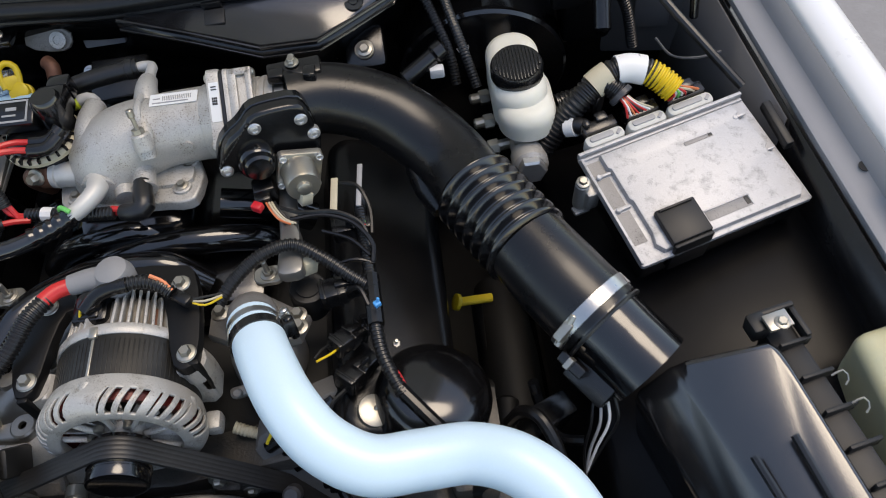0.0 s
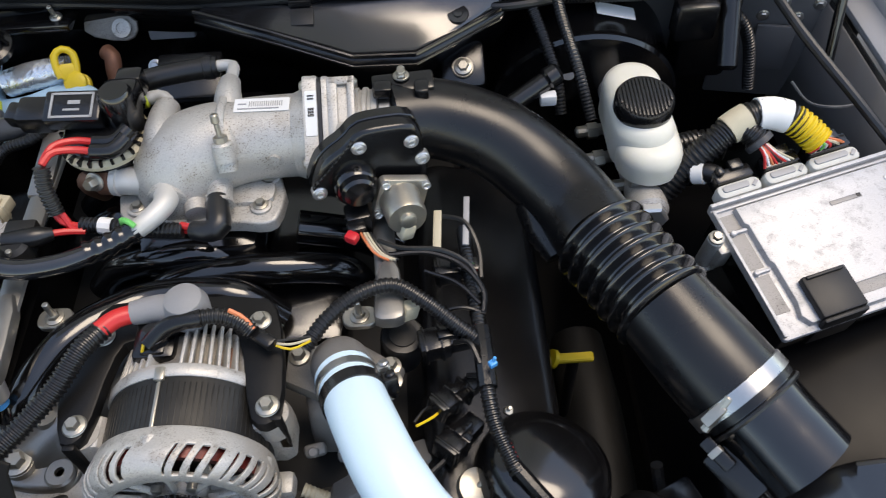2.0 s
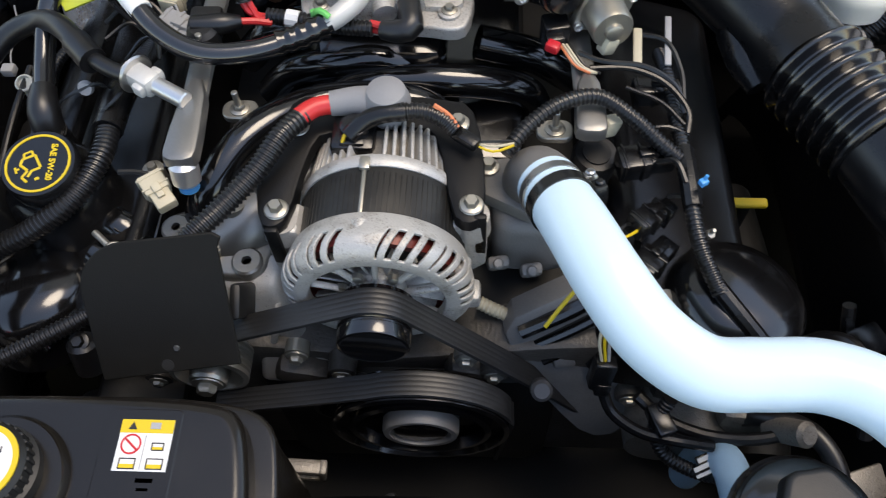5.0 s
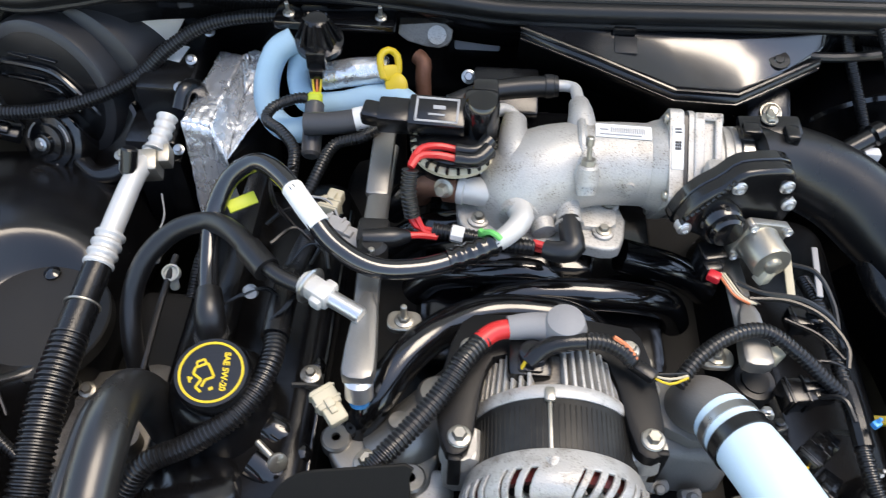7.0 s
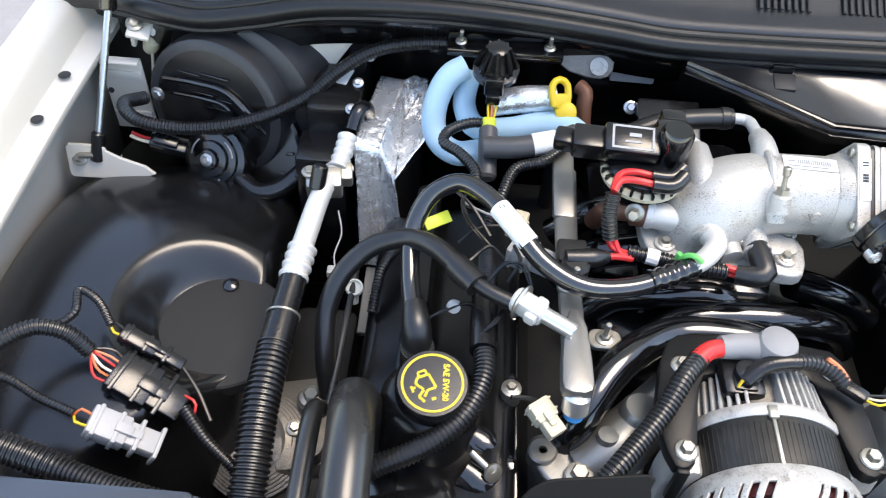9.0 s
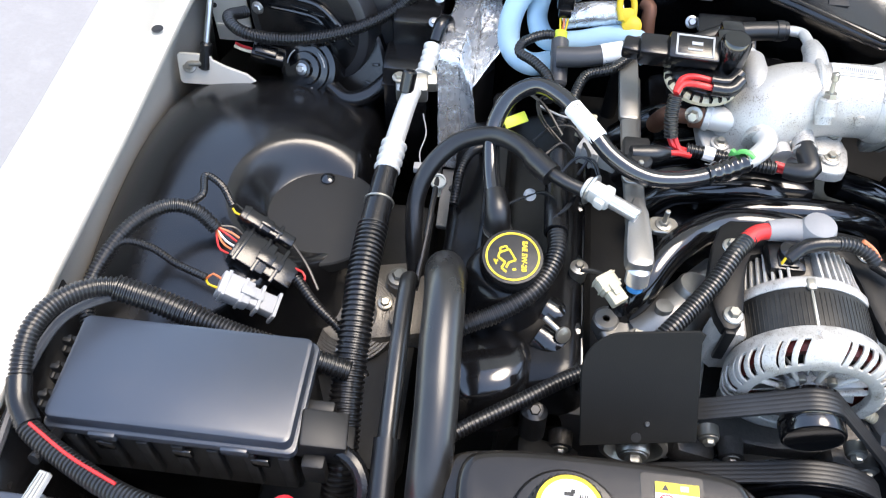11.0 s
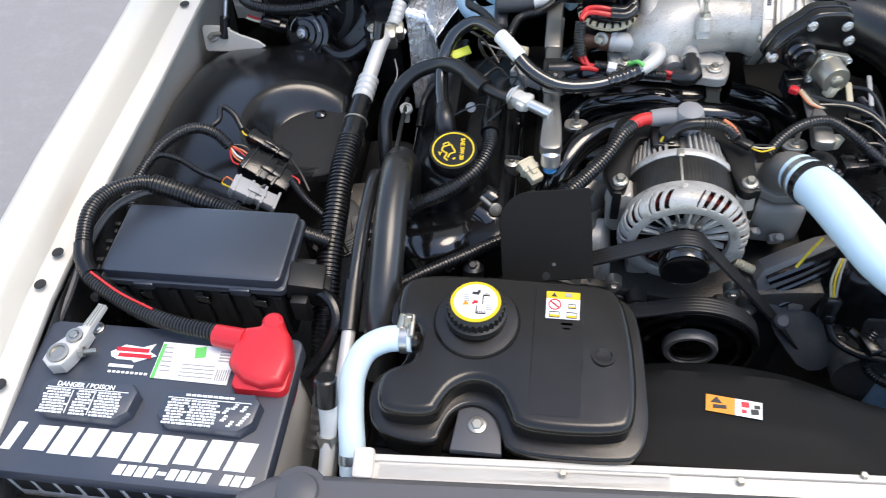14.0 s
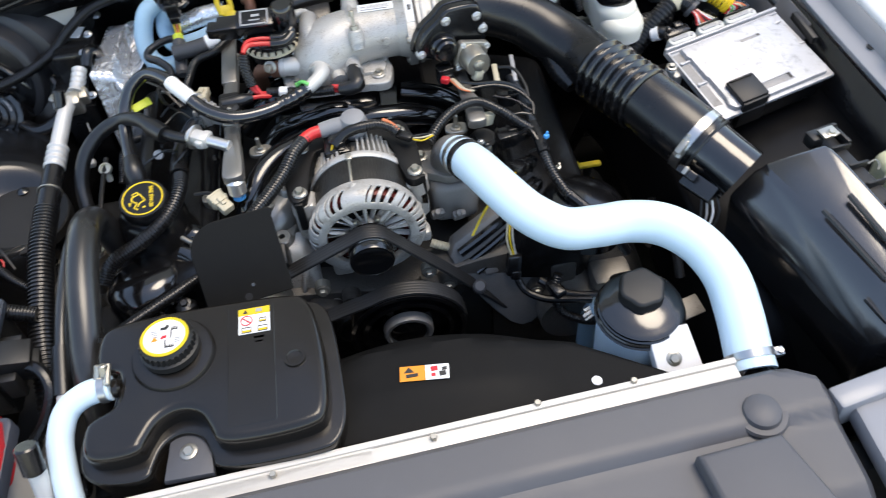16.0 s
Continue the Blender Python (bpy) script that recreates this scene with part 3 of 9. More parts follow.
cowl = thing("cowl", "black plastic windscreen cowl with slotted grille", "cowl", (0.02, 0.95, 0.9), kind="structure")
part("seal", sweep(SEALPATH, 0.0115, 16), SEAL, cowl, "black rubber hood seal")
part("seal_lip", sweep([(x, y - 0.004, z - 0.013) for x, y, z in SEALPATH], 0.005, 10), SEAL, cowl)
part("seal_lip", sweep([(x, y + 0.009, z + 0.010) for x, y, z in SEALPATH], 0.006, 10), SEAL, cowl)


def ribbon(run, offsets):
    """A formed strip carried along a run of points: offsets of (y, z) across it."""
    bm = bmesh.new()
    rows = [[bm.verts.new((q.x, q.y + dy, q.z + dz)) for dy, dz in offsets] for q in run]
    for a, b in zip(rows, rows[1:]):
        for i in range(len(offsets) - 1):
            bm.faces.new((a[i], a[i + 1], b[i + 1], b[i]))
    bmesh.ops.recalc_face_normals(bm, faces=bm.faces)
    return bm


thick(part("seal_carrier", ribbon(SEALRUN, [(0.004, -0.008), (0.006, -0.018), (0.012, -0.026), (0.013, -0.060)]), PAINT_BLACK, cowl), 0.003)
thick(part("panel", ribbon(SEALRUN, [(0.010, 0.006), (0.016, 0.0165), (0.024, 0.0195), (0.034, 0.0205), (0.050, 0.0265), (0.10, 0.052), (0.18, 0.098), (0.30, 0.165)]), COWL, cowl, "grey-black moulded panel", soft=60), 0.004)
for gx in (0.074, 0.173, 0.282, 0.390):
    for k in range(8):
        gy = 0.9285
        part("slot", box((0.0046, 0.046, 0.003), (gx + k * 0.0082, gy, 0.9675 + 0.03 * (gx - 0.1) * 0.4), 0.0008, (27, 0, 0)), INK, cowl)

tr = thing("cowl_trough", "glossy black plastic air intake trough on the firewall", "trough", (0.15, 0.86, 0.8))
LIP = [(-0.012, 0.842, 0.918), (0.075, 0.818, 0.901), (0.163, 0.792, 0.8815), (0.234, 0.7955, 0.8765), (0.262, 0.812, 0.879), (0.335, 0.855, 0.886), (0.362, 0.890, 0.902)]
BACK = [(0.001, 0.868, 0.914), (0.085, 0.868, 0.911), (0.163, 0.868, 0.909), (0.234, 0.868, 0.909), (0.262, 0.870, 0.909), (0.335, 0.880, 0.909), (0.362, 0.892, 0.909)]


def tray():
    bm = bmesh.new()
    rows = []
    for (ax_, ay, az), (bx, by, bz) in zip(LIP, BACK):
        row = []
        for f, sink in ((0.0, 0.0), (0.06, -0.004), (0.14, -0.005), (0.5, -0.005), (0.9, -0.003), (1.0, 0.0)):
            row.append(bm.verts.new((ax_ + (bx - ax_) * f, ay + (by - ay) * f, az + (bz - az) * f + sink)))
        rows.append(row)
    for a, b in zip(rows, rows[1:]):
        for i in range(5):
            bm.faces.new((a[i], a[i + 1], b[i + 1], b[i]))
    bmesh.ops.recalc_face_normals(bm, faces=bm.faces)
    return bm


thick(part("basin", tray(), LID, tr, "smooth shallow basin", soft=50), 0.004)
part("rim", joined(*[sweep([a, b], 0.0030, 8) for a, b in zip(LIP, LIP[1:])]), GLOSS, tr, "shiny raised rim")
part("lower_rim", joined(*[sweep([(a[0], a[1] - 0.003, a[2] - 0.012), (b[0], b[1] - 0.003, b[2] - 0.012)], 0.0020, 8) for a, b in zip(LIP, LIP[1:])]), GLOSS, tr, "thin bright lower edge")
thick(part("skirt", ribbon([Vector(q) for q in LIP], [(0.0, 0.0), (-0.002, -0.012), (0.010, -0.016), (0.020, -0.06)]), SATIN, tr), 0.003)
part("rear_edge", joined(*[sweep([a, b], 0.0016, 8) for a, b in zip(BACK, BACK[1:])]), GLOSS, tr)
part("clip", joined(box((0.034, 0.016, 0.006), (0.105, 0.866, 0.917), 0.002, (10, 0, 0)), box((0.046, 0.006, 0.004), (0.105, 0.860, 0.913), 0.001), box((0.026, 0.008, 0.010), (0.106, 0.857, 0.911), 0.002)), SATIN, tr)
part("clip_window", box((0.026, 0.022, 0.003), (0.108, 0.842, 0.9020), 0.001, (20, 0, 0)), INK, tr, "dark window below the clip")
part("screw_dimple", lathe([(0.013, 0), (0.012, 0.0015), (0.006, 0.0015), (0.005, 0.003)], 22, pose(0.285, 0.845, 0.8905, 20, 0, 0)), LID, tr)

# open hood above
hood = thing("hood", "open cream painted hood with pressed braces underneath", "hood", (0.02, 1.05, 0.98), kind="structure")
hm = pose(0.02, 1.08, 1.0, -80, 0, 0)
skin = box((1.46, 1.15, 0.03), (0, -0.575, 0.02), 0.012)
skin.transform(hm)
part("panel", skin, CREAM, hood)
for bx, w in ((-0.55, 0.10), (0.0, 0.12), (0.55, 0.10)):
    beam = box((w, 1.02, 0.024), (bx, -0.56, -0.006), 0.01)
    beam.transform(hm)
    part("brace", beam, CREAM, hood, "pressed cream brace")
for by in (-0.08, -1.05):
    beam = box((1.36, 0.10, 0.024), (0, by, -0.008), 0.01)
    beam.transform(hm)
    part("brace", beam, CREAM, hood, "pressed cream brace")

strut = thing("gas_strut", "hood gas strut with chrome rod and black end fitting", "strut", (-0.72, 0.755, 0.765))
part("cylinder", rod((-0.703, 0.86, 0.915), (-0.66, 0.98, 1.25), 0.0105), PAINT_BLACK, strut)
part("rod", rod((-0.72, 0.762, 0.775), (-0.70, 0.862, 0.925), 0.0045), STEEL, strut, "bright chrome rod")
part("end_fitting", rod((-0.722, 0.757, 0.762), (-0.716, 0.772, 0.797), 0.0085, bevel=0.002), SATIN, strut)
brk = thing("strut_bracket", "cream painted strut bracket on the inner fender", "bracket", (-0.70, 0.78, 0.72))
part("plate", slab([(-0.046, -0.020), (-0.042, -0.024), (0.0, -0.024), (0.05, -0.020), (0.062, -0.014), (0.05, -0.004), (0.02, 0.006), (0.004, 0.014), (0.0, 0.022), (-0.042, 0.022), (-0.046, 0.018)], -0.002, 0.002, 0.001, 1, pose(-0.712, 0.757, 0.763, 74, 0, 2)), CREAM, brk)
part("stud", joined(hexbolt((-0.742, 0.756, 0.766), 0.0065, 0.006, (0, -0.6, 0.78)), rod((-0.742, 0.754, 0.772), (-0.722, 0.757, 0.772), 0.004)), ZINC, brk)
ap_ = thing("fender_apron", "cream painted pressed inner fender panel by the strut", "panel", (-0.71, 0.87, 0.74))
part("plate", joined(box((0.055, 0.004, 0.115), (-0.712, 0.868, 0.782), 0.0015), box((0.055, 0.014, 0.004), (-0.712, 0.862, 0.839), 0.0015), box((0.050, 0.003, 0.012), (-0.712, 0.8655, 0.815), 0.001), box((0.050, 0.003, 0.008), (-0.712, 0.8655, 0.752), 0.001)), CREAM, ap_)
part("hole", lathe([(0.004, 0), (0.004, 0.001)], 12, along((-0.734, 0.8655, 0.788), (-0.734, 0.8, 0.80))), INK, ap_, "small dark hole")
lone("cowl_corner", joined(slab([(-0.515, 0.900), (-0.400, 0.900), (-0.409, 0.884), (-0.440, 0.838), (-0.452, 0.838)], -0.002, 0.002, 0.0008, 1, pose(0, 0.886, 0, 90, 0, 0)), box((0.10, 0.02, 0.004), (-0.462, 0.893, 0.902), 0.001)), CREAM, "cream painted body panel at the cowl corner", "panel")
lone("cowl_strip", slab([(-0.390, 0.885), (-0.293, 0.880), (-0.293, 0.868), (-0.383, 0.864)], -0.002, 0.002, 0.0008, 1, pose(0, 0.926, 0, 90, 0, 0)), GREY_AND_SHADE, "grey painted strip of bare firewall", "panel")
hg = thing("hinge", "cream painted hood hinge with bolt", "hinge", (-0.68, 0.9, 0.86))
part("arm", joined(box((0.028, 0.11, 0.006), (-0.678, 0.91, 0.893), 0.002, (16, 14, 6)), box((0.006, 0.10, 0.035), (-0.69, 0.915, 0.885), 0.002, (16, 8, 6))), CREAM, hg)
part("link", sweep([(-0.672, 0.888, 0.868), (-0.655, 0.897, 0.878), (-0.60, 0.915, 0.888), (-0.57, 0.925, 0.892)], [0.007, 0.005, 0.004, 0.004], 10), WHITE_PAINT, hg, "pale hinge link")
part("bolt", hexbolt((-0.681, 0.872, 0.890), 0.007, 0.006, (0.2, -0.4, 0.9)), ZINC, hg)
lone("wire_clip", joined(lathe([(0.009, -0.012), (0.011, 0.0), (0.008, 0.01), (0.003, 0.013)], 14, pose(-0.676, 0.893, 0.846, 20, 30, 0)), rod((-0.676, 0.892, 0.842), (-0.678, 0.875, 0.80), 0.002, 8)), BEIGE, "tan plastic wire clip below the hinge", "clip")
lone("strut_gas", rod((0.72, 0.80, 0.82), (0.735, 0.95, 1.2), 0.006), PAINT_BLACK, "thin black hood strut at the fender", "strut")

# ---- battery side ----
# battery
bat = thing("battery", "charcoal and white car battery with white print", "battery", (-0.583, 0.033, 0.60))
part("case", slab(rounded(-0.732, -0.058, -0.434, 0.126, 0.012), 0.60, 0.806, 0.002), BATTERY_SIDE, bat, "pale grey lower case")
part("lid", slab(rounded(-0.734, -0.062, -0.418, 0.130, 0.012), 0.799, 0.820, 0.004), BATTERY, bat, "charcoal lid")
part("case_stripe", bars([(-0.700 + 0.0262 * k, 0, 0.019, 0.026) for k in range(10)], pose(0, -0.0592, 0.779, 90, 0, 0)), INK, bat, "black printed blocks")
TOP = 0.8204
VY = 0.031
for x0, x1, seed in ((-0.695, -0.583, 1), (-0.553, -0.442, 2)):
    vent = part("vent_cap", slab([(x0 + 0.006, 0.074 - VY), (x0, 0.066 - VY), (x0 + 0.001, 0.042 - VY), (x0 + 0.012, 0.032 - VY), (x1 - 0.016, 0.030 - VY), (x1 - 0.002, 0.042 - VY), (x1 + 0.001, 0.066 - VY), (x1 - 0.008, 0.076 - VY)], 0.818, 0.838, 0.004), BATTERY, bat, "raised vent cap")
    rnd = random.Random(seed)
    rows = []
    for k in range(9):
        y = 0.0605 - VY - k * 0.0034
        for cx, w in ((x0 + 0.022, 0.030), (x0 + 0.054, 0.020), (x0 + 0.083, 0.030)) if seed == 1 else ((x0 + 0.020, 0.022), (x0 + 0.050, 0.034)):
            x = cx - w / 2 + rnd.uniform(0, 0.004)
            while x < cx + w / 2 - 0.002:
                ww = rnd.uniform(0.002, 0.007)
                rows.append((x + ww / 2, y, ww, 0.0021))
                x += ww + 0.0012
    rows.append(((x0 + x1) / 2, 0.0632 - VY, 0.095, 0.0009))
    if seed == 1:
        part("print", letters("DANGER / POISON", 0.0080, pose((x0 + x1) / 2 - 0.004, 0.0675 - VY, 0.8386), bold=0.0002), WHITE, vent)
        part("print", bars([(x0 + 0.040, 0.047 - VY, 0.0008, 0.028), (x0 + 0.066, 0.047 - VY, 0.0008, 0.028)], pose(0, 0, 0.8386)), WHITE, vent, "thin white rules")
    else:
        rows += [(x0 + 0.030 + 0.0062 * k, 0.0675 - VY, 0.005, 0.0026) for k in range(9)]
        rows += [(x1 - 0.022 + 0.0125 * math.cos(a) + dx, 0.048 - VY + 0.0105 * math.sin(a) + dy, 0.0042, 0.0020) for a in [k * math.pi / 3.5 for k in range(7)] for dx, dy in ((0, 0), (0.001, 0.0028), (-0.002, -0.0024))]
    part("small_print", bars(rows, pose(0, 0, 0.8386)), WHITE, vent)
# large slanted white lettering drawn as plain blocks
big = bmesh.new()
for k in range(10):
    w = 0.0235 if k else 0.011
    x = -0.711 + k * 0.0284 + (0.004 if k else 0)
    b = bars([(0, 0, w, 0.033 - 0.004 * (k % 3 == 1))], pose(x, -0.021, TOP))
    for v in b.verts:
        v.co.x += (v.co.y + 0.021) * 0.22
    big = joined(big, b)
part("lettering", big, WHITE, bat, "bold white lettering blocks")
small = bmesh.new()
for k in range(13):
    if k == 9:
        continue
    b = bars([(0, 0, 0.0095, 0.012 if k != 4 else 0.004)], pose(-0.578 + k * 0.0118, -0.0475, TOP))
    for v in b.verts:
        v.co.x += (v.co.y + 0.0475) * 0.25
    small = joined(small, b)
part("lettering", small, WHITE, bat, "small white lettering blocks")
part("emblem", slab([(-0.643, 0.092), (-0.628, 0.103), (-0.606, 0.101), (-0.592, 0.107), (-0.596, 0.096), (-0.586, 0.091), (-0.604, 0.083), (-0.610, 0.080), (-0.614, 0.083), (-0.632, 0.083), (-0.640, 0.086)], TOP - 0.001, TOP + 0.0006, 0), LABEL, bat, "white winged emblem shape")
part("emblem_red", bars([(-0.617, 0.0965, 0.040, 0.0052), (-0.612, 0.0890, 0.040, 0.0050)], pose(0, 0, TOP + 0.0004)), RED, bat, "red bars of the emblem")
part("print", bars([(-0.624, 0.0745, 0.030, 0.004)] + [(-0.635 + k * 0.0055, 0.0665, 0.0036, 0.003) for k in range(9)], pose(0, 0, TOP)), WHITE, bat)
LX, LY = 0.013, -0.009
lab = part("label", box((0.092, 0.048, 0.0008), (-0.538, 0.086, TOP + 0.0002), 0, (0, 0, -1)), LABEL, bat, "white and green paper label")
part("label_print", bars([(-0.588 + LX + 0.001 * k, 0.112 + LY - k * 0.006, 0.012, 0.0012) for k in range(6)] + [(-0.545 + LX, 0.092 + LY - k * 0.005, 0.040, 0.0009) for k in range(4)] + [(-0.515 + LX, 0.112 + LY - k * 0.004, 0.018, 0.0016) for k in range(4)], pose(0, 0, TOP + 0.0009)), GREYCON, lab)
part("label_code", bars([(-0.521 + LX + k * 0.0026, 0.082 + LY, 0.0010, 0.014) for k in range(7)], pose(0, 0, TOP + 0.0009)), GREYCON, lab, "grey code bars")
part("label_mark", box((0.013, 0.014, 0.0006), (-0.535, 0.100, TOP + 0.001), 0, (0, 0, 12)), GREEN, lab, "green date mark")
part("label_edge", box((0.004, 0.046, 0.0006), (-0.581, 0.085, TOP + 0.0009), 0, (0, 0, -1)), GREEN, lab, "green edge stripe")
neg = thing("battery_clamp", "pale oxidised negative battery clamp on its post", "clamp", (-0.70, 0.105, 0.82))
part("post", lathe([(0.0095, 0), (0.0088, 0.016), (0.006, 0.018)], 18, pose(-0.6910, 0.0750, 0.8200)), ZINC, neg)
part("body", joined(slab([(-0.7080, 0.0640), (-0.6980, 0.0560), (-0.6830, 0.0590), (-0.6760, 0.0720), (-0.6700, 0.0960), (-0.6680, 0.1080), (-0.6740, 0.1140), (-0.6840, 0.1120), (-0.6940, 0.0960), (-0.7060, 0.0820)], 0.8225, 0.841, 0.003, 3), slab([(-0.6820, 0.1040), (-0.6700, 0.1020), (-0.6630, 0.1440), (-0.6730, 0.1460)], 0.832, 0.840, 0.002, 2)), WHITEPIPE, neg, "cast lead clamp body")
part("ring", lathe([(0.0125, 0.0), (0.0125, 0.003), (0.0095, 0.0035), (0.009, 0.001)], 24, pose(-0.6915, 0.0730, 0.8405)), ZINC, neg)
part("ring", lathe([(0.0095, 0.0), (0.0095, 0.004), (0.0065, 0.0045)], 22, pose(-0.6810, 0.0970, 0.8405)), ZINC, neg)
part("bolt", joined(hexbolt((-0.6810, 0.0970, 0.8425), 0.0055, 0.004), rod((-0.6780, 0.0810, 0.8310), (-0.6540, 0.0860, 0.8310), 0.0032, 10), lathe([(0.0068, 0), (0.0068, 0.006)], 6, along((-0.6740, 0.0820, 0.8310), (-0.6460, 0.0880, 0.8310)))), ZINC, neg)
part("lug_stripes", joined(*[rod((-0.678 + 0.004 * k, 0.113, 0.8405), (-0.671 + 0.003 * k, 0.143, 0.8405), 0.0009, 6) for k in range(3)]), ZINC, neg)
lone("screw", hexbolt((-0.672, 0.122, 0.8205), 0.0055, 0.004), STEEL, "small screw in the battery lid", "screw")
red = thing("terminal_cover", "bright red soft plastic positive terminal cover", "terminal cover", (-0.455, 0.11, 0.82))
part("hood", slab([(-0.490, 0.078), (-0.468, 0.060), (-0.446, 0.054), (-0.424, 0.060), (-0.420, 0.090), (-0.428, 0.120), (-0.436, 0.130), (-0.442, 0.141), (-0.453, 0.146), (-0.464, 0.140), (-0.467, 0.130), (-0.492, 0.124)], 0.80, 0.846, 0.008, 3), RED, red)
part("nose", sweep([(-0.518, 0.117, 0.835), (-0.482, 0.112, 0.835)], [0.0130, 0.0145], 14), RED, red)
part("skirt", slab(rounded(-0.484, 0.052, -0.420, 0.09, 0.01), 0.79, 0.832, 0.004), RED, red)
part("tab", rod((-0.453, 0.136, 0.822), (-0.453, 0.136, 0.847), 0.0125, 18), RED, red)

# battery cables
posc = thing("battery_cable", "thick corrugated positive cable with a red trace", "cable", (-0.69, 0.2, 0.84))
loom("conduit", [(-0.563, 0.318, 0.815), (-0.62, 0.330, 0.832), (-0.675, 0.332, 0.852), (-0.708, 0.305, 0.864), (-0.722, 0.268, 0.866), (-0.720, 0.226, 0.853), (-0.704, 0.188, 0.842), (-0.650, 0.156, 0.836), (-0.584, 0.130, 0.836), (-0.512, 0.119, 0.836)], 0.0105, "", posc)
part("wrap", sweep([(-0.720, 0.224, 0.852), (-0.713, 0.203, 0.846), (-0.698, 0.184, 0.8415)], 0.0115, 12), TAPE, posc, "black tape wrap")
part("trace", sweep([(-0.693, 0.182, 0.8515), (-0.650, 0.159, 0.8465), (-0.600, 0.139, 0.8455)], 0.0016, 6), REDWIRE, posc, "red wire in the split")
part("sleeve", sweep([(-0.668, 0.333, 0.850), (-0.63, 0.331, 0.836), (-0.580, 0.322, 0.820)], 0.0135, 14, rib=0.0048), LOOM, posc)
loom("harness", [(-0.60, 0.325, 0.828), (-0.54, 0.312, 0.818), (-0.49, 0.305, 0.81), (-0.43, 0.30, 0.79)], 0.011, "black corrugated harness behind the fuse box")
hose("grey_lead", [(-0.635, 0.338, 0.828), (-0.655, 0.335, 0.836), (-0.68, 0.325, 0.84), (-0.715, 0.30, 0.835), (-0.732, 0.24, 0.825), (-0.735, 0.17, 0.81), (-0.74, 0.12, 0.795), (-0.742, 0.06, 0.76)], 0.005, RUBBER_GREY, "thin grey cable along the fender", "cable", 8)
hose("negative_lead", [(-0.684, 0.155, 0.835), (-0.68, 0.18, 0.825), (-0.69, 0.2, 0.80), (-0.70, 0.21, 0.72)], 0.006, RUBBER, "black negative battery lead", "cable", 10)

# fuse box
fb = thing("fuse_box", "black power distribution box with a flat clipped lid", "fuse box", (-0.577, 0.25, 0.72))
part("lid", slab(rounded(-0.694, 0.196, -0.462, 0.307, 0.008), 0.822, 0.838, 0.004), FUSE, fb, "flat black lid with the sky's reflection tinted in")
part("lid_lip", slab(rounded(-0.698, 0.192, -0.458, 0.310, 0.008), 0.814, 0.823, 0.002), FUSE, fb)
part("body", slab(rounded(-0.692, 0.198, -0.464, 0.304, 0.006), 0.72, 0.815, 0.001), MATT, fb)
for k in range(7):
    part("rib", box((0.012, 0.008, 0.07), (-0.675 + k * 0.034, 0.196, 0.772), 0.002), MATT, fb)
for k in range(3):
    part("clip_slot", box((0.018, 0.006, 0.016), (-0.645 + k * 0.075, 0.194, 0.792), 0.002), GLOSS, fb)
for k in range(2):
    part("lid_tab", box((0.026, 0.006, 0.012), (-0.64 + k * 0.125, 0.1915, 0.817), 0.002), FUSE, fb)
for k in range(3):
    part("latch", joined(box((0.022, 0.020, 0.006), (-0.704, 0.225 + k * 0.030, 0.808), 0.002), box((0.005, 0.020, 0.026), (-0.714, 0.225 + k * 0.030, 0.800), 0.002), box((0.010, 0.006, 0.012), (-0.711, 0.225 + k * 0.030, 0.815), 0.002)), MATT, fb)
part("side_plug", joined(box((0.045, 0.038, 0.03), (-0.440, 0.222, 0.806), 0.003, (0, 14, 6)), box((0.03, 0.03, 0.03), (-0.428, 0.22, 0.792), 0.003, (0, 20, 6)), box((0.022, 0.014, 0.04), (-0.444, 0.196, 0.785), 0.003), box((0.03, 0.012, 0.02), (-0.448, 0.25, 0.80), 0.003)), MATT, fb, "black side plug with tabs")
hose("plug_lead", [(-0.43, 0.215, 0.80), (-0.405, 0.20, 0.80), (-0.395, 0.18, 0.79), (-0.405, 0.15, 0.77), (-0.43, 0.12, 0.75)], 0.008, TAPE, "taped lead of the fuse box plug", "cable", 10)

# connectors on the liner
def connector(name, at, size, turn, mat, label, ribs=2, wires=(), to=None):
    t = thing(name, label, "connector", at)
    sx, sy, sz = size
    m = pose(*at, *turn)
    body = joined(box((sx * 0.55, sy, sz), (-sx * 0.2, 0, 0), 0.002), box((sx * 0.5, sy * 0.8, sz * 0.8), (sx * 0.25, 0, 0), 0.002), box((sx * 0.25, sy * 0.35, sz * 0.25), (0.0, 0, sz * 0.55), 0.001))
    for k in range(ribs):
        rib = box((sx * 0.06, sy * 1.12, sz * 1.1), (-sx * 0.38 + sx * 0.3 * k, 0, 0), 0.001)
        rib.transform(m)
        part("rib", rib, mat, t)
    body.transform(m)
    part("housing", body, mat, t)
    latch = box((sx * 0.3, sy * 0.3, sz * 0.2), (sx * 0.12, 0, sz * 0.48), 0.001)
    latch.transform(m)
    part("latch", latch, mat, t)
    for k, wm in enumerate(wires):
        y = sy * (k - (len(wires) - 1) / 2) / max(1, len(wires)) * 0.8
        start, bend = m @ Vector((-sx * 0.45, y, 0)), m @ Vector((-sx * 0.62, y * 1.1, 0.003 * (k % 2)))
        end = Vector(to) if to else m @ Vector((-sx * 0.9, y * 0.3, 0))
        w = sweep([start, bend, end + Vector((0, 0.0012 * (k - 1.5), 0.001 * (k % 2)))], 0.0013, 6)
        part("wire", w, wm, t)
    return t


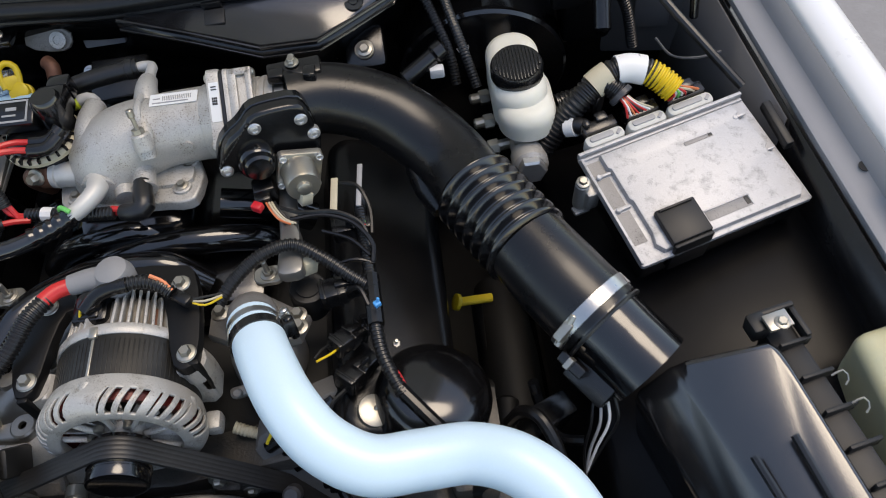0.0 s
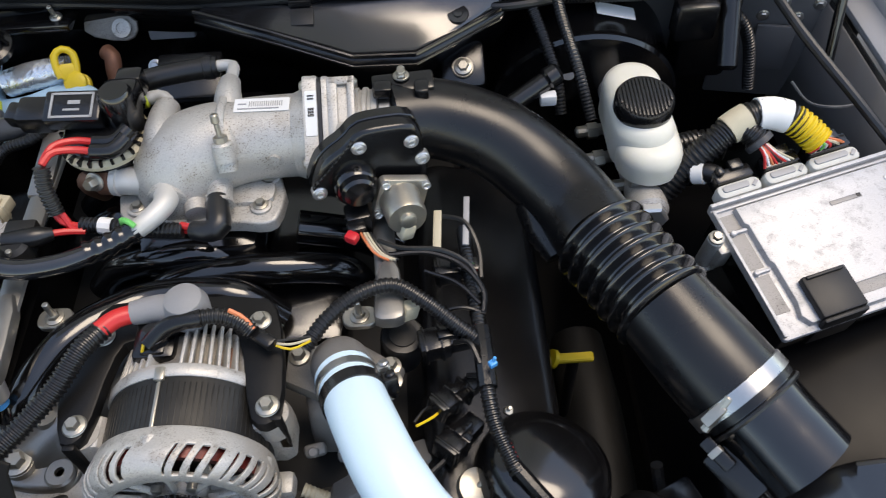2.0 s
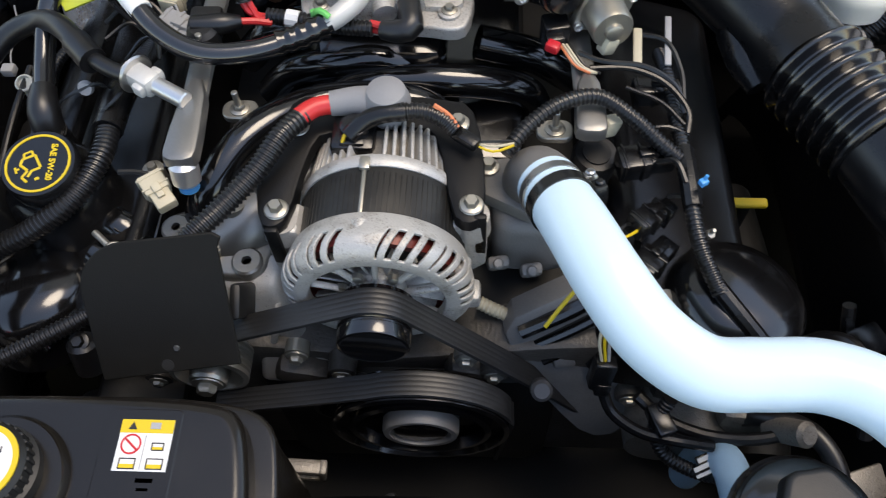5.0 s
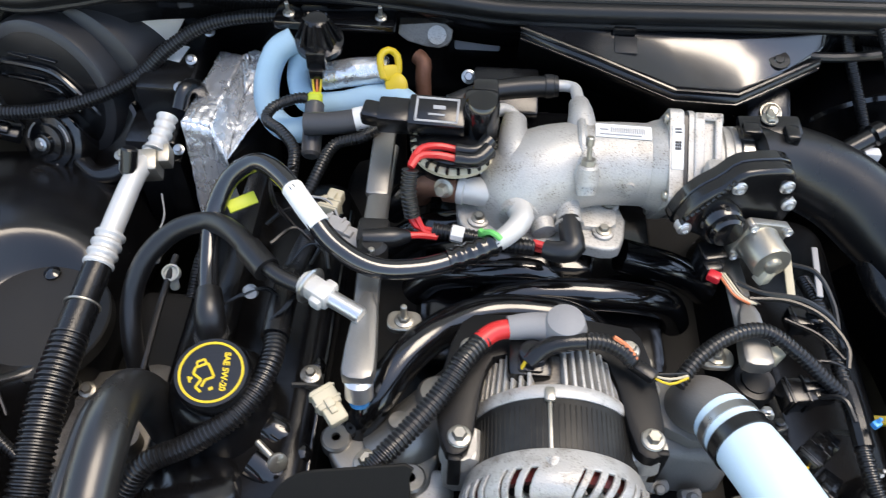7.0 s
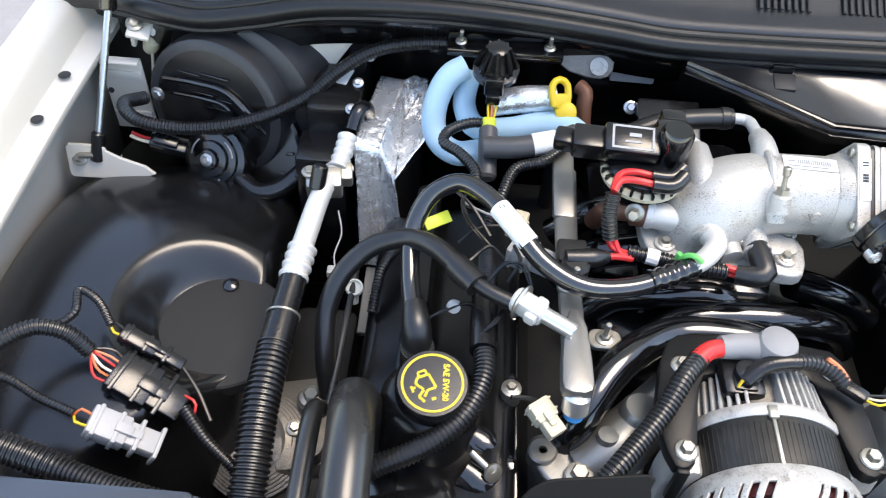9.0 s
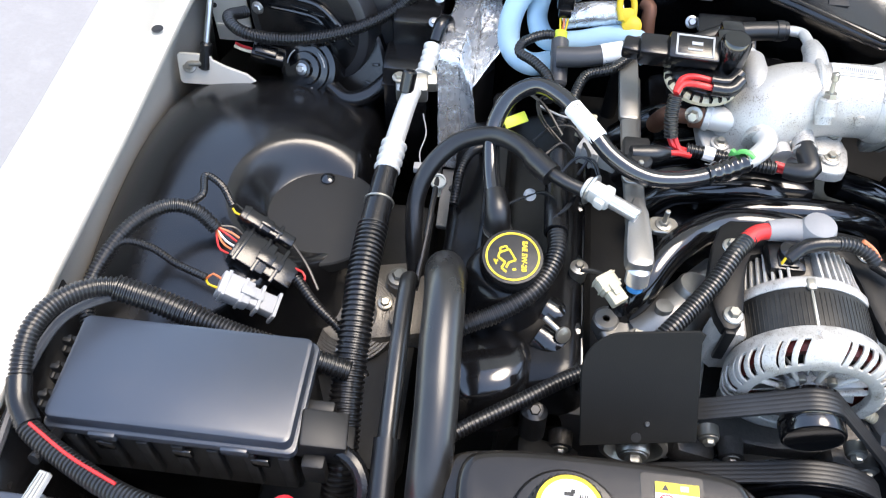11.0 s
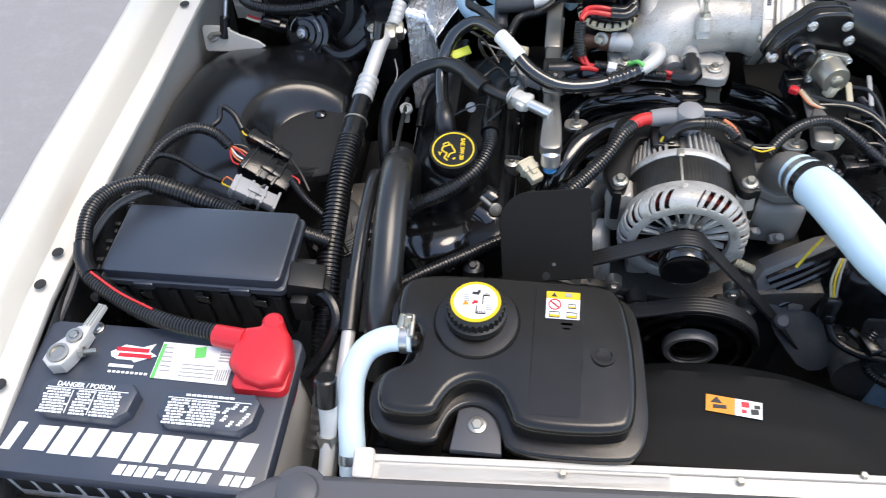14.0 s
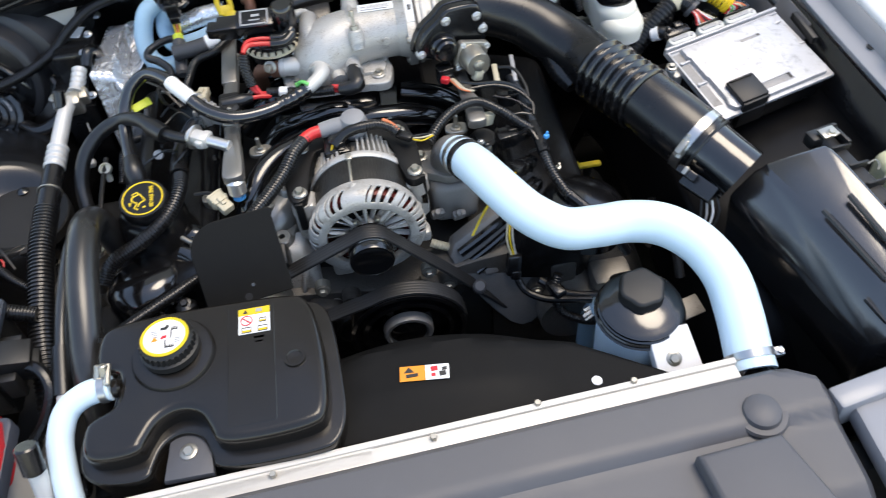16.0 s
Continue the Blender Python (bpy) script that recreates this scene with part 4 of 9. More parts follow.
connector("wire_connector", (-0.553, 0.431, 0.779), (0.078, 0.042, 0.022), (0, 25, -16), SATIN, "black multi-way connector pair on the wheel liner", 3, (REDWIRE, ORANGEWIRE, WHITE, REDWIRE, ORANGEWIRE, RUBBER), (-0.608, 0.450, 0.806))
connector("wire_connector", (-0.556, 0.466, 0.796), (0.070, 0.017, 0.016), (0, 27, -14), SATIN, "small black connector beside a larger one", 3, (YELLOW, RUBBER), (-0.594, 0.476, 0.816))
connector("wire_connector", (-0.558, 0.377, 0.790), (0.066, 0.028, 0.019), (0, 30, -4), GREYCON, "grey two-part connector behind the fuse box", 4, (YELLOW, ORANGEWIRE), (-0.600, 0.384, 0.804))
loom("wiring_loom", [(-0.70, 0.30, 0.80), (-0.715, 0.35, 0.815), (-0.69, 0.42, 0.835), (-0.655, 0.452, 0.838), (-0.628, 0.456, 0.828), (-0.608, 0.450, 0.808)], 0.0085, "corrugated loom arching over the wheel liner")
loom("wiring_loom", [(-0.64, 0.458, 0.832), (-0.625, 0.475, 0.835), (-0.628, 0.500, 0.838), (-0.610, 0.494, 0.832), (-0.594, 0.476, 0.818)], 0.0045, "thin corrugated loom to the small connector", rib=0.0032, segs=10)
loom("wiring_loom", [(-0.709, 0.380, 0.824), (-0.692, 0.402, 0.831), (-0.665, 0.404, 0.824), (-0.635, 0.394, 0.812), (-0.600, 0.384, 0.806)], 0.0045, "thin corrugated loom to the grey connector", rib=0.0032, segs=10)
loom("wiring_loom", [(-0.51, 0.41, 0.785), (-0.485, 0.385, 0.775), (-0.45, 0.36, 0.76), (-0.42, 0.32, 0.74)], 0.006, "corrugated loom running down towards the frame", rib=0.0036)
hose("thin_wire", [(-0.526, 0.458, 0.782), (-0.505, 0.435, 0.775), (-0.488, 0.41, 0.765)], 0.0018, RUBBER, "thin black wire from the small connector", "wire", 6)
hose("red_wire", [(-0.520, 0.432, 0.772), (-0.506, 0.425, 0.770), (-0.508, 0.408, 0.760)], 0.0014, REDWIRE, "thin red wire loop", "wire", 6)

# frame and compressor side
lone("frame_rail", joined(box((0.14, 0.75, 0.10), (-0.47, 0.30, 0.56), 0.02), box((0.09, 0.4, 0.06), (-0.42, 0.45, 0.62), 0.02)), DEEP, "black dirty frame rail beside the engine", "frame")
cp = thing("compressor", "weathered grey ribbed compressor with bolts", "compressor", (-0.435, 0.36, 0.66))
cpm = pose(-0.463, 0.440, 0.664, 14, -8, 0)
part("drum", lathe([(0.058, -0.02), (0.060, 0.0)] + [(r, z) for k in range(6) for r, z in ((0.060 - 0.0035 * k, 0.002 * k + 0.001), (0.0572 - 0.0035 * k, 0.002 * k + 0.0016))] + [(0.036, 0.014), (0.030, 0.010), (0.012, 0.010)], 44, cpm), CAST_DARK, cp, "concentric ribbed face")
part("body", joined(box((0.10, 0.12, 0.05), (-0.415, 0.47, 0.650), 0.02, (0, 10, 20)), lathe([(0.016, 0), (0.016, 0.022), (0.012, 0.026)], 20, pose(-0.408, 0.485, 0.672)), lathe([(0.013, 0), (0.013, 0.020)], 20, pose(-0.40, 0.43, 0.672))), CAST_DARK, cp)
for k in range(5):
    a = radians(20 + 62 * k)
    part("bolt", hexbolt(cpm @ Vector((0.047 * math.cos(a), 0.047 * math.sin(a), 0.012)), 0.006, 0.007, (0.1, -0.2, 1)), ZINC, cp)
part("cap_bolt", hexbolt((-0.408, 0.485, 0.698), 0.009, 0.008), ZINC, cp)

# air conditioning line
ac = thing("ac_line", "pale aluminium air conditioning line with black sleeve", "pipe", (-0.43, 0.6, 0.75))
part("valve_block", joined(box((0.040, 0.026, 0.034), (-0.417, 0.678, 0.835), 0.004, (20, 0, 8)), box((0.030, 0.022, 0.022), (-0.402, 0.690, 0.838), 0.003, (20, 0, 8)), hexbolt((-0.432, 0.676, 0.852), 0.006, 0.006)), ZINC, ac, "bolted joint block")
part("port_cap", rod((-0.421, 0.655, 0.848), (-0.417, 0.668, 0.872), 0.009, 16, 0.002), SATIN, ac, "black service port cap")
part("pipe", sweep([(-0.408, 0.690, 0.842), (-0.416, 0.655, 0.842), (-0.423, 0.615, 0.832), (-0.428, 0.578, 0.823)], [0.010, 0.0112, 0.0118, 0.0118], 16), WHITEPIPE, ac)
part("upper_pipe", sweep([(-0.404, 0.692, 0.846), (-0.400, 0.712, 0.852), (-0.398, 0.732, 0.858)], 0.0115, 14, rib=0.010, dip=0.15), WHITEPIPE, ac)
part("ferrule", sweep([(-0.426, 0.588, 0.825), (-0.430, 0.550, 0.818)], 0.0158, 18, rib=0.011, dip=0.14), WHITEPIPE, ac, "ribbed crimped collar")
part("hose", sweep([(-0.429, 0.556, 0.819), (-0.432, 0.519, 0.814), (-0.434, 0.468, 0.809)], 0.0142, 16), TAPE, ac, "black wrapped hose")
part("wrap", sweep([(-0.4315, 0.508, 0.813), (-0.434, 0.463, 0.8085)], 0.0162, 14), TAPE, ac, "torn black plastic wrap")
part("conduit", sweep([(-0.4335, 0.474, 0.8095), (-0.435, 0.413, 0.802), (-0.433, 0.355, 0.788), (-0.433, 0.295, 0.765), (-0.430, 0.234, 0.736), (-0.43, 0.18, 0.69)], 0.0178, 18, rib=0.0056, dip=0.14), LOOM, ac, "corrugated protective conduit")
part("tie", lathe([(0.0165, 0), (0.0178, 0.0006), (0.0178, 0.0026), (0.0165, 0.003)], 24, along((-0.432, 0.509, 0.8130), (-0.4325, 0.48, 0.810)), True), ZINC, ac, "thin metal tie")

# hoses between battery and engine
hose("coolant_hose", [(-0.330, 0.410, 0.72), (-0.338, 0.414, 0.80), (-0.344, 0.402, 0.842), (-0.342, 0.376, 0.864), (-0.339, 0.347, 0.874), (-0.337, 0.293, 0.870), (-0.334, 0.233, 0.852), (-0.334, 0.171, 0.815), (-0.335, 0.13, 0.75)], 0.0205, HOSE, "thick black coolant hose bent down at the engine", "hose", 20)
th = thing("cooler_line", "black and bare metal cooler line", "pipe", (-0.376, 0.2, 0.75))
part("hose", sweep([(-0.385, 0.43, 0.77), (-0.383, 0.40, 0.815), (-0.381, 0.33, 0.824), (-0.379, 0.25, 0.815), (-0.378, 0.20, 0.80)], 0.0095, 14), HOSE, th)
part("sleeve", sweep([(-0.379, 0.225, 0.808), (-0.377, 0.165, 0.788)], 0.0125, 14), RUBBER, th)
part("pipe", sweep([(-0.377, 0.18, 0.793), (-0.376, 0.10, 0.77), (-0.372, 0.02, 0.755), (-0.37, -0.06, 0.75)], 0.0085, 14), WHITEPIPE, th, "pale bare metal pipe")
por = thing("service_port", "aluminium service port with black cap", "valve", (-0.37, 0.03, 0.76))
part("stem", sweep([(-0.367, 0.044, 0.850), (-0.366, 0.020, 0.815), (-0.368, -0.02, 0.78), (-0.372, -0.06, 0.75)], [0.011, 0.009, 0.008, 0.0075], 14), WHITEPIPE, por)
part("cap", rod((-0.3665, 0.036, 0.845), (-0.366, 0.052, 0.876), 0.0125, 18, 0.002), SATIN, por, "black knurled cap")
part("nut", lathe([(0.0125, 0), (0.0125, 0.012)], 6, along((-0.367, 0.012, 0.802), (-0.367, 0.030, 0.83))), ZINC, por)
hose("drain_pipe", [(-0.40, 0.18, 0.76), (-0.405, 0.12, 0.74), (-0.41, 0.05, 0.70)], 0.012, RUBBER_GREY, "ribbed grey pipe beside the battery", "pipe", 14, rib=0.012, dip=0.1)

# heater blower housing
bl = thing("blower_housing", "black heater blower housing with round motor", "housing", (-0.56, 0.86, 0.70))
FC, FN = Vector((-0.585, 0.828, 0.800)), Vector((-0.26, -0.94, 0.20)).normalized()
part("case", lathe([(0.098, -0.08), (0.097, -0.04), (0.095, -0.006), (0.093, 0.0), (0.088, 0.003), (0.070, 0.003)], 56, along(FC, FC + FN)), COWL, bl)
part("scroll", lathe([(0.104, -0.06), (0.104, 0.0), (0.097, 0.06), (0.085, 0.068)], 56, along((-0.525, 0.925, 0.795), (-0.56, 0.84, 0.80))), COWL, bl, "tapered scroll of the housing")
part("rear_case", joined(box((0.17, 0.10, 0.26), (-0.515, 0.945, 0.77), 0.03), box((0.12, 0.09, 0.16), (-0.53, 0.86, 0.72), 0.03)), GLOSS, bl)
part("face", lathe([(0.088, -0.002), (0.087, 0.001), (0.080, 0.003), (0.001, 0.004)], 48, along(FC, FC + FN)), SATIN, bl)
fm = along(FC, FC + FN)
up = fm.to_3x3().inverted() @ Vector((0, 0, 1))
fm = fm @ Matrix.Rotation(math.atan2(up.y, up.x) - math.pi / 2, 4, "Z")
for w, px, py in ((0.030, -0.030, 0.045), (0.040, 0.005, 0.049), (0.030, -0.012, 0.022), (0.022, 0.018, 0.019), (0.026, 0.010, 0.006)):
    bm = box((w, 0.0035, 0.004), (px, py, 0.005), 0.001)
    bm.transform(fm)
    part("moulded_bar", bm, GLOSS, bl)
bm = joined(sweep([(-0.070, 0.030, 0.005), (-0.020, 0.036, 0.007), (0.022, 0.034, 0.007), (0.060, 0.004, 0.007), (0.072, -0.012, 0.005)], 0.004, 8), sweep([(-0.060, 0.012, 0.005), (-0.010, 0.016, 0.006), (0.018, 0.014, 0.006), (0.045, -0.012, 0.005)], 0.003, 8))
bm.transform(fm)
part("ridge", bm, GLOSS, bl, "raised moulded ridge")
part("screw", hexbolt(FC + Vector((-0.071, 0.004, 0.016)), 0.006, 0.005, FN), STEEL, bl)
MC, MN = Vector((-0.576, 0.800, 0.748)), Vector((-0.22, -0.80, 0.52)).normalized()
part("flange", lathe([(0.084, -0.03), (0.084, -0.002), (0.080, 0.001), (0.05, 0.002)], 48, along(MC + Vector((0.022, 0.012, -0.004)), MC + Vector((0.022, 0.012, -0.004)) + MN)), SATIN, bl)
part("motor", lathe([(0.044, -0.01), (0.045, 0.004), (0.045, 0.016), (0.042, 0.021), (0.034, 0.0225), (0.033, 0.027), (0.024, 0.028), (0.0225, 0.033), (0.014, 0.034), (0.012, 0.039), (0.006, 0.040)], 44, along(MC, MC + MN)), GLOSS, bl, "round ribbed blower motor")
part("motor_nut", hexbolt(MC + MN * 0.040, 0.0055, 0.005, MN), STEEL, bl)
mm = along(MC, MC + MN)
for k in range(3):
    a0 = radians(120 * k + 15)
    arc = [(0.029 * math.cos(a0 + j * 0.16), 0.029 * math.sin(a0 + j * 0.16), 0.0278) for j in range(6)]
    bm = sweep(arc, 0.0011, 6)
    bm.transform(mm)
    part("motor_mark", bm, GREYCON, bl, "pale moulded arc")
for k in range(5):
    a = radians(-58 + 24 * k)
    bm = box((0.010, 0.004, 0.004), (0.062 + 0.008 * (k % 2), 0, 0.003), 0.001)
    bm.transform(along(MC + Vector((0.022, 0.012, -0.004)), MC + Vector((0.022, 0.012, -0.004)) + MN) @ Matrix.Rotation(a, 4, "Z"))
    part("slot_rib", bm, GLOSS, bl)
part("tube", sweep([(-0.548, 0.772, 0.738), (-0.520, 0.752, 0.735), (-0.49, 0.757, 0.742), (-0.465, 0.775, 0.757)], 0.012, 14), SATIN, bl)
mp = thing("blower_plug", "black blower motor plug with red wires", "connector", (-0.63, 0.78, 0.775))
part("housing", joined(box((0.045, 0.020, 0.020), (-0.632, 0.776, 0.782), 0.002, (20, 14, 0)), box((0.03, 0.014, 0.008), (-0.632, 0.770, 0.794), 0.002, (20, 14, 0))), SATIN, mp)
for k in range(2):
    part("wire", sweep([(-0.652, 0.777 - 0.006 * k, 0.788), (-0.665, 0.777 - 0.006 * k, 0.791), (-0.678, 0.781 - 0.006 * k, 0.793)], 0.0022, 8), (REDWIRE, BEIGE)[k], mp)
loom("wiring_loom", [(-0.676, 0.835, 0.805), (-0.690, 0.805, 0.818), (-0.668, 0.779, 0.818), (-0.626, 0.775, 0.812), (-0.568, 0.783, 0.812), (-0.513, 0.800, 0.820), (-0.464, 0.824, 0.836), (-0.425, 0.845, 0.864), (-0.386, 0.862, 0.884), (-0.339, 0.872, 0.893), (-0.27, 0.875, 0.898)], 0.0088, "corrugated loom crossing in front of the blower housing")
hb = thing("heater_box", "tall black heater box with small screws", "housing", (-0.43, 0.84, 0.6))
part("case", joined(box((0.066, 0.14, 0.26), (-0.428, 0.865, 0.715), 0.008), box((0.03, 0.012, 0.10), (-0.408, 0.905, 0.885), 0.003)), SATIN, hb)
part("lower_block", joined(box((0.062, 0.06, 0.18), (-0.437, 0.775, 0.715), 0.006), box((0.064, 0.062, 0.004), (-0.437, 0.775, 0.775), 0.001)), SATIN, hb)
for k, (sx, sy, sz) in enumerate(((-0.394, 0.903, 0.846), (-0.404, 0.796, 0.846), (-0.401, 0.74, 0.80), (-0.402, 0.845, 0.848))):
    part("screw", hexbolt((sx, sy, sz), 0.0045, 0.005, (0, -0.5, 0.86)), STEEL, hb)
part("tag", box((0.017, 0.028, 0.001), (-0.422, 0.858, 0.8465), 0, (4, 0, -14)), LABEL, hb, "small white paper tag")
part("bolt", hexbolt((-0.408, 0.895, 0.905), 0.009, 0.006, (0, -0.7, 0.7)), STEEL, hb)
hose("evaporator_line", [(-0.398, 0.765, 0.84), (-0.392, 0.785, 0.855), (-0.385, 0.80, 0.845), (-0.39, 0.81, 0.80)], 0.009, SATIN, "black evaporator pipe bend", "pipe", 12)
lone("bracket_wires", joined(sweep([(-0.402, 0.67, 0.80), (-0.395, 0.645, 0.79), (-0.40, 0.62, 0.78), (-0.395, 0.60, 0.775)], 0.0009, 6), box((0.014, 0.012, 0.01), (-0.398, 0.60, 0.775), 0.002)), GREYCON, "thin twisted metal retainer wire", "wire")

# ---- engine ----
lone("engine_block", joined(box((0.50, 0.50, 0.30), (0.03, 0.60, 0.56), 0.03), box((0.30, 0.10, 0.25), (0.04, 0.34, 0.56), 0.03)), DEEP, "dark dirty engine block below the manifold", "engine block")

# timing cover
tc = thing("timing_cover", "weathered grey aluminium timing cover", "engine cover", (0.04, 0.32, 0.5))
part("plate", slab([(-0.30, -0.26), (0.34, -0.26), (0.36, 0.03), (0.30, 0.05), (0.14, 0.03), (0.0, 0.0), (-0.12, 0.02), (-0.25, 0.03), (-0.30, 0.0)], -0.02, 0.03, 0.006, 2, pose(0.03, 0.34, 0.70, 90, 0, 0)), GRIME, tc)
for bx, bz in ((-0.12, 0.735), (-0.02, 0.705), (0.12, 0.71), (0.25, 0.66), (-0.2, 0.68)):
    part("boss", lathe([(0.014, 0), (0.013, 0.02), (0.008, 0.022)], 16, along((bx, 0.312, bz), (bx, 0.2, bz))), GRIME, tc)
    part("bolt", hexbolt((bx, 0.291, bz), 0.006, 0.006, (0, -1, 0)), ZINC, tc)
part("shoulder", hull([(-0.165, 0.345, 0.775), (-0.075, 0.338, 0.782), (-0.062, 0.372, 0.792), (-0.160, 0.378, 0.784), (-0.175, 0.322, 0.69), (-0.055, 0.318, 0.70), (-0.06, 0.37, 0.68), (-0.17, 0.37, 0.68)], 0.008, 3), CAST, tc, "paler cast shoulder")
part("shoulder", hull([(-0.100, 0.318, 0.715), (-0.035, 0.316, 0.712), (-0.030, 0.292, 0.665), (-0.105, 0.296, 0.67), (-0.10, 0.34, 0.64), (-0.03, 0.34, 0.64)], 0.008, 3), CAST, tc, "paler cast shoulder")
for bx, bz in ((-0.150, 0.752), (-0.080, 0.735)):
    part("shoulder_rib", box((0.007, 0.014, 0.060), (bx, 0.326, bz), 0.003, (-14, 14, 0)), CAST, tc)
rnd6 = random.Random(6)
for bx, bz, sx, sz in ((0.10, 0.70, 0.05, 0.03), (-0.06, 0.69, 0.05, 0.03), (0.29, 0.68, 0.04, 0.06)):
    part("pad", box((sx, 0.024, sz), (bx, 0.302, bz), 0.008, (0, rnd6.uniform(-30, 30), 0)), GRIME, tc)
for bx, bz in ((0.09, 0.60), (0.285, 0.62), (0.095, 0.745), (-0.055, 0.745)):
    part("bolt", joined(lathe([(0.011, -0.012), (0.011, 0.0), (0.009, 0.001)], 16, along((bx, 0.293, bz), (bx, 0.2, bz))), hexbolt((bx, 0.292, bz), 0.0065, 0.007, (0, -1, 0))), ZINC, tc)
hose("coolant_pipe", [(0.25, 0.28, 0.70), (0.275, 0.262, 0.69), (0.31, 0.25, 0.685), (0.35, 0.245, 0.69), (0.39, 0.25, 0.70)], 0.006, RUBBER, "thin black hose low on the engine front", "hose", 10)

# water pump pulley, idler, belt
def pulley(name, label, at, r, grooves, hub, mat, front=0.03):
    t = thing(name, label, "pulley", at)
    m = along((at[0], at[1] + front, at[2]), (at[0], at[1] - 1, at[2]))
    prof = [(r * 0.9, 0), (r, 0.002)]
    for k in range(grooves):
        z = 0.004 + k * (front - 0.006) / grooves
        prof += [(r, z), (r - 0.003, z + 0.0014), (r, z + 0.0028)]
    prof += [(r, front), (r - 0.005, front + 0.001), (r - 0.008, front - 0.006)]
    prof += [(hub * 1.25, front - 0.014), (hub * 1.1, front - 0.012)]
    part("rim", lathe(prof, 48, m), mat, t)
    return t, m


wp, wm = pulley("water_pump_pulley", "black painted water pump pulley with pale hub", (0.053, 0.252, 0.668), 0.083, 6, 0.036, PAINT_BLACK)
part("hub", lathe([(0.036, 0.012), (0.036, 0.030), (0.034, 0.034), (0.029, 0.034), (0.027, 0.026), (0.001, 0.024)], 40, wm), NECK, wp, "pale worn hub ring")
part("hub_cap", lathe([(0.0255, 0.022), (0.0255, 0.031), (0.023, 0.0325), (0.001, 0.0325)], 36, wm), PAINT_BLACK, wp, "black hub centre")
part("dish", lathe([(0.066, 0.020), (0.066, 0.030), (0.060, 0.031), (0.058, 0.02)], 40, wm), PAINT_BLACK, wp)
ip, im = pulley("idler_pulley", "ribbed metal idler pulley", (-0.132, 0.274, 0.738), 0.035, 5, 0.015, ZINC)
part("hub", lathe([(0.018, 0.02), (0.017, 0.034), (0.010, 0.036)], 24, im), ZINC, ip)
part("washer", lathe([(0.017, 0), (0.016, 0.003), (0.010, 0.004)], 24, along((-0.132, 0.270, 0.738), (-0.132, 0.0, 0.738))), ZINC, ip, "gold coloured washer")
part("bolt", hexbolt((-0.132, 0.267, 0.738), 0.009, 0.010, (0, -1, 0)), ZINC, ip)
tp, tm = pulley("tensioner_pulley", "small dark tensioner pulley", (-0.02, 0.272, 0.665), 0.030, 1, 0.015, MATT)
tarm = thing("belt_tensioner", "grey cast belt tensioner arm with a square window", "tensioner", (-0.03, 0.24, 0.62))
part("arm", joined(box((0.014, 0.016, 0.024), (-0.0720, 0.2200, 0.6400), 0.004, (0, 14, 0)), box((0.036, 0.014, 0.007), (-0.0540, 0.2200, 0.6530), 0.003, (0, 8, 0)), box((0.036, 0.014, 0.007), (-0.0560, 0.2200, 0.6320), 0.003, (0, 8, 0)), box((0.007, 0.014, 0.026), (-0.0390, 0.2200, 0.6420), 0.002, (0, 8, 0))), CAST_DARK, tarm)
part("pin", rod((-0.0770, 0.2060, 0.6450), (-0.0700, 0.2060, 0.6450), 0.010, 16), CAST_DARK, tarm)

belt = thing("serpentine_belt", "black ribbed serpentine belt", "belt", (0.03, 0.285, 0.72))


def strip(points, y0, y1, t=0.0018):
    """A flat belt through (x, z) points, with faint ribs on its outer face."""
    pts = [Vector((x, 0, z)) for x, z in points]
    ribs = 5
    prof = [(y0, -t)]
    for k in range(ribs):
        a, w = y0 + (y1 - y0) * k / ribs, (y1 - y0) / ribs
        prof += [(a + 0.08 * w, t - 0.0002), (a + 0.25 * w, t), (a + 0.75 * w, t), (a + 0.92 * w, t - 0.0002)]
    prof += [(y1, -t)]
    bm = bmesh.new()
    rows = []
    for i, p in enumerate(pts):
        d = (pts[min(i + 1, len(pts) - 1)] - pts[max(i - 1, 0)]).normalized()
        nrm = Vector((-d.z, 0, d.x))
        nrm = nrm if nrm.z >= 0 else -nrm
        rows.append([bm.verts.new((p.x + nrm.x * q, y, p.z + nrm.z * q)) for y, q in prof])
    n = len(prof)
    for a, b in zip(rows, rows[1:]):
        for i in range(n):
            bm.faces.new((a[i], a[(i + 1) % n], b[(i + 1) % n], b[i]))
    bm.faces.new(rows[0])
    bm.faces.new(list(reversed(rows[-1])))
    bmesh.ops.recalc_face_normals(bm, faces=bm.faces)
    return bm


def arc(cx, cz, r, a0, a1, n=14):
    return [(cx + r * math.cos(radians(a0 + (a1 - a0) * k / n)), cz + r * math.sin(radians(a0 + (a1 - a0) * k / n))) for k in range(n + 1)]


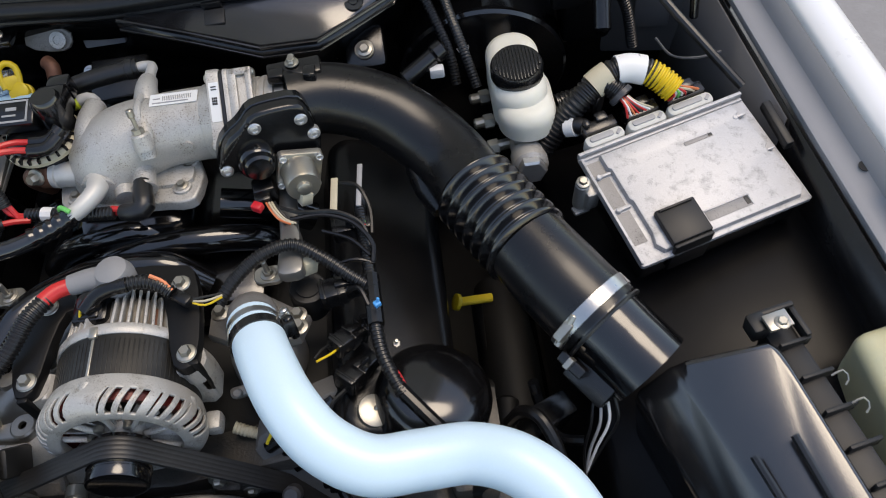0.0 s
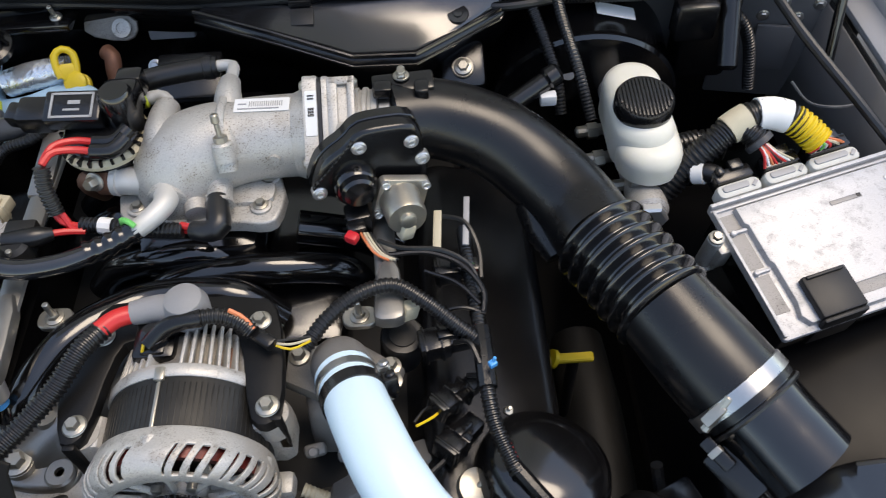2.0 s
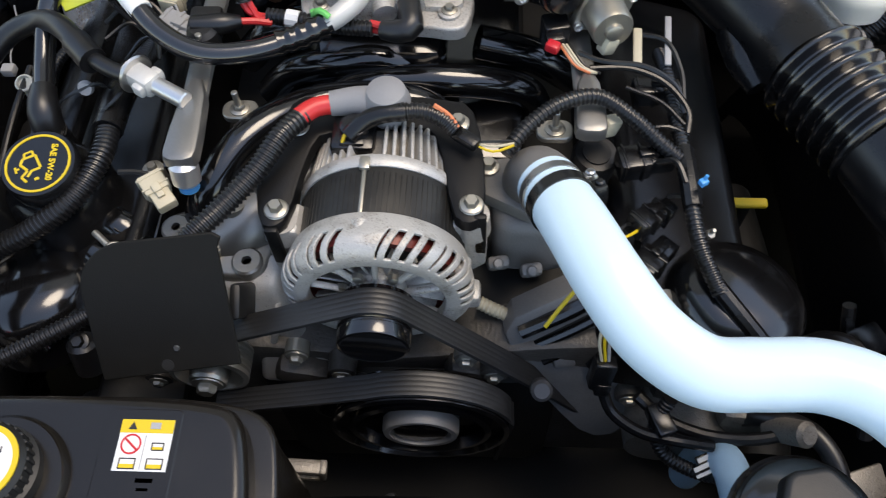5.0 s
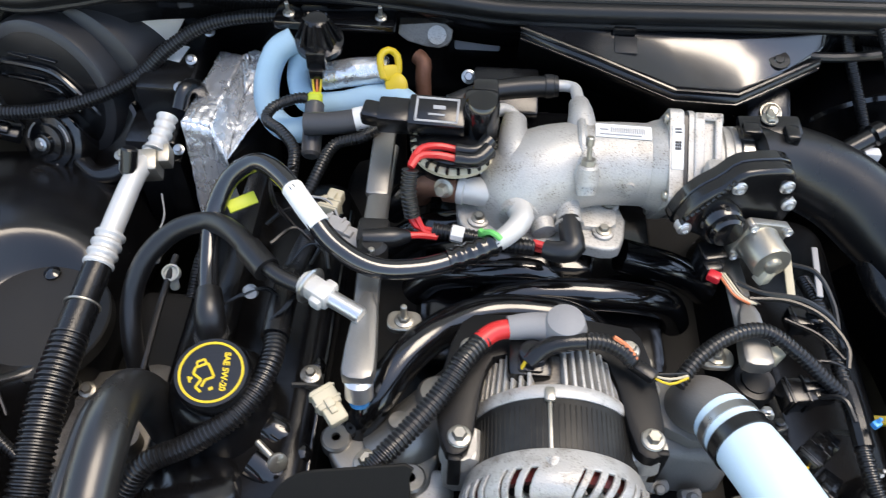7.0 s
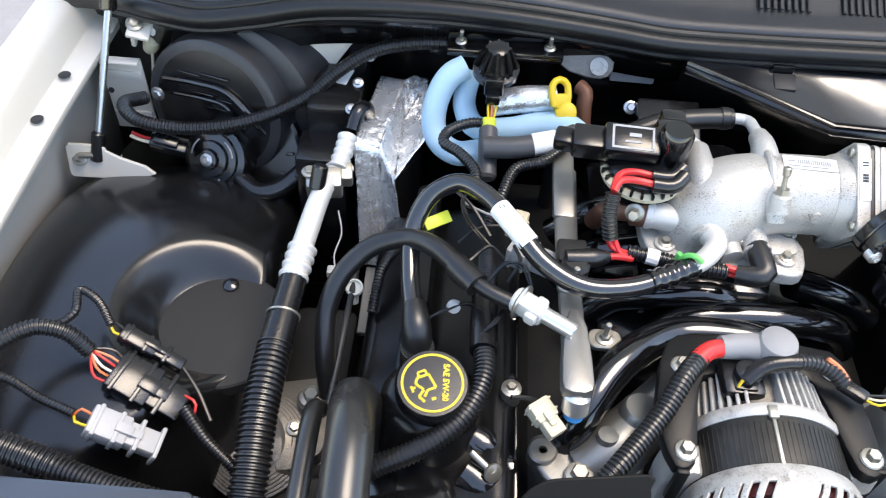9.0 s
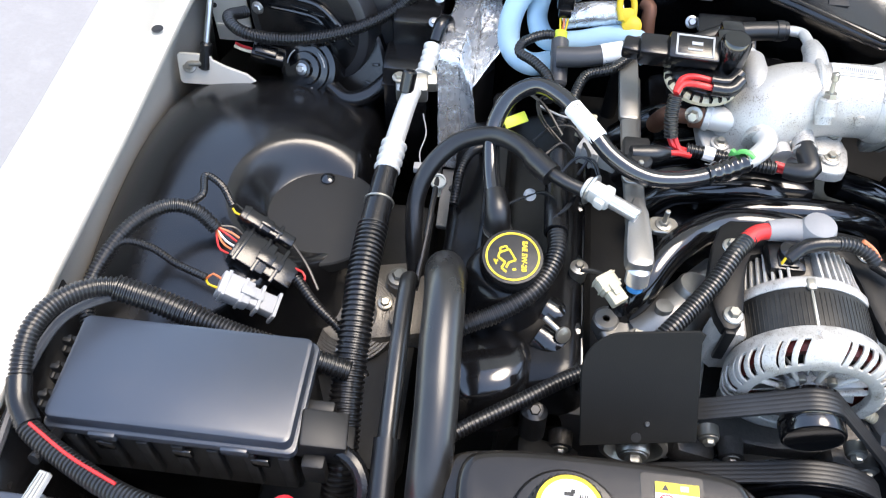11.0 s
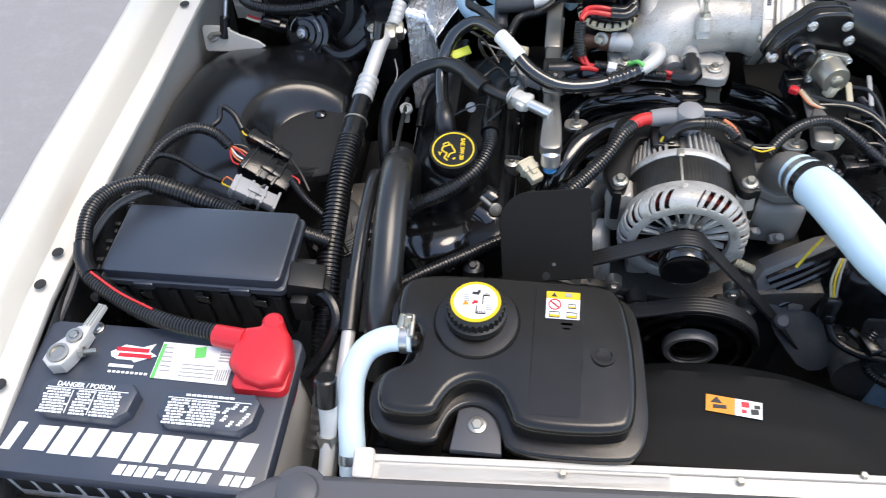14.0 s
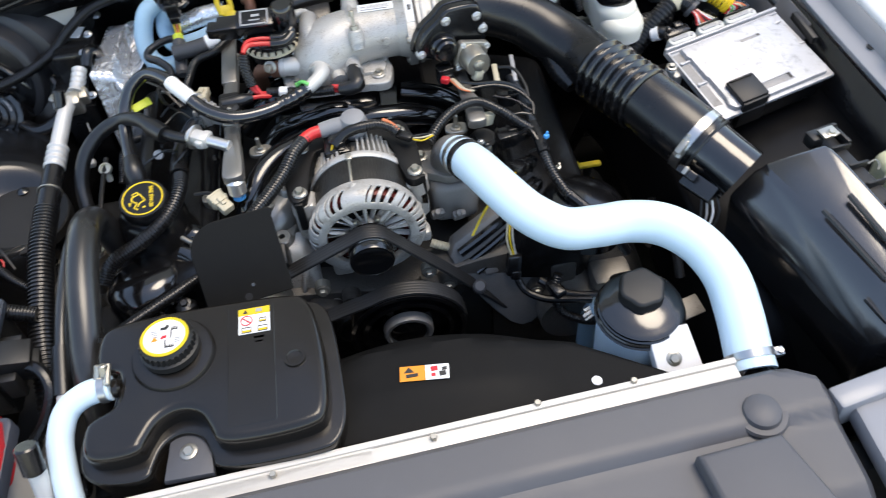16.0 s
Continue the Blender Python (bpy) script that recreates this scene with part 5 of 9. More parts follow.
part("upper_run", strip([(-0.165, 0.748)] + [(-0.14, 0.767)] + arc(0.022, 0.815, 0.0310, 112, 40, 10) + [(0.12, 0.744), (0.245, 0.582)], 0.285, 0.308), BELT, belt)
part("lower_run", strip([(-0.135, 0.695), (-0.05, 0.722)] + arc(0.053, 0.668, 0.086, 120, 10, 14) + [(0.125, 0.575)], 0.254, 0.277), BELT, belt)
ds = thing("dust_shield", "thin black plastic shield plate beside the belt", "shield", (-0.143, 0.29, 0.80))
part("plate", slab([(-0.060, -0.062), (0.052, -0.060)] + [(0.052 + 0.006 * math.sin(radians(a)), 0.040 + 0.012 * math.sin(radians(a))) for a in (0, 40)] + [(0.050, 0.052)] + [(-0.020 + 0.040 * math.cos(radians(a)), 0.012 + 0.040 * math.sin(radians(a))) for a in range(90, 181, 10)], -0.001, 0.0015, 0.001, 1, pose(-0.143, 0.292, 0.846, 50, -2, 7)), SHIELD, ds)
dsm = pose(-0.143, 0.292, 0.846, 50, -2, 7)
part("rivet", lathe([(0.0025, 0.0015), (0.002, 0.003)], 10, dsm @ pose(0.004, -0.040, 0)), STEEL, ds)
part("hole", lathe([(0.005, 0.0015), (0.005, 0.0019)], 14, dsm @ pose(-0.006, -0.054, 0)), INK, ds, "dark round hole")
lone("shield_bracket", box((0.010, 0.03, 0.05), (-0.094, 0.318, 0.800), 0.004, (30, 0, 0)), MATT, "black bracket holding the shield plate", "bracket")

# alternator
AX, AZ = 0.022, 0.815
alt = thing("alternator", "cast aluminium alternator with dark stator band and slotted front", "alternator", (AX, 0.37, 0.72))
fwd = Matrix(((1, 0, 0, AX), (0, 0, -1, 0.44), (0, 1, 0, AZ), (0, 0, 0, 1)))
part("stator", lathe([(0.060, 0.036), (0.0705, 0.038), (0.0712, 0.046), (0.0712, 0.088), (0.0705, 0.093), (0.060, 0.095)], 64, fwd), LAMINATE, alt, "dark laminated stator band")
part("rear_case", lathe([(0.030, -0.012), (0.050, -0.010), (0.056, -0.004), (0.056, 0.030), (0.050, 0.034)], 64, fwd), CAST_DARK, alt)
part("rear_rim", lathe([(0.066, 0.030), (0.0720, 0.032), (0.0735, 0.035), (0.0735, 0.0420), (0.0722, 0.044), (0.066, 0.044)], 96, fwd, True), ALT_CAST, alt, "smooth rim of the rear case")


def slotted(profile, segs, keep, m):
    """A turned shell with openings: keep(segment, row) tells which faces stay."""
    bm = bmesh.new()
    rows = [[bm.verts.new((r * math.cos(2 * math.pi * s / segs), r * math.sin(2 * math.pi * s / segs), z)) for s in range(segs)] for r, z in profile]
    for j, (a, b) in enumerate(zip(rows, rows[1:])):
        for s in range(segs):
            if keep(s, j):
                bm.faces.new((a[s], a[(s + 1) % segs], b[(s + 1) % segs], b[s]))
    bmesh.ops.delete(bm, geom=[v for v in bm.verts if not v.link_faces], context="VERTS")
    bm.transform(m)
    return bm


SLOTS = ((99, 120), (130, 156), (162, 188), (45, 74), (13, 38), (-20, 5))


def shoulder_keep(s, j):
    deg = (s * 1.5 + 40) % 360 - 40
    inside = any(a <= deg < b for a, b in SLOTS)
    return not (4 <= j <= 8 and inside and s % 6 in (1, 2, 3))


shell = [(0.0690, 0.088), (0.0728, 0.090), (0.0745, 0.095), (0.0760, 0.1005), (0.0774, 0.106), (0.0784, 0.111), (0.0784, 0.116), (0.0766, 0.1205), (0.0730, 0.1245), (0.0682, 0.1268), (0.0605, 0.1278), (0.0575, 0.1268), (0.0565, 0.120)]
cup = slotted(shell, 240, shoulder_keep, Matrix.Identity(4))
for v in cup.verts:
    k = min(1.0, max(0.0, (v.co.z - 0.094) / 0.032))
    v.co = Matrix.Rotation(0.20 * k, 3, "Z") @ v.co
cup.transform(fwd)
thick(part("front_case", cup, ALT_CAST, alt, "slotted cast front case"), 0.0028, 0.0006)
part("nose", lathe([(0.024, 0.106), (0.024, 0.118), (0.020, 0.124), (0.012, 0.132)], 32, fwd), ALT_CAST, alt)
part("core", lathe([(0.058, 0.06), (0.058, 0.096), (0.030, 0.100)], 40, fwd), LAMINATE, alt, "dark rotor core")
part("winding", lathe([(0.056, 0.094), (0.066, 0.095), (0.0705, 0.103), (0.068, 0.113), (0.060, 0.112)], 64, fwd, True), WINDING, alt, "red enamelled winding")
for k in range(20):
    bm = box((0.032, 0.0022, 0.008), (0.041, 0, 0.1130), 0.0006, (30, 0, 0))
    bm.transform(fwd @ Matrix.Rotation(2 * math.pi * k / 20, 4, "Z"))
    part("fan_blade", bm, ALT_CAST, alt)
for a in (88, 52, 16, -30, -90, 214, 160, 124):
    bm = box((0.036, 0.0048, 0.006), (0.040, 0, 0.1225), 0.002, taper=0.8)
    bm.transform(fwd @ Matrix.Rotation(radians(a), 4, "Z"))
    part("spoke", bm, ALT_CAST, alt)
for a in (97, 14, 208):
    q = fwd @ Matrix.Rotation(radians(a), 4, "Z")
    web = box((0.014, 0.013, 0.016), (0.0690, 0, 0.100), 0.005)
    web.transform(q)
    part("boss", joined(lathe([(0.0088, 0), (0.0088, 0.014), (0.0078, 0.016)], 20, q @ pose(0.0700, 0, 0.098)), web), ALT_CAST, alt)
    part("case_bolt", lathe([(0.0062, 0), (0.0062, 0.004), (0.0045, 0.0055), (0.002, 0.0045)], 14, q @ pose(0.0700, 0, 0.114)), ZINC, alt)
for a in (118, 60, 162):
    q = fwd @ Matrix.Rotation(radians(a), 4, "Z")
    part("hub_bolt", lathe([(0.0048, 0), (0.0048, 0.005), (0.003, 0.006)], 12, q @ pose(0.030, 0, 0.119)), ZINC, alt)
for k in range(44):
    bm = box((0.0012, 0.0013, 0.038), (0.0710, 0, 0.068), 0.0003)
    bm.transform(fwd @ Matrix.Rotation(radians(10 + 160 * k / 43), 4, "Z"))
    part("lamination", bm, LAMINATE, alt)
for a in (86, 79.5, 73, 66.5, 60, 53.5, 47, 40.5, 34, 27.5, 21, 112, 118.5, 125, 131.5, 138, 144.5, 151, 157.5, 164):
    bm = box((0.019, 0.0030, 0.044), (0.0575, 0, 0.011), 0.0009, (0, 7, 0))
    bm.transform(fwd @ Matrix.Rotation(radians(a), 4, "Z"))
    part("cooling_fin", bm, ALT_CAST, alt, "tall cast cooling fin")
part("brush_holder", box((0.04, 0.026, 0.024), (AX + 0.022, 0.424, AZ + 0.034), 0.004), COPPER, alt, "brown parts between the fins")
part("regulator", joined(box((0.038, 0.04, 0.034), (AX - 0.024, 0.440, AZ + 0.046), 0.006), lathe([(0.012, 0), (0.012, 0.012), (0.009, 0.014)], 18, pose(AX - 0.022, 0.438, AZ + 0.060))), SATIN, alt, "black regulator housing")
part("tie_bolt", joined(box((0.0034, 0.048, 0.0030), (0.0125, 0.372, AZ + 0.0704), 0.001), box((0.009, 0.013, 0.005), (0.0125, 0.398, AZ + 0.0725), 0.002)), ZINC, alt, "bright tie bolt over the stator")
for ex, ey, side in ((-0.059, 0.367, -1), (0.098, 0.374, 1)):
    web = slab(smooth([(-0.018, -0.058), (0.020, -0.052), (0.030, -0.030), (0.016, 0.012), (-0.014, 0.016), (-0.020, -0.010)], 1), -0.015, 0.013, 0.004, 2, pose(ex - side * 0.006, ey, 0.838, 90, 0, 0) @ Matrix.Diagonal((-side, 1, 1, 1)))
    part("ear", joined(lathe([(0.0165, 0), (0.0155, 0.012), (0.0150, 0.020)], 24, pose(ex, ey, 0.832)), web), ALT_CAST, alt, "cast mounting ear")
part("lug", box((0.03, 0.03, 0.035), (AX - 0.045, 0.345, AZ - 0.075), 0.006), ALT_CAST, alt)
part("lug", box((0.018, 0.022, 0.020), (AX + 0.076, 0.342, AZ - 0.040), 0.005), ALT_CAST, alt)
part("pulley", lathe([(0.020, 0.124), (0.0305, 0.128), (0.0305, 0.131), (0.0275, 0.132), (0.0275, 0.150), (0.0305, 0.152), (0.0305, 0.1555), (0.0290, 0.1565), (0.0290, 0.158), (0.0300, 0.159), (0.0300, 0.1675), (0.0292, 0.1695), (0.0270, 0.1700), (0.0255, 0.1690), (0.001, 0.169)], 40, fwd), PAINT_BLACK, alt, "black ribbed pulley with dust cap")
ab = thing("alternator_bracket", "black cast alternator mounting bracket", "bracket", (0.02, 0.42, 0.84))
part("plate", slab(smooth([(-0.072, 0.354), (-0.060, 0.350), (-0.049, 0.360), (-0.041, 0.425), (-0.030, 0.450), (0.056, 0.456), (0.070, 0.440), (0.082, 0.366), (0.094, 0.356), (0.107, 0.362), (0.110, 0.400), (0.102, 0.468), (0.086, 0.488), (-0.046, 0.492), (-0.066, 0.476), (-0.082, 0.400)], 1), 0.852, 0.865, 0.003, 2), BRACKET, ab)
for at, size in (((-0.062, 0.350, 0.838), (0.011, 0.006, 0.05)), ((0.105, 0.364, 0.838), (0.011, 0.006, 0.055))):
    part("leg", box(size, at, 0.002), BRACKET, ab)
for b3 in ((-0.059, 0.367, 0.866), (0.098, 0.374, 0.866), (0.085, 0.458, 0.866), (-0.052, 0.452, 0.866)):
    part("bolt", joined(hexbolt(b3, 0.0062, 0.008), lathe([(0.0095, -0.001), (0.0102, 0.0), (0.0090, 0.0014)], 20, pose(*b3))), ZINC, ab)
bt = thing("terminal_boot", "grey rubber boot over the alternator terminal", "boot", (0.02, 0.46, 0.86))
part("knob", lathe([(0.014, -0.018), (0.019, -0.008), (0.020, 0.004), (0.016, 0.016), (0.008, 0.020)], 26, pose(0.026, 0.462, 0.886)), BOOT, bt)
part("neck", sweep([(0.022, 0.462, 0.886), (0.0, 0.464, 0.886), (-0.022, 0.461, 0.886)], [0.0145, 0.0125, 0.0105], 16), BOOT, bt)
acb = thing("alternator_cable", "corrugated alternator charge cable with red wire end", "cable", (-0.06, 0.43, 0.86))
part("red_end", sweep([(-0.018, 0.461, 0.886), (-0.034, 0.454, 0.889), (-0.046, 0.443, 0.889)], 0.0085, 12), REDWIRE, acb, "bare red insulation")
loom("conduit", [(-0.043, 0.446, 0.888), (-0.058, 0.426, 0.888), (-0.077, 0.396, 0.878), (-0.100, 0.367, 0.871), (-0.124, 0.339, 0.866), (-0.150, 0.313, 0.85), (-0.165, 0.30, 0.82)], 0.0095, "", acb)
ap = thing("alternator_plug", "small wiring pigtail above the alternator", "cable", (0.02, 0.45, 0.86))
part("plug", box((0.022, 0.018, 0.016), (-0.002, 0.432, 0.872), 0.003), SATIN, ap)
part("lead", sweep([(-0.004, 0.430, 0.882), (0.010, 0.440, 0.890), (0.026, 0.444, 0.894), (0.042, 0.446, 0.894)], 0.0078, 12), TAPE, ap)
loom("conduit", [(0.035, 0.446, 0.894), (0.058, 0.448, 0.892), (0.074, 0.443, 0.888), (0.084, 0.436, 0.882)], 0.0075, "", ap)
part("wire", sweep([(-0.010, 0.424, 0.874), (-0.008, 0.428, 0.884), (-0.002, 0.431, 0.886)], 0.0016, 6), YELLOW, ap)
part("wire", sweep([(0.066, 0.449, 0.899), (0.078, 0.444, 0.893), (0.086, 0.436, 0.886)], 0.0022, 6), ORANGEWIRE, ap)
part("joint", box((0.026, 0.012, 0.010), (0.092, 0.432, 0.878), 0.003, (0, 0, -38)), TAPE, ap)
for k in range(3):
    part("wire", sweep([(0.098, 0.428, 0.876 + 0.001 * k), (0.115, 0.423 + 0.003 * k, 0.872 + 0.003 * k), (0.132, 0.430 + 0.002 * k, 0.872)], 0.0012, 6), (YELLOW, BEIGE, RUBBER)[k], ap)

# intake manifold with runners
im_ = thing("intake_manifold", "gloss black plastic intake manifold with curved runners", "manifold", (0.03, 0.6, 0.72))
part("plenum", joined(box((0.13, 0.24, 0.05), (0.005, 0.685, 0.815), 0.02), box((0.26, 0.34, 0.06), (0.020, 0.66, 0.745), 0.02)), GLOSS, im_)
RUN = [
    ([(-0.158, 0.405, 0.76), (-0.136, 0.420, 0.815), (-0.112, 0.455, 0.832), (-0.088, 0.482, 0.834), (-0.062, 0.505, 0.828), (-0.036, 0.518, 0.824), (0.010, 0.522, 0.822), (0.050, 0.520, 0.815), (0.085, 0.512, 0.785)], 0.0175),
    ([(-0.060, 0.535, 0.775), (-0.030, 0.546, 0.803), (0.000, 0.551, 0.811), (0.035, 0.554, 0.813), (0.075, 0.556, 0.812), (0.120, 0.562, 0.800), (0.150, 0.568, 0.782), (0.165, 0.570, 0.75)], 0.0165),
    ([(-0.115, 0.580, 0.765), (-0.092, 0.583, 0.790), (-0.062, 0.577, 0.808), (-0.030, 0.572, 0.820), (0.010, 0.572, 0.822), (0.045, 0.578, 0.80)], 0.0155),
    ([(-0.15, 0.635, 0.76), (-0.11, 0.635, 0.80), (-0.05, 0.635, 0.82)], 0.018),
    ([(-0.15, 0.70, 0.76), (-0.11, 0.70, 0.80), (-0.05, 0.70, 0.82)], 0.018),
    ([(0.20, 0.61, 0.76), (0.16, 0.61, 0.79), (0.10, 0.61, 0.81)], 0.018),
]
for pts, r in RUN:
    part("runner", sweep(pts, r, 16), PAINT_BLACK, im_, "glossy black runner")

# intake elbow
el = thing("intake_elbow", "cast aluminium intake elbow with bolted base flange", "intake elbow", (0.03, 0.64, 0.84))
part("elbow", sweep([(0.128, 0.660, 0.8935), (0.09, 0.660, 0.8935), (0.052, 0.657, 0.8925), (0.016, 0.648, 0.889), (-0.004, 0.640, 0.876), (-0.006, 0.636, 0.846)], [0.0415, 0.0415, 0.042, 0.045, 0.049, 0.052], 40), CAST, el)
part("collar", lathe([(0.042, 0), (0.0445, 0.006), (0.047, 0.016)], 40, along((0.112, 0.660, 0.8935), (0.2, 0.660, 0.8935))), CAST, el)
part("base_flange", moulded(smooth([(-0.072, 0.606), (-0.060, 0.588), (-0.020, 0.582), (0.050, 0.580), (0.078, 0.574), (0.092, 0.582), (0.098, 0.625), (0.070, 0.66), (0.02, 0.70), (-0.05, 0.69), (-0.075, 0.66)], 1), 0.846, 0.860, 0.003, 3), CAST, el)
part("flange_step", slab(smooth([(0.030, 0.600), (0.078, 0.598), (0.088, 0.606), (0.084, 0.640), (0.030, 0.650)], 1), 0.858, 0.866, 0.002), CAST, el)
for b3 in ((0.073, 0.597, 0.860), (-0.050, 0.604, 0.860), (0.080, 0.632, 0.862)):
    part("boss", lathe([(0.0115, -0.008), (0.011, 0.003), (0.0095, 0.004)], 18, pose(*b3)), CAST, el)
    part("bolt", hexbolt((b3[0], b3[1], b3[2] + 0.0035), 0.0052, 0.006), ZINC, el)
part("port", joined(rod((-0.012, 0.628, 0.884), (-0.0125, 0.592, 0.882), 0.0185, 24), lathe([(0.0165, 0), (0.0195, 0.002), (0.0195, 0.006), (0.0165, 0.008)], 24, along((-0.0125, 0.598, 0.882), (-0.0125, 0.58, 0.881)))), CAST, el)
part("port", joined(rod((0.034, 0.63, 0.884), (0.0375, 0.588, 0.877), 0.0125, 20), lathe([(0.012, 0), (0.0142, 0.002), (0.0142, 0.005), (0.012, 0.006)], 20, along((0.037, 0.592, 0.878), (0.0378, 0.58, 0.876)))), CAST, el)
part("port", sweep([(0.004, 0.612, 0.872), (0.012, 0.592, 0.871), (0.014, 0.584, 0.870)], [0.0135, 0.0125, 0.0115], 16), CAST, el)
part("rib", box((0.05, 0.014, 0.03), (0.02, 0.604, 0.866), 0.005), CAST, el)
part("pad", sweep([(0.048, 0.640, 0.926), (0.0485, 0.620, 0.918), (0.050, 0.606, 0.903)], [0.010, 0.0125, 0.009], 16, flat=0.7), CAST, el, "cast pad under the stud")
part("boss", lathe([(0.0115, -0.006), (0.010, 0.010), (0.008, 0.012)], 20, along((0.0495, 0.614, 0.920), (0.047, 0.630, 0.960))), CAST, el)
part("stud", joined(rod((0.0490, 0.617, 0.928), (0.0473, 0.627, 0.956), 0.0026, 10), rod((0.0477, 0.6245, 0.949), (0.0472, 0.6278, 0.958), 0.0042, 12), lathe([(0.0068, 0), (0.0068, 0.006)], 6, along((0.0488, 0.618, 0.931), (0.0473, 0.627, 0.956)))), ZINC, el, "brass-coloured vacuum stud")
part("boss", lathe([(0.006, -0.002), (0.0055, 0.003), (0.003, 0.003)], 14, along((0.093, 0.6195, 0.902), (0.093, 0.58, 0.910))), CAST, el)
part("rib", sweep([(0.046, 0.628, 0.920), (0.0445, 0.650, 0.9355), (0.045, 0.675, 0.9335)], 0.0045, 10), CAST, el)
part("sensor_pipe", sweep([(0.047, 0.676, 0.920), (0.0463, 0.693, 0.926), (0.0455, 0.712, 0.923)], [0.0155, 0.0125, 0.0105], 18), CAST, el)
part("bent_tube", sweep([(0.0458, 0.706, 0.924), (0.0450, 0.730, 0.920), (0.043, 0.746, 0.916), (0.034, 0.750, 0.915), (0.020, 0.7485, 0.915)], 0.0062, 14), WHITEPIPE, el, "bent metal tube")
part("hose_stub", sweep([(0.026, 0.749, 0.915), (-0.012, 0.745, 0.914), (-0.050, 0.7365, 0.912), (-0.085, 0.722, 0.905)], 0.0112, 16), RUBBER, el, "black rubber vacuum hose")
part("hose_clip", lathe([(0.0112, 0), (0.0126, 0.001), (0.0126, 0.009), (0.0112, 0.010)], 22, along((0.022, 0.7487, 0.915), (-0.1, 0.742, 0.912))), RUBBER, el)
part("nipple", sweep([(-0.016, 0.632, 0.900), (-0.019, 0.650, 0.912), (-0.020, 0.676, 0.914), (-0.0187, 0.694, 0.912)], [0.019, 0.0165, 0.0145, 0.0125], 18), CAST, el)
part("bent_tube", sweep([(-0.0187, 0.690, 0.913), (-0.021, 0.703, 0.914), (-0.030, 0.709, 0.914), (-0.042, 0.707, 0.913)], 0.0068, 14), WHITEPIPE, el, "bent metal tube")
part("yellow_cap", rod((-0.040, 0.7072, 0.913), (-0.054, 0.704, 0.912), 0.0088), LIME, el, "lime coloured rubber cap")
part("neck", sweep([(-0.03, 0.622, 0.880), (-0.050, 0.625, 0.879), (-0.068, 0.628, 0.879)], [0.017, 0.0145, 0.0145], 18), WHITEPIPE, el, "pale pipe neck")
part("neck_collar", lathe([(0.0145, 0), (0.0165, 0.001), (0.0165, 0.007), (0.0145, 0.008)], 22, along((-0.064, 0.6275, 0.879), (-0.12, 0.64, 0.879))), WHITEPIPE, el)
LM = pose(0.0845, 0.664, 0.8935, 4, 0, -2) @ pose(0, 0, 0.0422)
lab = part("label", slab(rounded(-0.027, -0.0085, 0.027, 0.0085, 0.001, 2), 0, 0.0006, 0, 1, LM), LABEL, el, "white barcode label")
part("label_print", bars([(-0.012 + k * 0.0021, 0.001, 0.0007, 0.006) for k in range(16)] + [(-0.003, -0.0052, 0.040, 0.0012), (-0.019, 0.001, 0.008, 0.0012)], LM @ pose(0, 0, 0.0008)), GREYCON, lab)
egr = thing("egr_pipe", "rusty brown and pale exhaust gas pipe joint", "pipe", (-0.09, 0.63, 0.85))
part("nut", joined(lathe([(0.013, 0), (0.0155, 0.002), (0.0155, 0.014), (0.012, 0.016)], 20, along((-0.072, 0.629, 0.879), (-0.2, 0.64, 0.878)))), COPPER, egr, "rusty brown union nut")
part("tube", sweep([(-0.085, 0.631, 0.878), (-0.103, 0.638, 0.870), (-0.110, 0.652, 0.848), (-0.112, 0.67, 0.82)], 0.0115, 12), COPPER, egr)
part("bolt", hexbolt((-0.086, 0.618, 0.889), 0.0065, 0.012, (-0.3, -0.8, 0.4)), ZINC, egr)
part("flange_bar", rod((-0.062, 0.640, 0.893), (-0.030, 0.640, 0.892), 0.0035, 10), ALU, egr, "bright rod")

# throttle body
tb = thing("throttle_body", "cast aluminium throttle body with black gear cover and motor", "throttle body", (0.18, 0.63, 0.84))
TY, TZ, TR = 0.660, 0.8935, 32
square = pose(0, TY, TZ, TR, 0, 0) @ Matrix(((0, 0, 1, 0), (1, 0, 0, 0), (0, 1, 0, 0), (0, 0, 0, 1)))
part("flange", slab(rounded(-0.0475, -0.0475, 0.0475, 0.0475, 0.009), 0.126, 0.140, 0.003, 2, square), CAST, tb, "square bolted flange")
part("gasket", slab(rounded(-0.046, -0.046, 0.046, 0.046, 0.009), 0.139, 0.144, 0.001, 1, square), RUBBER, tb, "black rubber gasket")
part("flange", slab(rounded(-0.0465, -0.0465, 0.0465, 0.0465, 0.009), 0.144, 0.150, 0.002, 2, square), CAST, tb, "square bolted flange")
part("block", slab(rounded(-0.043, -0.043, 0.043, 0.043, 0.010), 0.150, 0.172, 0.002, 2, square), CAST, tb)
part("block_frame", joined(*[(lambda b: (b.transform(square), b)[1])(box(s, c, 0.0015)) for s, c in (((0.086, 0.006, 0.010), (0.0, 0.0445, 0.154)), ((0.086, 0.006, 0.007), (0.0, 0.0445, 0.172)), ((0.008, 0.006, 0.026), (0.039, 0.0445, 0.163)), ((0.008, 0.006, 0.026), (-0.039, 0.0445, 0.163)))]), CAST, tb, "raised frame round a pocket")
for u, v in ((-0.038, 0.038), (0.038, 0.038), (-0.038, -0.038)):
    part("flange_bolt", rod(tuple(square @ Vector((u, v, 0.122))), tuple(square @ Vector((u, v, 0.178))), 0.0055, 14), ZINC, tb)
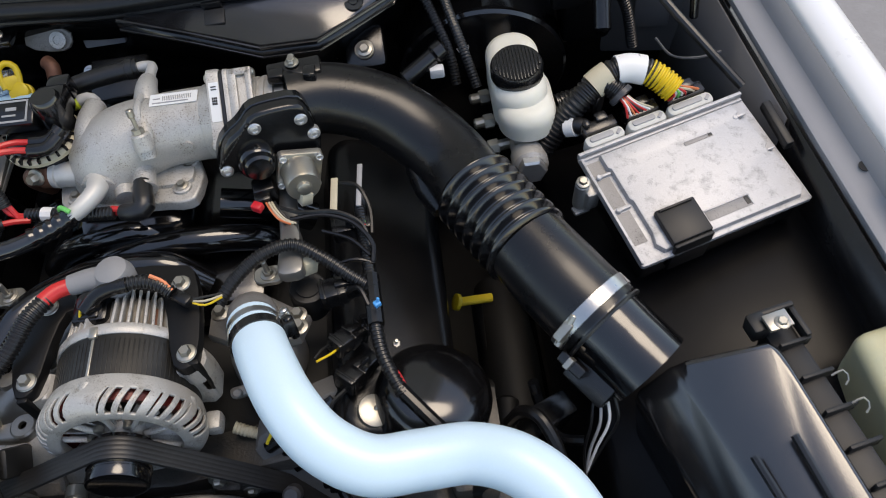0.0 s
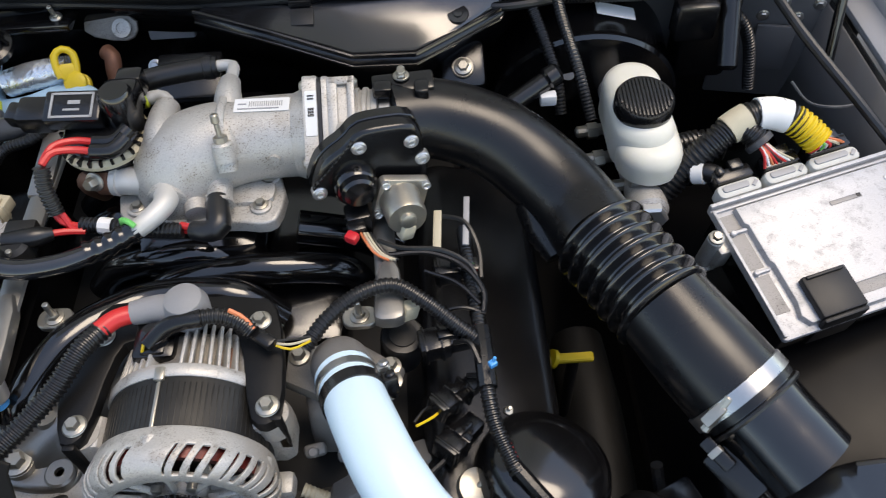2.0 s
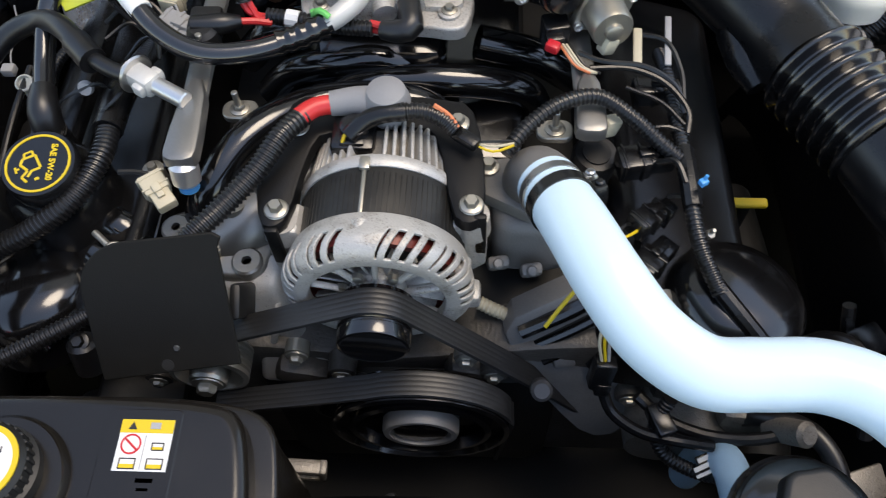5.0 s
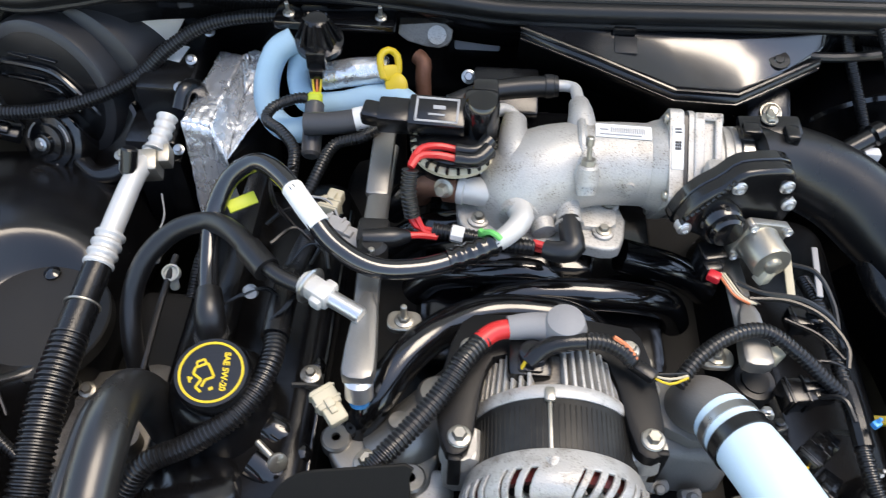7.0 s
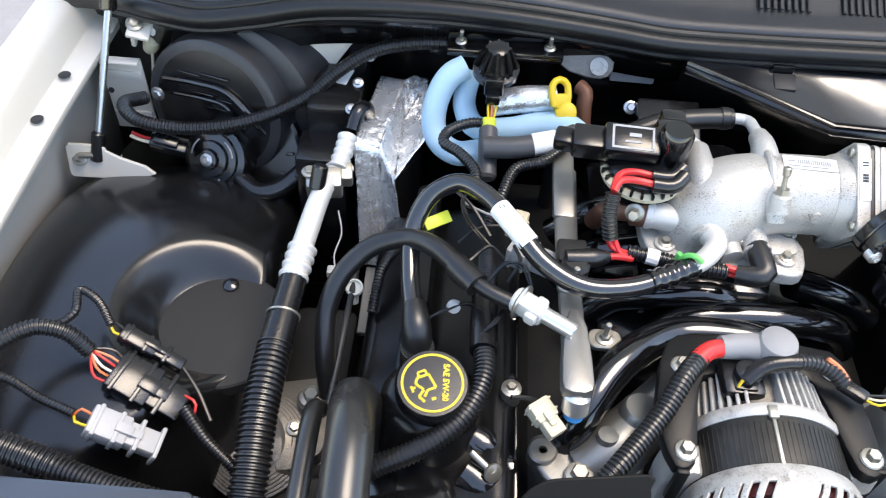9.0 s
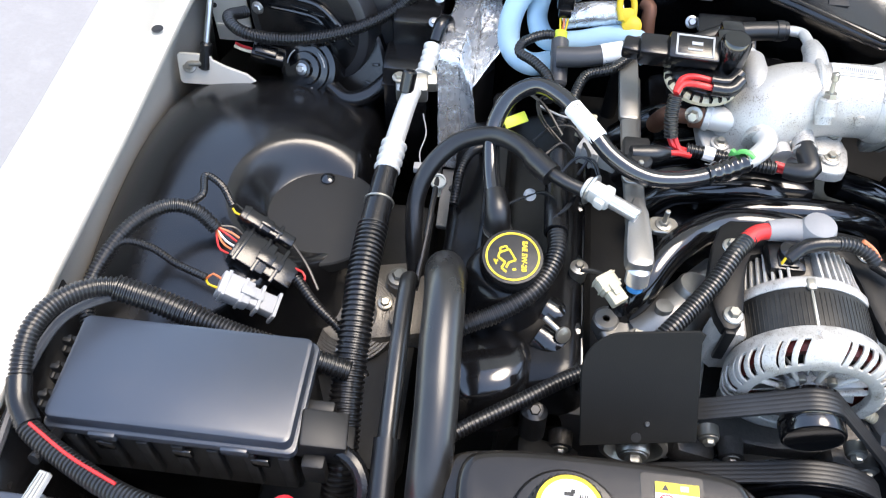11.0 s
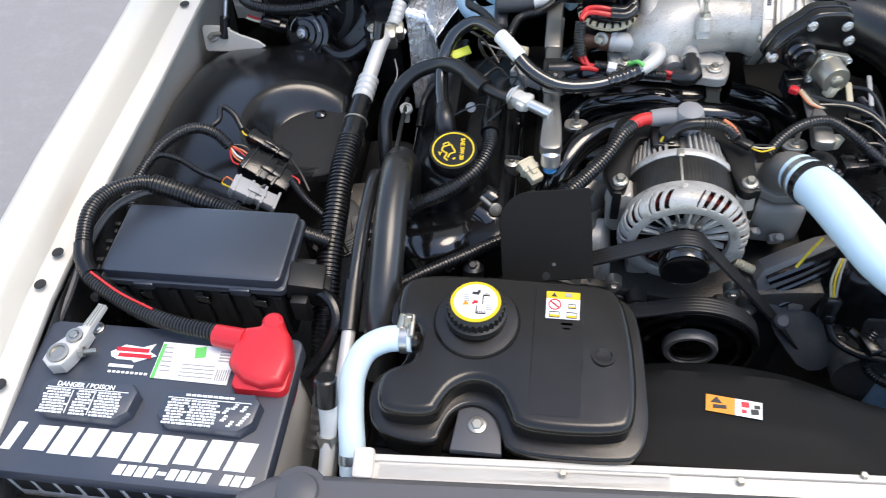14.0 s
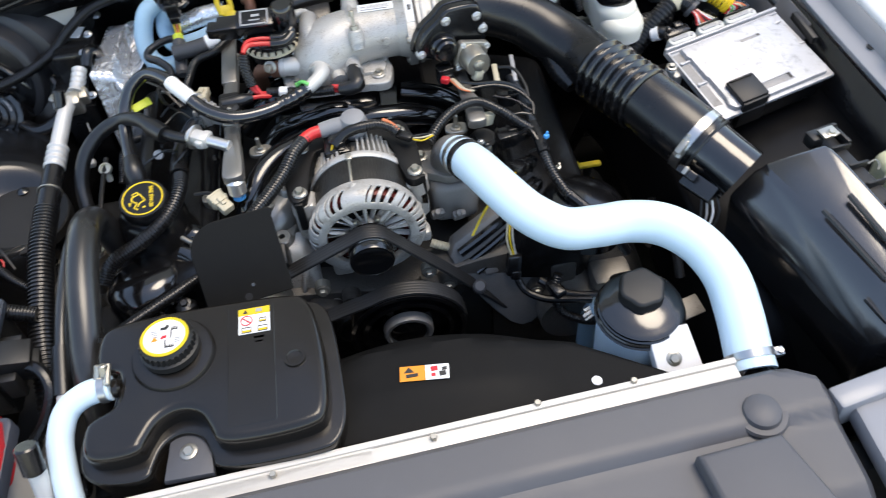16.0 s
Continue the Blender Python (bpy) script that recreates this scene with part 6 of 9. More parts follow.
part("body", lathe([(0.040, 0), (0.043, 0.002), (0.043, 0.006), (0.0405, 0.007), (0.0405, 0.010), (0.043, 0.011), (0.043, 0.015), (0.0405, 0.016), (0.0405, 0.019), (0.0425, 0.020), (0.0425, 0.025), (0.039, 0.026), (0.039, 0.040)], 44, along((0.171, TY, TZ), (0.3, TY - 0.001, TZ + 0.002))), CAST, tb, "ribbed cast barrel")
part("clamp", lathe([(0.0405, 0), (0.0425, 0.001), (0.0425, 0.011), (0.0405, 0.012)], 44, along((0.198, TY, TZ + 0.001), (0.3, TY - 0.001, TZ + 0.003)), True), STEEL, tb, "bright hose clamp")
lb = square @ pose(0.008, 0.0478, 0.1335, -90, 0, 0)
part("label", slab(rounded(-0.022, -0.0055, 0.022, 0.0055, 0.001, 2), 0, 0.0006, 0, 1, lb), LABEL, tb, "white upright paper label")
part("label_print", bars([(-0.002 + 0.003 * (k % 3), 0.002 * (k // 3) - 0.002, 0.0022, 0.0015) for k in range(9)] + [(0.014, 0, 0.0012, 0.006), (0.017, 0, 0.0012, 0.006)], lb @ pose(0, 0, 0.0008)), INK, tb)
part("label", box((0.026, 0.001, 0.012), (0.205, 0.609, 0.934), 0, (-48, 0, 8)), LABEL, tb, "white paper label")
gm = Matrix(((0.969, -0.022, 0.247, 0.1809), (0.248, 0.085, -0.965, 0.5831), (0.0, 0.996, 0.088, 0.9436), (0, 0, 0, 1)))
COVO = smooth([(0.001, 0.0163), (0.0173, 0.0172), (0.0502, 0.0128), (0.0585, 0.000), (0.0605, -0.022), (0.0640, -0.050), (0.050, -0.072), (0.010, -0.074), (-0.012, -0.066), (-0.034, -0.0510), (-0.046, -0.0480), (-0.0495, -0.039), (-0.0387, -0.015), (-0.0270, -0.004), (-0.0120, 0.0035)], 1)
part("gear_cover", moulded(COVO, -0.026, -0.003, 0.005, 4), SATIN, tb, "black plastic gear cover").data.transform(Matrix.Translation(-tb.location) @ gm @ Matrix.Translation(tb.location))
part("cover_rim", slab([(x * 1.045 - 0.0004, y * 1.045 + 0.0012) for x, y in COVO], -0.030, -0.018, 0.001, 1, gm), GLOSS, tb)
part("cover_web", box((0.05, 0.02, 0.04), tuple(gm @ Vector((0.01, -0.02, -0.036))), 0.006), CAST, tb)
part("dome", joined(lathe([(0.0215, -0.006), (0.0210, 0.006), (0.0190, 0.009)], 30, gm @ pose(-0.009, -0.0385, 0)), lathe([(0.0165, 0.006), (0.0165, 0.013), (0.0140, 0.016), (0.001, 0.0168)], 30, gm @ pose(-0.009, -0.0385, 0))), GLOSS, tb, "round black cap")
for k in range(11):
    bm = box((0.0022, 0.0042, 0.006), (-0.0470 + 0.0041 * k, -0.0330 + 0.0040 * k, -0.0035), 0.0005, (0, 0, -40))
    bm.transform(gm)
    part("edge_tooth", bm, SATIN, tb)
for bx, by in ((0.0, 0.0), (0.0489, -0.007), (-0.0434, -0.0418), (0.0575, -0.030)):
    q = gm @ pose(bx, by, -0.006)
    part("cover_bolt", joined(lathe([(0.0072, -0.004), (0.0072, 0.004), (0.0062, 0.0048), (0.0048, 0.0048)], 20, q), lathe([(0.0046, 0.003), (0.0046, 0.0068), (0.0030, 0.0072), (0.0026, 0.0055)], 14, q)), ALU, tb, "bright flanged screw")
mm = gm @ pose(0.0300, -0.0600, 0.004, 0, 0, -18)
mo = part("motor", joined(slab(rounded(-0.0245, -0.0225, 0.0245, 0.0225, 0.005), 0.0, 0.0085, 0.0015, 2, mm), lathe([(0.0205, 0.007), (0.0195, 0.012), (0.0192, 0.034), (0.0178, 0.0375), (0.0085, 0.0380), (0.0078, 0.0415), (0.0060, 0.0425), (0.001, 0.0428)], 36, mm @ pose(-0.002, 0.000, 0.0))), ZINC, tb, "square-flanged metal throttle motor")
for bx, by in ((-0.020, 0.018), (0.020, 0.018), (-0.020, -0.018), (0.020, -0.018)):
    part("motor_screw", joined(lathe([(0.0044, 0), (0.0044, 0.0035), (0.0032, 0.004), (0.0024, 0.0025)], 14, mm @ pose(bx, by, 0.0085))), ALU, mo)
part("wiring_plug", joined(box((0.024, 0.022, 0.030), (0.171, 0.566, 0.866), 0.003, (0, 0, 12)), box((0.018, 0.014, 0.022), (0.170, 0.552, 0.866), 0.003, (0, 0, 12))), SATIN, tb)
part("red_lock", box((0.012, 0.010, 0.009), (0.167, 0.534, 0.880), 0.002, (0, 0, -30)), RED, tb, "red connector lock")
for k in range(4):
    part("wire", sweep([(0.174 + 0.003 * k, 0.545, 0.872), (0.179 + 0.003 * k, 0.534, 0.872), (0.188 + 0.003 * k, 0.522, 0.868), (0.200 + 0.003 * k, 0.514, 0.868)], 0.0013, 6), (ORANGEWIRE, BEIGE, BEIGE, RUBBER)[k], tb)
part("clamp_bracket", joined(box((0.060, 0.024, 0.010), (0.222, 0.668, 0.944), 0.003, (8, 0, 4)), box((0.014, 0.018, 0.018), (0.240, 0.656, 0.944), 0.003), box((0.018, 0.016, 0.012), (0.203, 0.660, 0.946), 0.003)), SATIN, tb, "black clamp bracket")
part("clamp_screw", joined(hexbolt((0.221, 0.672, 0.951), 0.0052, 0.007), rod((0.221, 0.665, 0.953), (0.221, 0.680, 0.955), 0.004, 10)), ZINC, tb)

# intake tube with bellows
it = thing("intake_tube", "satin black plastic intake tube with ribbed bellows", "intake tube", (0.38, 0.55, 0.75))
tube_path = [(0.205, 0.652, 0.911), (0.25, 0.662, 0.902), (0.308, 0.650, 0.884), (0.353, 0.620, 0.862), (0.383, 0.578, 0.852), (0.400, 0.535, 0.854)]
part("tube", sweep(tube_path, [0.040, 0.040, 0.041, 0.0425, 0.043, 0.042], 40), DUCT, it)
part("side_boss", sweep([(0.345, 0.590, 0.845), (0.352, 0.560, 0.835), (0.362, 0.535, 0.828)], [0.02, 0.018, 0.012], 18), DUCT, it)
a, b = Vector((0.398, 0.540, 0.853)), Vector((0.446, 0.447, 0.853))
prof = []
n = 7
ln = (b - a).length
for k in range(n):
    z = ln * k / n
    prof += [(0.0395, z), (0.0405, z + ln / n * 0.14), (0.0478, z + ln / n * 0.36), (0.0494, z + ln / n * 0.46), (0.0494, z + ln / n * 0.56), (0.0478, z + ln / n * 0.66), (0.0405, z + ln / n * 0.88)]
prof.append((0.041, ln))
part("bellows", lathe(prof, 48, along(a, b)), GLOSS, it, "ribbed black rubber bellows", soft=60)
part("duct", sweep([(0.443, 0.455, 0.853), (0.472, 0.407, 0.843), (0.502, 0.366, 0.829)], [0.0445, 0.0465, 0.0465], 40), DUCT, it)
part("sensor_pipe", sweep([(0.498, 0.372, 0.831), (0.520, 0.343, 0.820), (0.541, 0.316, 0.808)], [0.0435, 0.0425, 0.044], 40), GLOSS, it, "glossy black air meter pipe")
band((0.494, 0.376, 0.833), (0.030, -0.041, -0.014), 0.0472, 0.014, STEEL, it, screw=False)
part("clamp_screw", joined(box((0.022, 0.010, 0.012), (0.462, 0.346, 0.853), 0.002, (0, -35, 30)), rod((0.453, 0.338, 0.842), (0.473, 0.354, 0.868), 0.004, 8)), ZINC, it, "clamp screw housing")
part("lip", lathe([(0.0478, 0), (0.0488, 0.002), (0.0478, 0.004)], 40, along((0.503, 0.364, 0.828), (0.533, 0.323, 0.814))), RUBBER, it)
ms = thing("air_sensor", "black air flow sensor plugged into the intake pipe", "sensor", (0.47, 0.30, 0.78))
part("body", joined(box((0.036, 0.05, 0.022), (0.487, 0.318, 0.805), 0.003, (10, -35, 30)), box((0.012, 0.03, 0.03), (0.470, 0.330, 0.815), 0.002, (10, -35, 30))), SATIN, ms)
part("clip", box((0.012, 0.006, 0.012), (0.463, 0.325, 0.828), 0.001, (10, -35, 30)), ZINC, ms)
for k in range(4):
    part("wire", sweep([(0.482 + 0.007 * k, 0.300, 0.795), (0.478 + 0.009 * k, 0.285, 0.775), (0.470 + 0.006 * k, 0.272, 0.74), (0.47, 0.26, 0.70)], 0.0016, 6), (RUBBER, GREYCON, WHITE, RUBBER)[k], ms)

# fuel rails
def rail(name, label, pts, w, bolts):
    t = thing(name, label, "fuel rail", pts[0])
    part("tube", sweep(pts, w, 12, flat=0.45), RAIL, t)
    for at in bolts:
        part("tab", joined(slab(rounded(-0.016, -0.011, 0.016, 0.011, 0.009), -0.003, 0.003, 0.001, 1, pose(at[0], at[1], at[2] - 0.006))), ZINC, t)
        part("bolt", joined(hexbolt((at[0], at[1], at[2] - 0.003), 0.006, 0.006), rod((at[0], at[1], at[2]), (at[0], at[1], at[2] + 0.02), 0.003, 10)), ZINC, t)
    return t


rl = rail("fuel_rail", "grey metal fuel rail along the valve cover", [(-0.150, 0.70, 0.862), (-0.152, 0.60, 0.862), (-0.150, 0.50, 0.862), (-0.148, 0.428, 0.862)], 0.0118, [(-0.115, 0.492, 0.845), (-0.148, 0.535, 0.872)])
part("end", slab(smooth([(-0.012, -0.032), (0.012, -0.032), (0.0155, -0.018), (0.0095, 0.06), (-0.0095, 0.06), (-0.0155, -0.018)], 1), -0.007, 0.007, 0.004, 2, pose(-0.148, 0.442, 0.866)), RAIL, rl, "widened flat rail end")
part("injector", rod((-0.147, 0.414, 0.858), (-0.147, 0.408, 0.832), 0.009), BLUECLIP, rl, "blue injector seal")
part("injector_collar", rod((-0.147, 0.417, 0.862), (-0.147, 0.409, 0.840), 0.0125), ALU, rl)
part("sensor", joined(rod((-0.148, 0.545, 0.865), (-0.148, 0.545, 0.89), 0.014, 18), box((0.03, 0.03, 0.02), (-0.150, 0.565, 0.875), 0.004)), MATT, rl, "black pressure sensor")
rr = rail("fuel_rail", "grey metal fuel rail beside the throttle motor", [(0.193, 0.60, 0.852), (0.195, 0.54, 0.858), (0.198, 0.475, 0.856)], 0.0105, [(0.170, 0.472, 0.845)])
part("end", slab(smooth([(-0.012, -0.02), (0.012, -0.02), (0.0145, -0.008), (0.0085, 0.05), (-0.0085, 0.05), (-0.0145, -0.008)], 1), -0.007, 0.007, 0.004, 2, pose(0.199, 0.470, 0.860)), RAIL, rr, "widened flat rail end")
part("clip", box((0.016, 0.012, 0.018), (0.216, 0.468, 0.852), 0.002, (0, 20, 30)), BEIGE, rr, "cream plastic clip")
part("clip", box((0.014, 0.012, 0.016), (0.217, 0.545, 0.872), 0.002, (0, 20, 30)), BEIGE, rr, "cream plastic clip")

# valve covers
def valve_cover(name, label, x0, x1, y0, y1, lean):
    t = thing(name, label, "valve cover", ((x0 + x1) / 2, (y0 + y1) / 2, 0.68))
    m = pose((x0 + x1) / 2, 0, 0.74, 0, lean, 0)
    w = (x1 - x0) / 2
    shell = slab(rounded(-w, y0, w, y1, 0.03), -0.06, 0.035, 0.02, 4)
    shell.transform(m)
    part("shell", shell, COIL, t)
    return t, m


vl, ml = valve_cover("valve_cover", "black composite valve cover with oil filler", -0.355, -0.185, 0.31, 0.72, -16)
vr, mr = valve_cover("valve_cover", "black composite valve cover with coil plugs", 0.215, 0.350, 0.295, 0.72, 16)
part("front_bulge", lathe([(0.062, -0.02), (0.061, 0.022), (0.057, 0.034), (0.048, 0.043), (0.03, 0.049), (0.001, 0.051)], 36, pose(0.322, 0.335, 0.756, -12, 14, 0)), GLOSS, vr)
part("front_bulge", lathe([(0.058, -0.02), (0.057, 0.022), (0.053, 0.034), (0.044, 0.043), (0.03, 0.048), (0.001, 0.050)], 36, pose(-0.292, 0.335, 0.742, -14, -10, 0)), GLOSS, vl)
part("filler_tower", lathe([(0.052, -0.04), (0.047, 0.015), (0.041, 0.025), (0.033, 0.030)], 36, pose(-0.277, 0.425, 0.80, -6, 0, 0)), COIL, vl)
part("ridge", box((0.03, 0.30, 0.02), (-0.30, 0.58, 0.79), 0.008, (0, -16, 0)), COIL, vl)
for y in (0.36, 0.41, 0.50, 0.58):
    part("ridge", box((0.05, 0.02, 0.02), (-0.215, y - 0.03, 0.775), 0.008, (0, -16, 8)), GLOSS, vl)
for bx, by, bz in ((-0.20, 0.452, 0.803),):
    part("bolt", joined(lathe([(0.010, -0.02), (0.010, 0.0), (0.008, 0.001)], 18, pose(bx, by, bz)), hexbolt((bx, by, bz), 0.005, 0.006)), ZINC, vl)
part("bolt", joined(lathe([(0.017, -0.006), (0.017, 0.003), (0.011, 0.005)], 24, pose(0.266, 0.325, 0.785, 8, 22, 0)), rod((0.266, 0.325, 0.787), (0.300, 0.338, 0.806), 0.003)), ZINC, vr, "washer and stud")
oc = thing("oil_cap", "black oil filler cap with yellow oil can symbol", "cap", (-0.277, 0.424, 0.83))
om = pose(-0.276, 0.421, 0.838, 8, 0, 4) @ Matrix.Scale(0.79, 4)
part("cap", lathe([(0.041, -0.012), (0.043, -0.002), (0.043, 0.016), (0.040, 0.021), (0.001, 0.0215)], 40, om), SATIN, oc)
part("ring", lathe([(0.0330, 0.0212), (0.0332, 0.0220), (0.0358, 0.0220), (0.036, 0.0212), (0.0358, 0.0208), (0.0332, 0.0208)], 48, om, True), YELLOW, oc, "yellow printed ring")
OUTL = [(-0.022, 0.008), (-0.014, 0.012), (-0.008, 0.004), (0.002, 0.010), (0.008, 0.006), (0.008, -0.008), (-0.010, -0.010), (-0.010, 0.000), (-0.016, 0.006)]
can = joined(*[sweep([(*p, 0), (*q, 0)], 0.0016, 6) for p, q in zip(OUTL, OUTL[1:])], *[sweep([(*p, 0), (*q, 0)], 0.0014, 6) for p, q in (((0.008, 0.004), (0.014, 0.003)), ((0.014, 0.003), (0.014, -0.006)), ((0.014, -0.006), (0.008, -0.006)), ((-0.002, 0.012), (-0.003, 0.016)), ((-0.007, 0.016), (0.001, 0.016)))], bars([(-0.022, -0.003, 0.0035, 0.005)], Matrix.Identity(4)))
can.transform(om @ pose(-0.009, 0.000, 0.0214, 0, 0, 112) @ Matrix.Diagonal((1.0, 1.0, 0.5, 1)))
part("oil_can_symbol", can, YELLOW, oc, "yellow oil can outline")
part("words", letters("SAE 5W-20", 0.0095, om @ pose(0.0150, 0.0005, 0.0217, 0, 0, 268), bold=0.0004), YELLOW, oc)

# breather hose and fuel lines over the left bank
ph = thing("breather_hose", "glossy black breather hose with white paper tag", "hose", (-0.25, 0.55, 0.85))
part("hose", sweep([(-0.296, 0.483, 0.840), (-0.308, 0.543, 0.851), (-0.309, 0.591, 0.871), (-0.293, 0.615, 0.894), (-0.266, 0.619, 0.910), (-0.237, 0.596, 0.916), (-0.210, 0.562, 0.913), (-0.181, 0.532, 0.899), (-0.144, 0.516, 0.889), (-0.101, 0.522, 0.884), (-0.060, 0.540, 0.884), (-0.032, 0.554, 0.889)], 0.0098, 16), CLEARTUBE, ph)
part("tag", sweep([(-0.226, 0.583, 0.9155), (-0.210, 0.562, 0.913), (-0.196, 0.547, 0.907)], 0.0106, 14), LABEL, ph, "white paper tag")
part("elbow", sweep([(-0.294, 0.474, 0.82), (-0.296, 0.486, 0.842), (-0.301, 0.510, 0.847)], [0.0145, 0.0145, 0.0118], 16), RUBBER, ph)
part("ring", lathe([(0.0155, 0), (0.0165, 0.002), (0.0155, 0.004)], 20, pose(-0.294, 0.474, 0.826)), STEEL, ph)
part("base", lathe([(0.017, -0.02), (0.016, 0.012)], 20, pose(-0.294, 0.474, 0.818)), SATIN, ph)
part("end_pipe", sweep([(-0.052, 0.544, 0.885), (-0.026, 0.558, 0.891), (-0.010, 0.580, 0.893), (-0.014, 0.600, 0.888)], [0.0085, 0.0095, 0.0105, 0.013], 14), WHITEPIPE, ph, "pale metal end pipe")
part("clip", joined(sweep([(-0.047, 0.560, 0.884), (-0.044, 0.556, 0.899), (-0.037, 0.551, 0.9045), (-0.030, 0.547, 0.901)], 0.0028, 8), box((0.005, 0.008, 0.010), (-0.047, 0.562, 0.889), 0.001, (0, 0, 40))), GREEN, ph, "green quick-release clip")
part("coupler", sweep([(-0.078, 0.532, 0.884), (-0.060, 0.540, 0.884), (-0.036, 0.552, 0.888)], [0.0118, 0.0122, 0.0122], 18, rib=0.011, dip=0.12), GLOSS, ph, "glossy black ribbed coupler")
fl = thing("fuel_line", "black rubber fuel line with silver quick connector", "hose", (-0.33, 0.56, 0.8))
part("hose", sweep([(-0.385, 0.470, 0.73), (-0.390, 0.496, 0.777), (-0.391, 0.526, 0.805), (-0.377, 0.554, 0.833), (-0.349, 0.575, 0.853), (-0.314, 0.577, 0.867), (-0.282, 0.555, 0.880), (-0.249, 0.520, 0.880)], 0.0105, 14), RUBBER, fl)
part("hose", sweep([(-0.255, 0.527, 0.880), (-0.230, 0.508, 0.879), (-0.204, 0.497, 0.877)], 0.0075, 12), RUBBER, fl)
part("collar", sweep([(-0.264, 0.537, 0.880), (-0.242, 0.514, 0.879)], 0.013, 14), RUBBER, fl)
part("connector", joined(box((0.030, 0.020, 0.020), (-0.191, 0.492, 0.880), 0.005, (0, 0, -33)), box((0.012, 0.030, 0.012), (-0.186, 0.489, 0.880), 0.003, (0, 0, -33)), rod((-0.206, 0.502, 0.880), (-0.198, 0.497, 0.880), 0.0125, 16)), WHITEPIPE, fl, "pale quick connector")
part("pipe", rod((-0.180, 0.487, 0.879), (-0.150, 0.471, 0.876), 0.0080, 16, 0.001), ALU, fl, "bright pipe end")
part("spring", lathe([(0.0165, 0), (0.018, 0.0015), (0.0165, 0.003)], 20, along((-0.2005, 0.499, 0.880), (-0.19, 0.492, 0.880))), STEEL, fl)
hose("steel_line", [(-0.372, 0.60, 0.78), (-0.374, 0.545, 0.775), (-0.376, 0.50, 0.765), (-0.382, 0.44, 0.74)], 0.0036, RUBBER, "dull black line beside the valve cover", "pipe", 10)
lone("pipe_cap", joined(lathe([(0.0085, -0.003), (0.0100, 0.0), (0.0095, 0.005), (0.0075, 0.006), (0.0070, 0.002)], 18, pose(-0.371, 0.577, 0.778, 20, 0, 0)), rod((-0.372, 0.575, 0.755), (-0.371, 0.577, 0.778), 0.005)), IVORY, "ivory plastic pipe cap", "cap")
lone("tag", box((0.030, 0.013, 0.004), (-0.286, 0.604, 0.868), 0.001, (30, 0, 34)), LIME, "lime yellow tape flag on the hose", "tape")

# loom along the left bank
loom("wiring_loom", [(-0.228, 0.62, 0.80), (-0.230, 0.57, 0.822), (-0.232, 0.52, 0.838), (-0.231, 0.475, 0.842), (-0.230, 0.437, 0.842), (-0.247, 0.398, 0.834), (-0.283, 0.370, 0.822), (-0.327, 0.351, 0.809), (-0.345, 0.335, 0.79)], 0.0105, "thick corrugated loom round the oil filler")
lone("taped_joint", sweep([(-0.231, 0.545, 0.831), (-0.2315, 0.50, 0.840), (-0.231, 0.465, 0.8425)], 0.0135, 12), TAPE, "black taped section of the loom", "tape")
hose("twisted_wire", [(-0.205, 0.412, 0.852), (-0.19, 0.415, 0.848), (-0.178, 0.416, 0.842)], 0.0025, RUBBER, "twisted pair of thin wires", "wire", 6)
connector("wire_connector", (-0.172, 0.402, 0.838), (0.036, 0.022, 0.016), (0, 12, -52), BEIGE, "beige two-way connector hanging by its wires", 2)
connector("wire_connector", (-0.186, 0.585, 0.845), (0.05, 0.028, 0.024), (0, 0, -25), GREYCON, "grey injector connector under the hose", 2)
connector("wire_connector", (-0.20, 0.625, 0.85), (0.03, 0.02, 0.018), (0, 0, 75), BEIGE, "cream connector near the fuel rail", 2)
for k, pts in enumerate(([(-0.205, 0.60, 0.85), (-0.22, 0.61, 0.86), (-0.245, 0.605, 0.858), (-0.262, 0.592, 0.85)], [(-0.23, 0.60, 0.855), (-0.255, 0.63, 0.872), (-0.285, 0.66, 0.87)], [(-0.215, 0.575, 0.85), (-0.23, 0.58, 0.862), (-0.25, 0.56, 0.86)], [(-0.21, 0.545, 0.85), (-0.20, 0.56, 0.865), (-0.205, 0.585, 0.86)])):
    hose("thin_wire", pts, 0.002, RUBBER, "thin black twisted wires on the valve cover", "wire", 6)
loom("wiring_loom", [(-0.235, 0.62, 0.84), (-0.22, 0.655, 0.86), (-0.205, 0.69, 0.87), (-0.175, 0.70, 0.875), (-0.14, 0.735, 0.885)], 0.0065, "corrugated loom under the blue hoses", rib=0.0036)
loom("wiring_loom", [(-0.345, 0.225, 0.785), (-0.315, 0.247, 0.79), (-0.255, 0.288, 0.790), (-0.195, 0.329, 0.787), (-0.15, 0.352, 0.78)], 0.0082, "corrugated loom across the front of the valve cover")

# coolant crossover casting beside the alternator
cc = thing("coolant_crossover", "grey cast coolant crossover with bolted tabs", "casting", (-0.11, 0.39, 0.75))
part("body", sweep([(-0.132, 0.385, 0.776), (-0.108, 0.398, 0.786), (-0.078, 0.428, 0.792), (-0.045, 0.462, 0.800)], [0.024, 0.030, 0.027, 0.024], 24), RAIL, cc)
part("boss", lathe([(0.022, -0.02), (0.020, 0.012), (0.017, 0.016), (0.001, 0.017)], 28, pose(-0.080, 0.428, 0.808, -8, 6, 0)), RAIL, cc)
part("pad", lathe([(0.010, -0.01), (0.0095, 0.004), (0.001, 0.005)], 20, pose(-0.112, 0.402, 0.814, -10, 0, 0)), RAIL, cc)
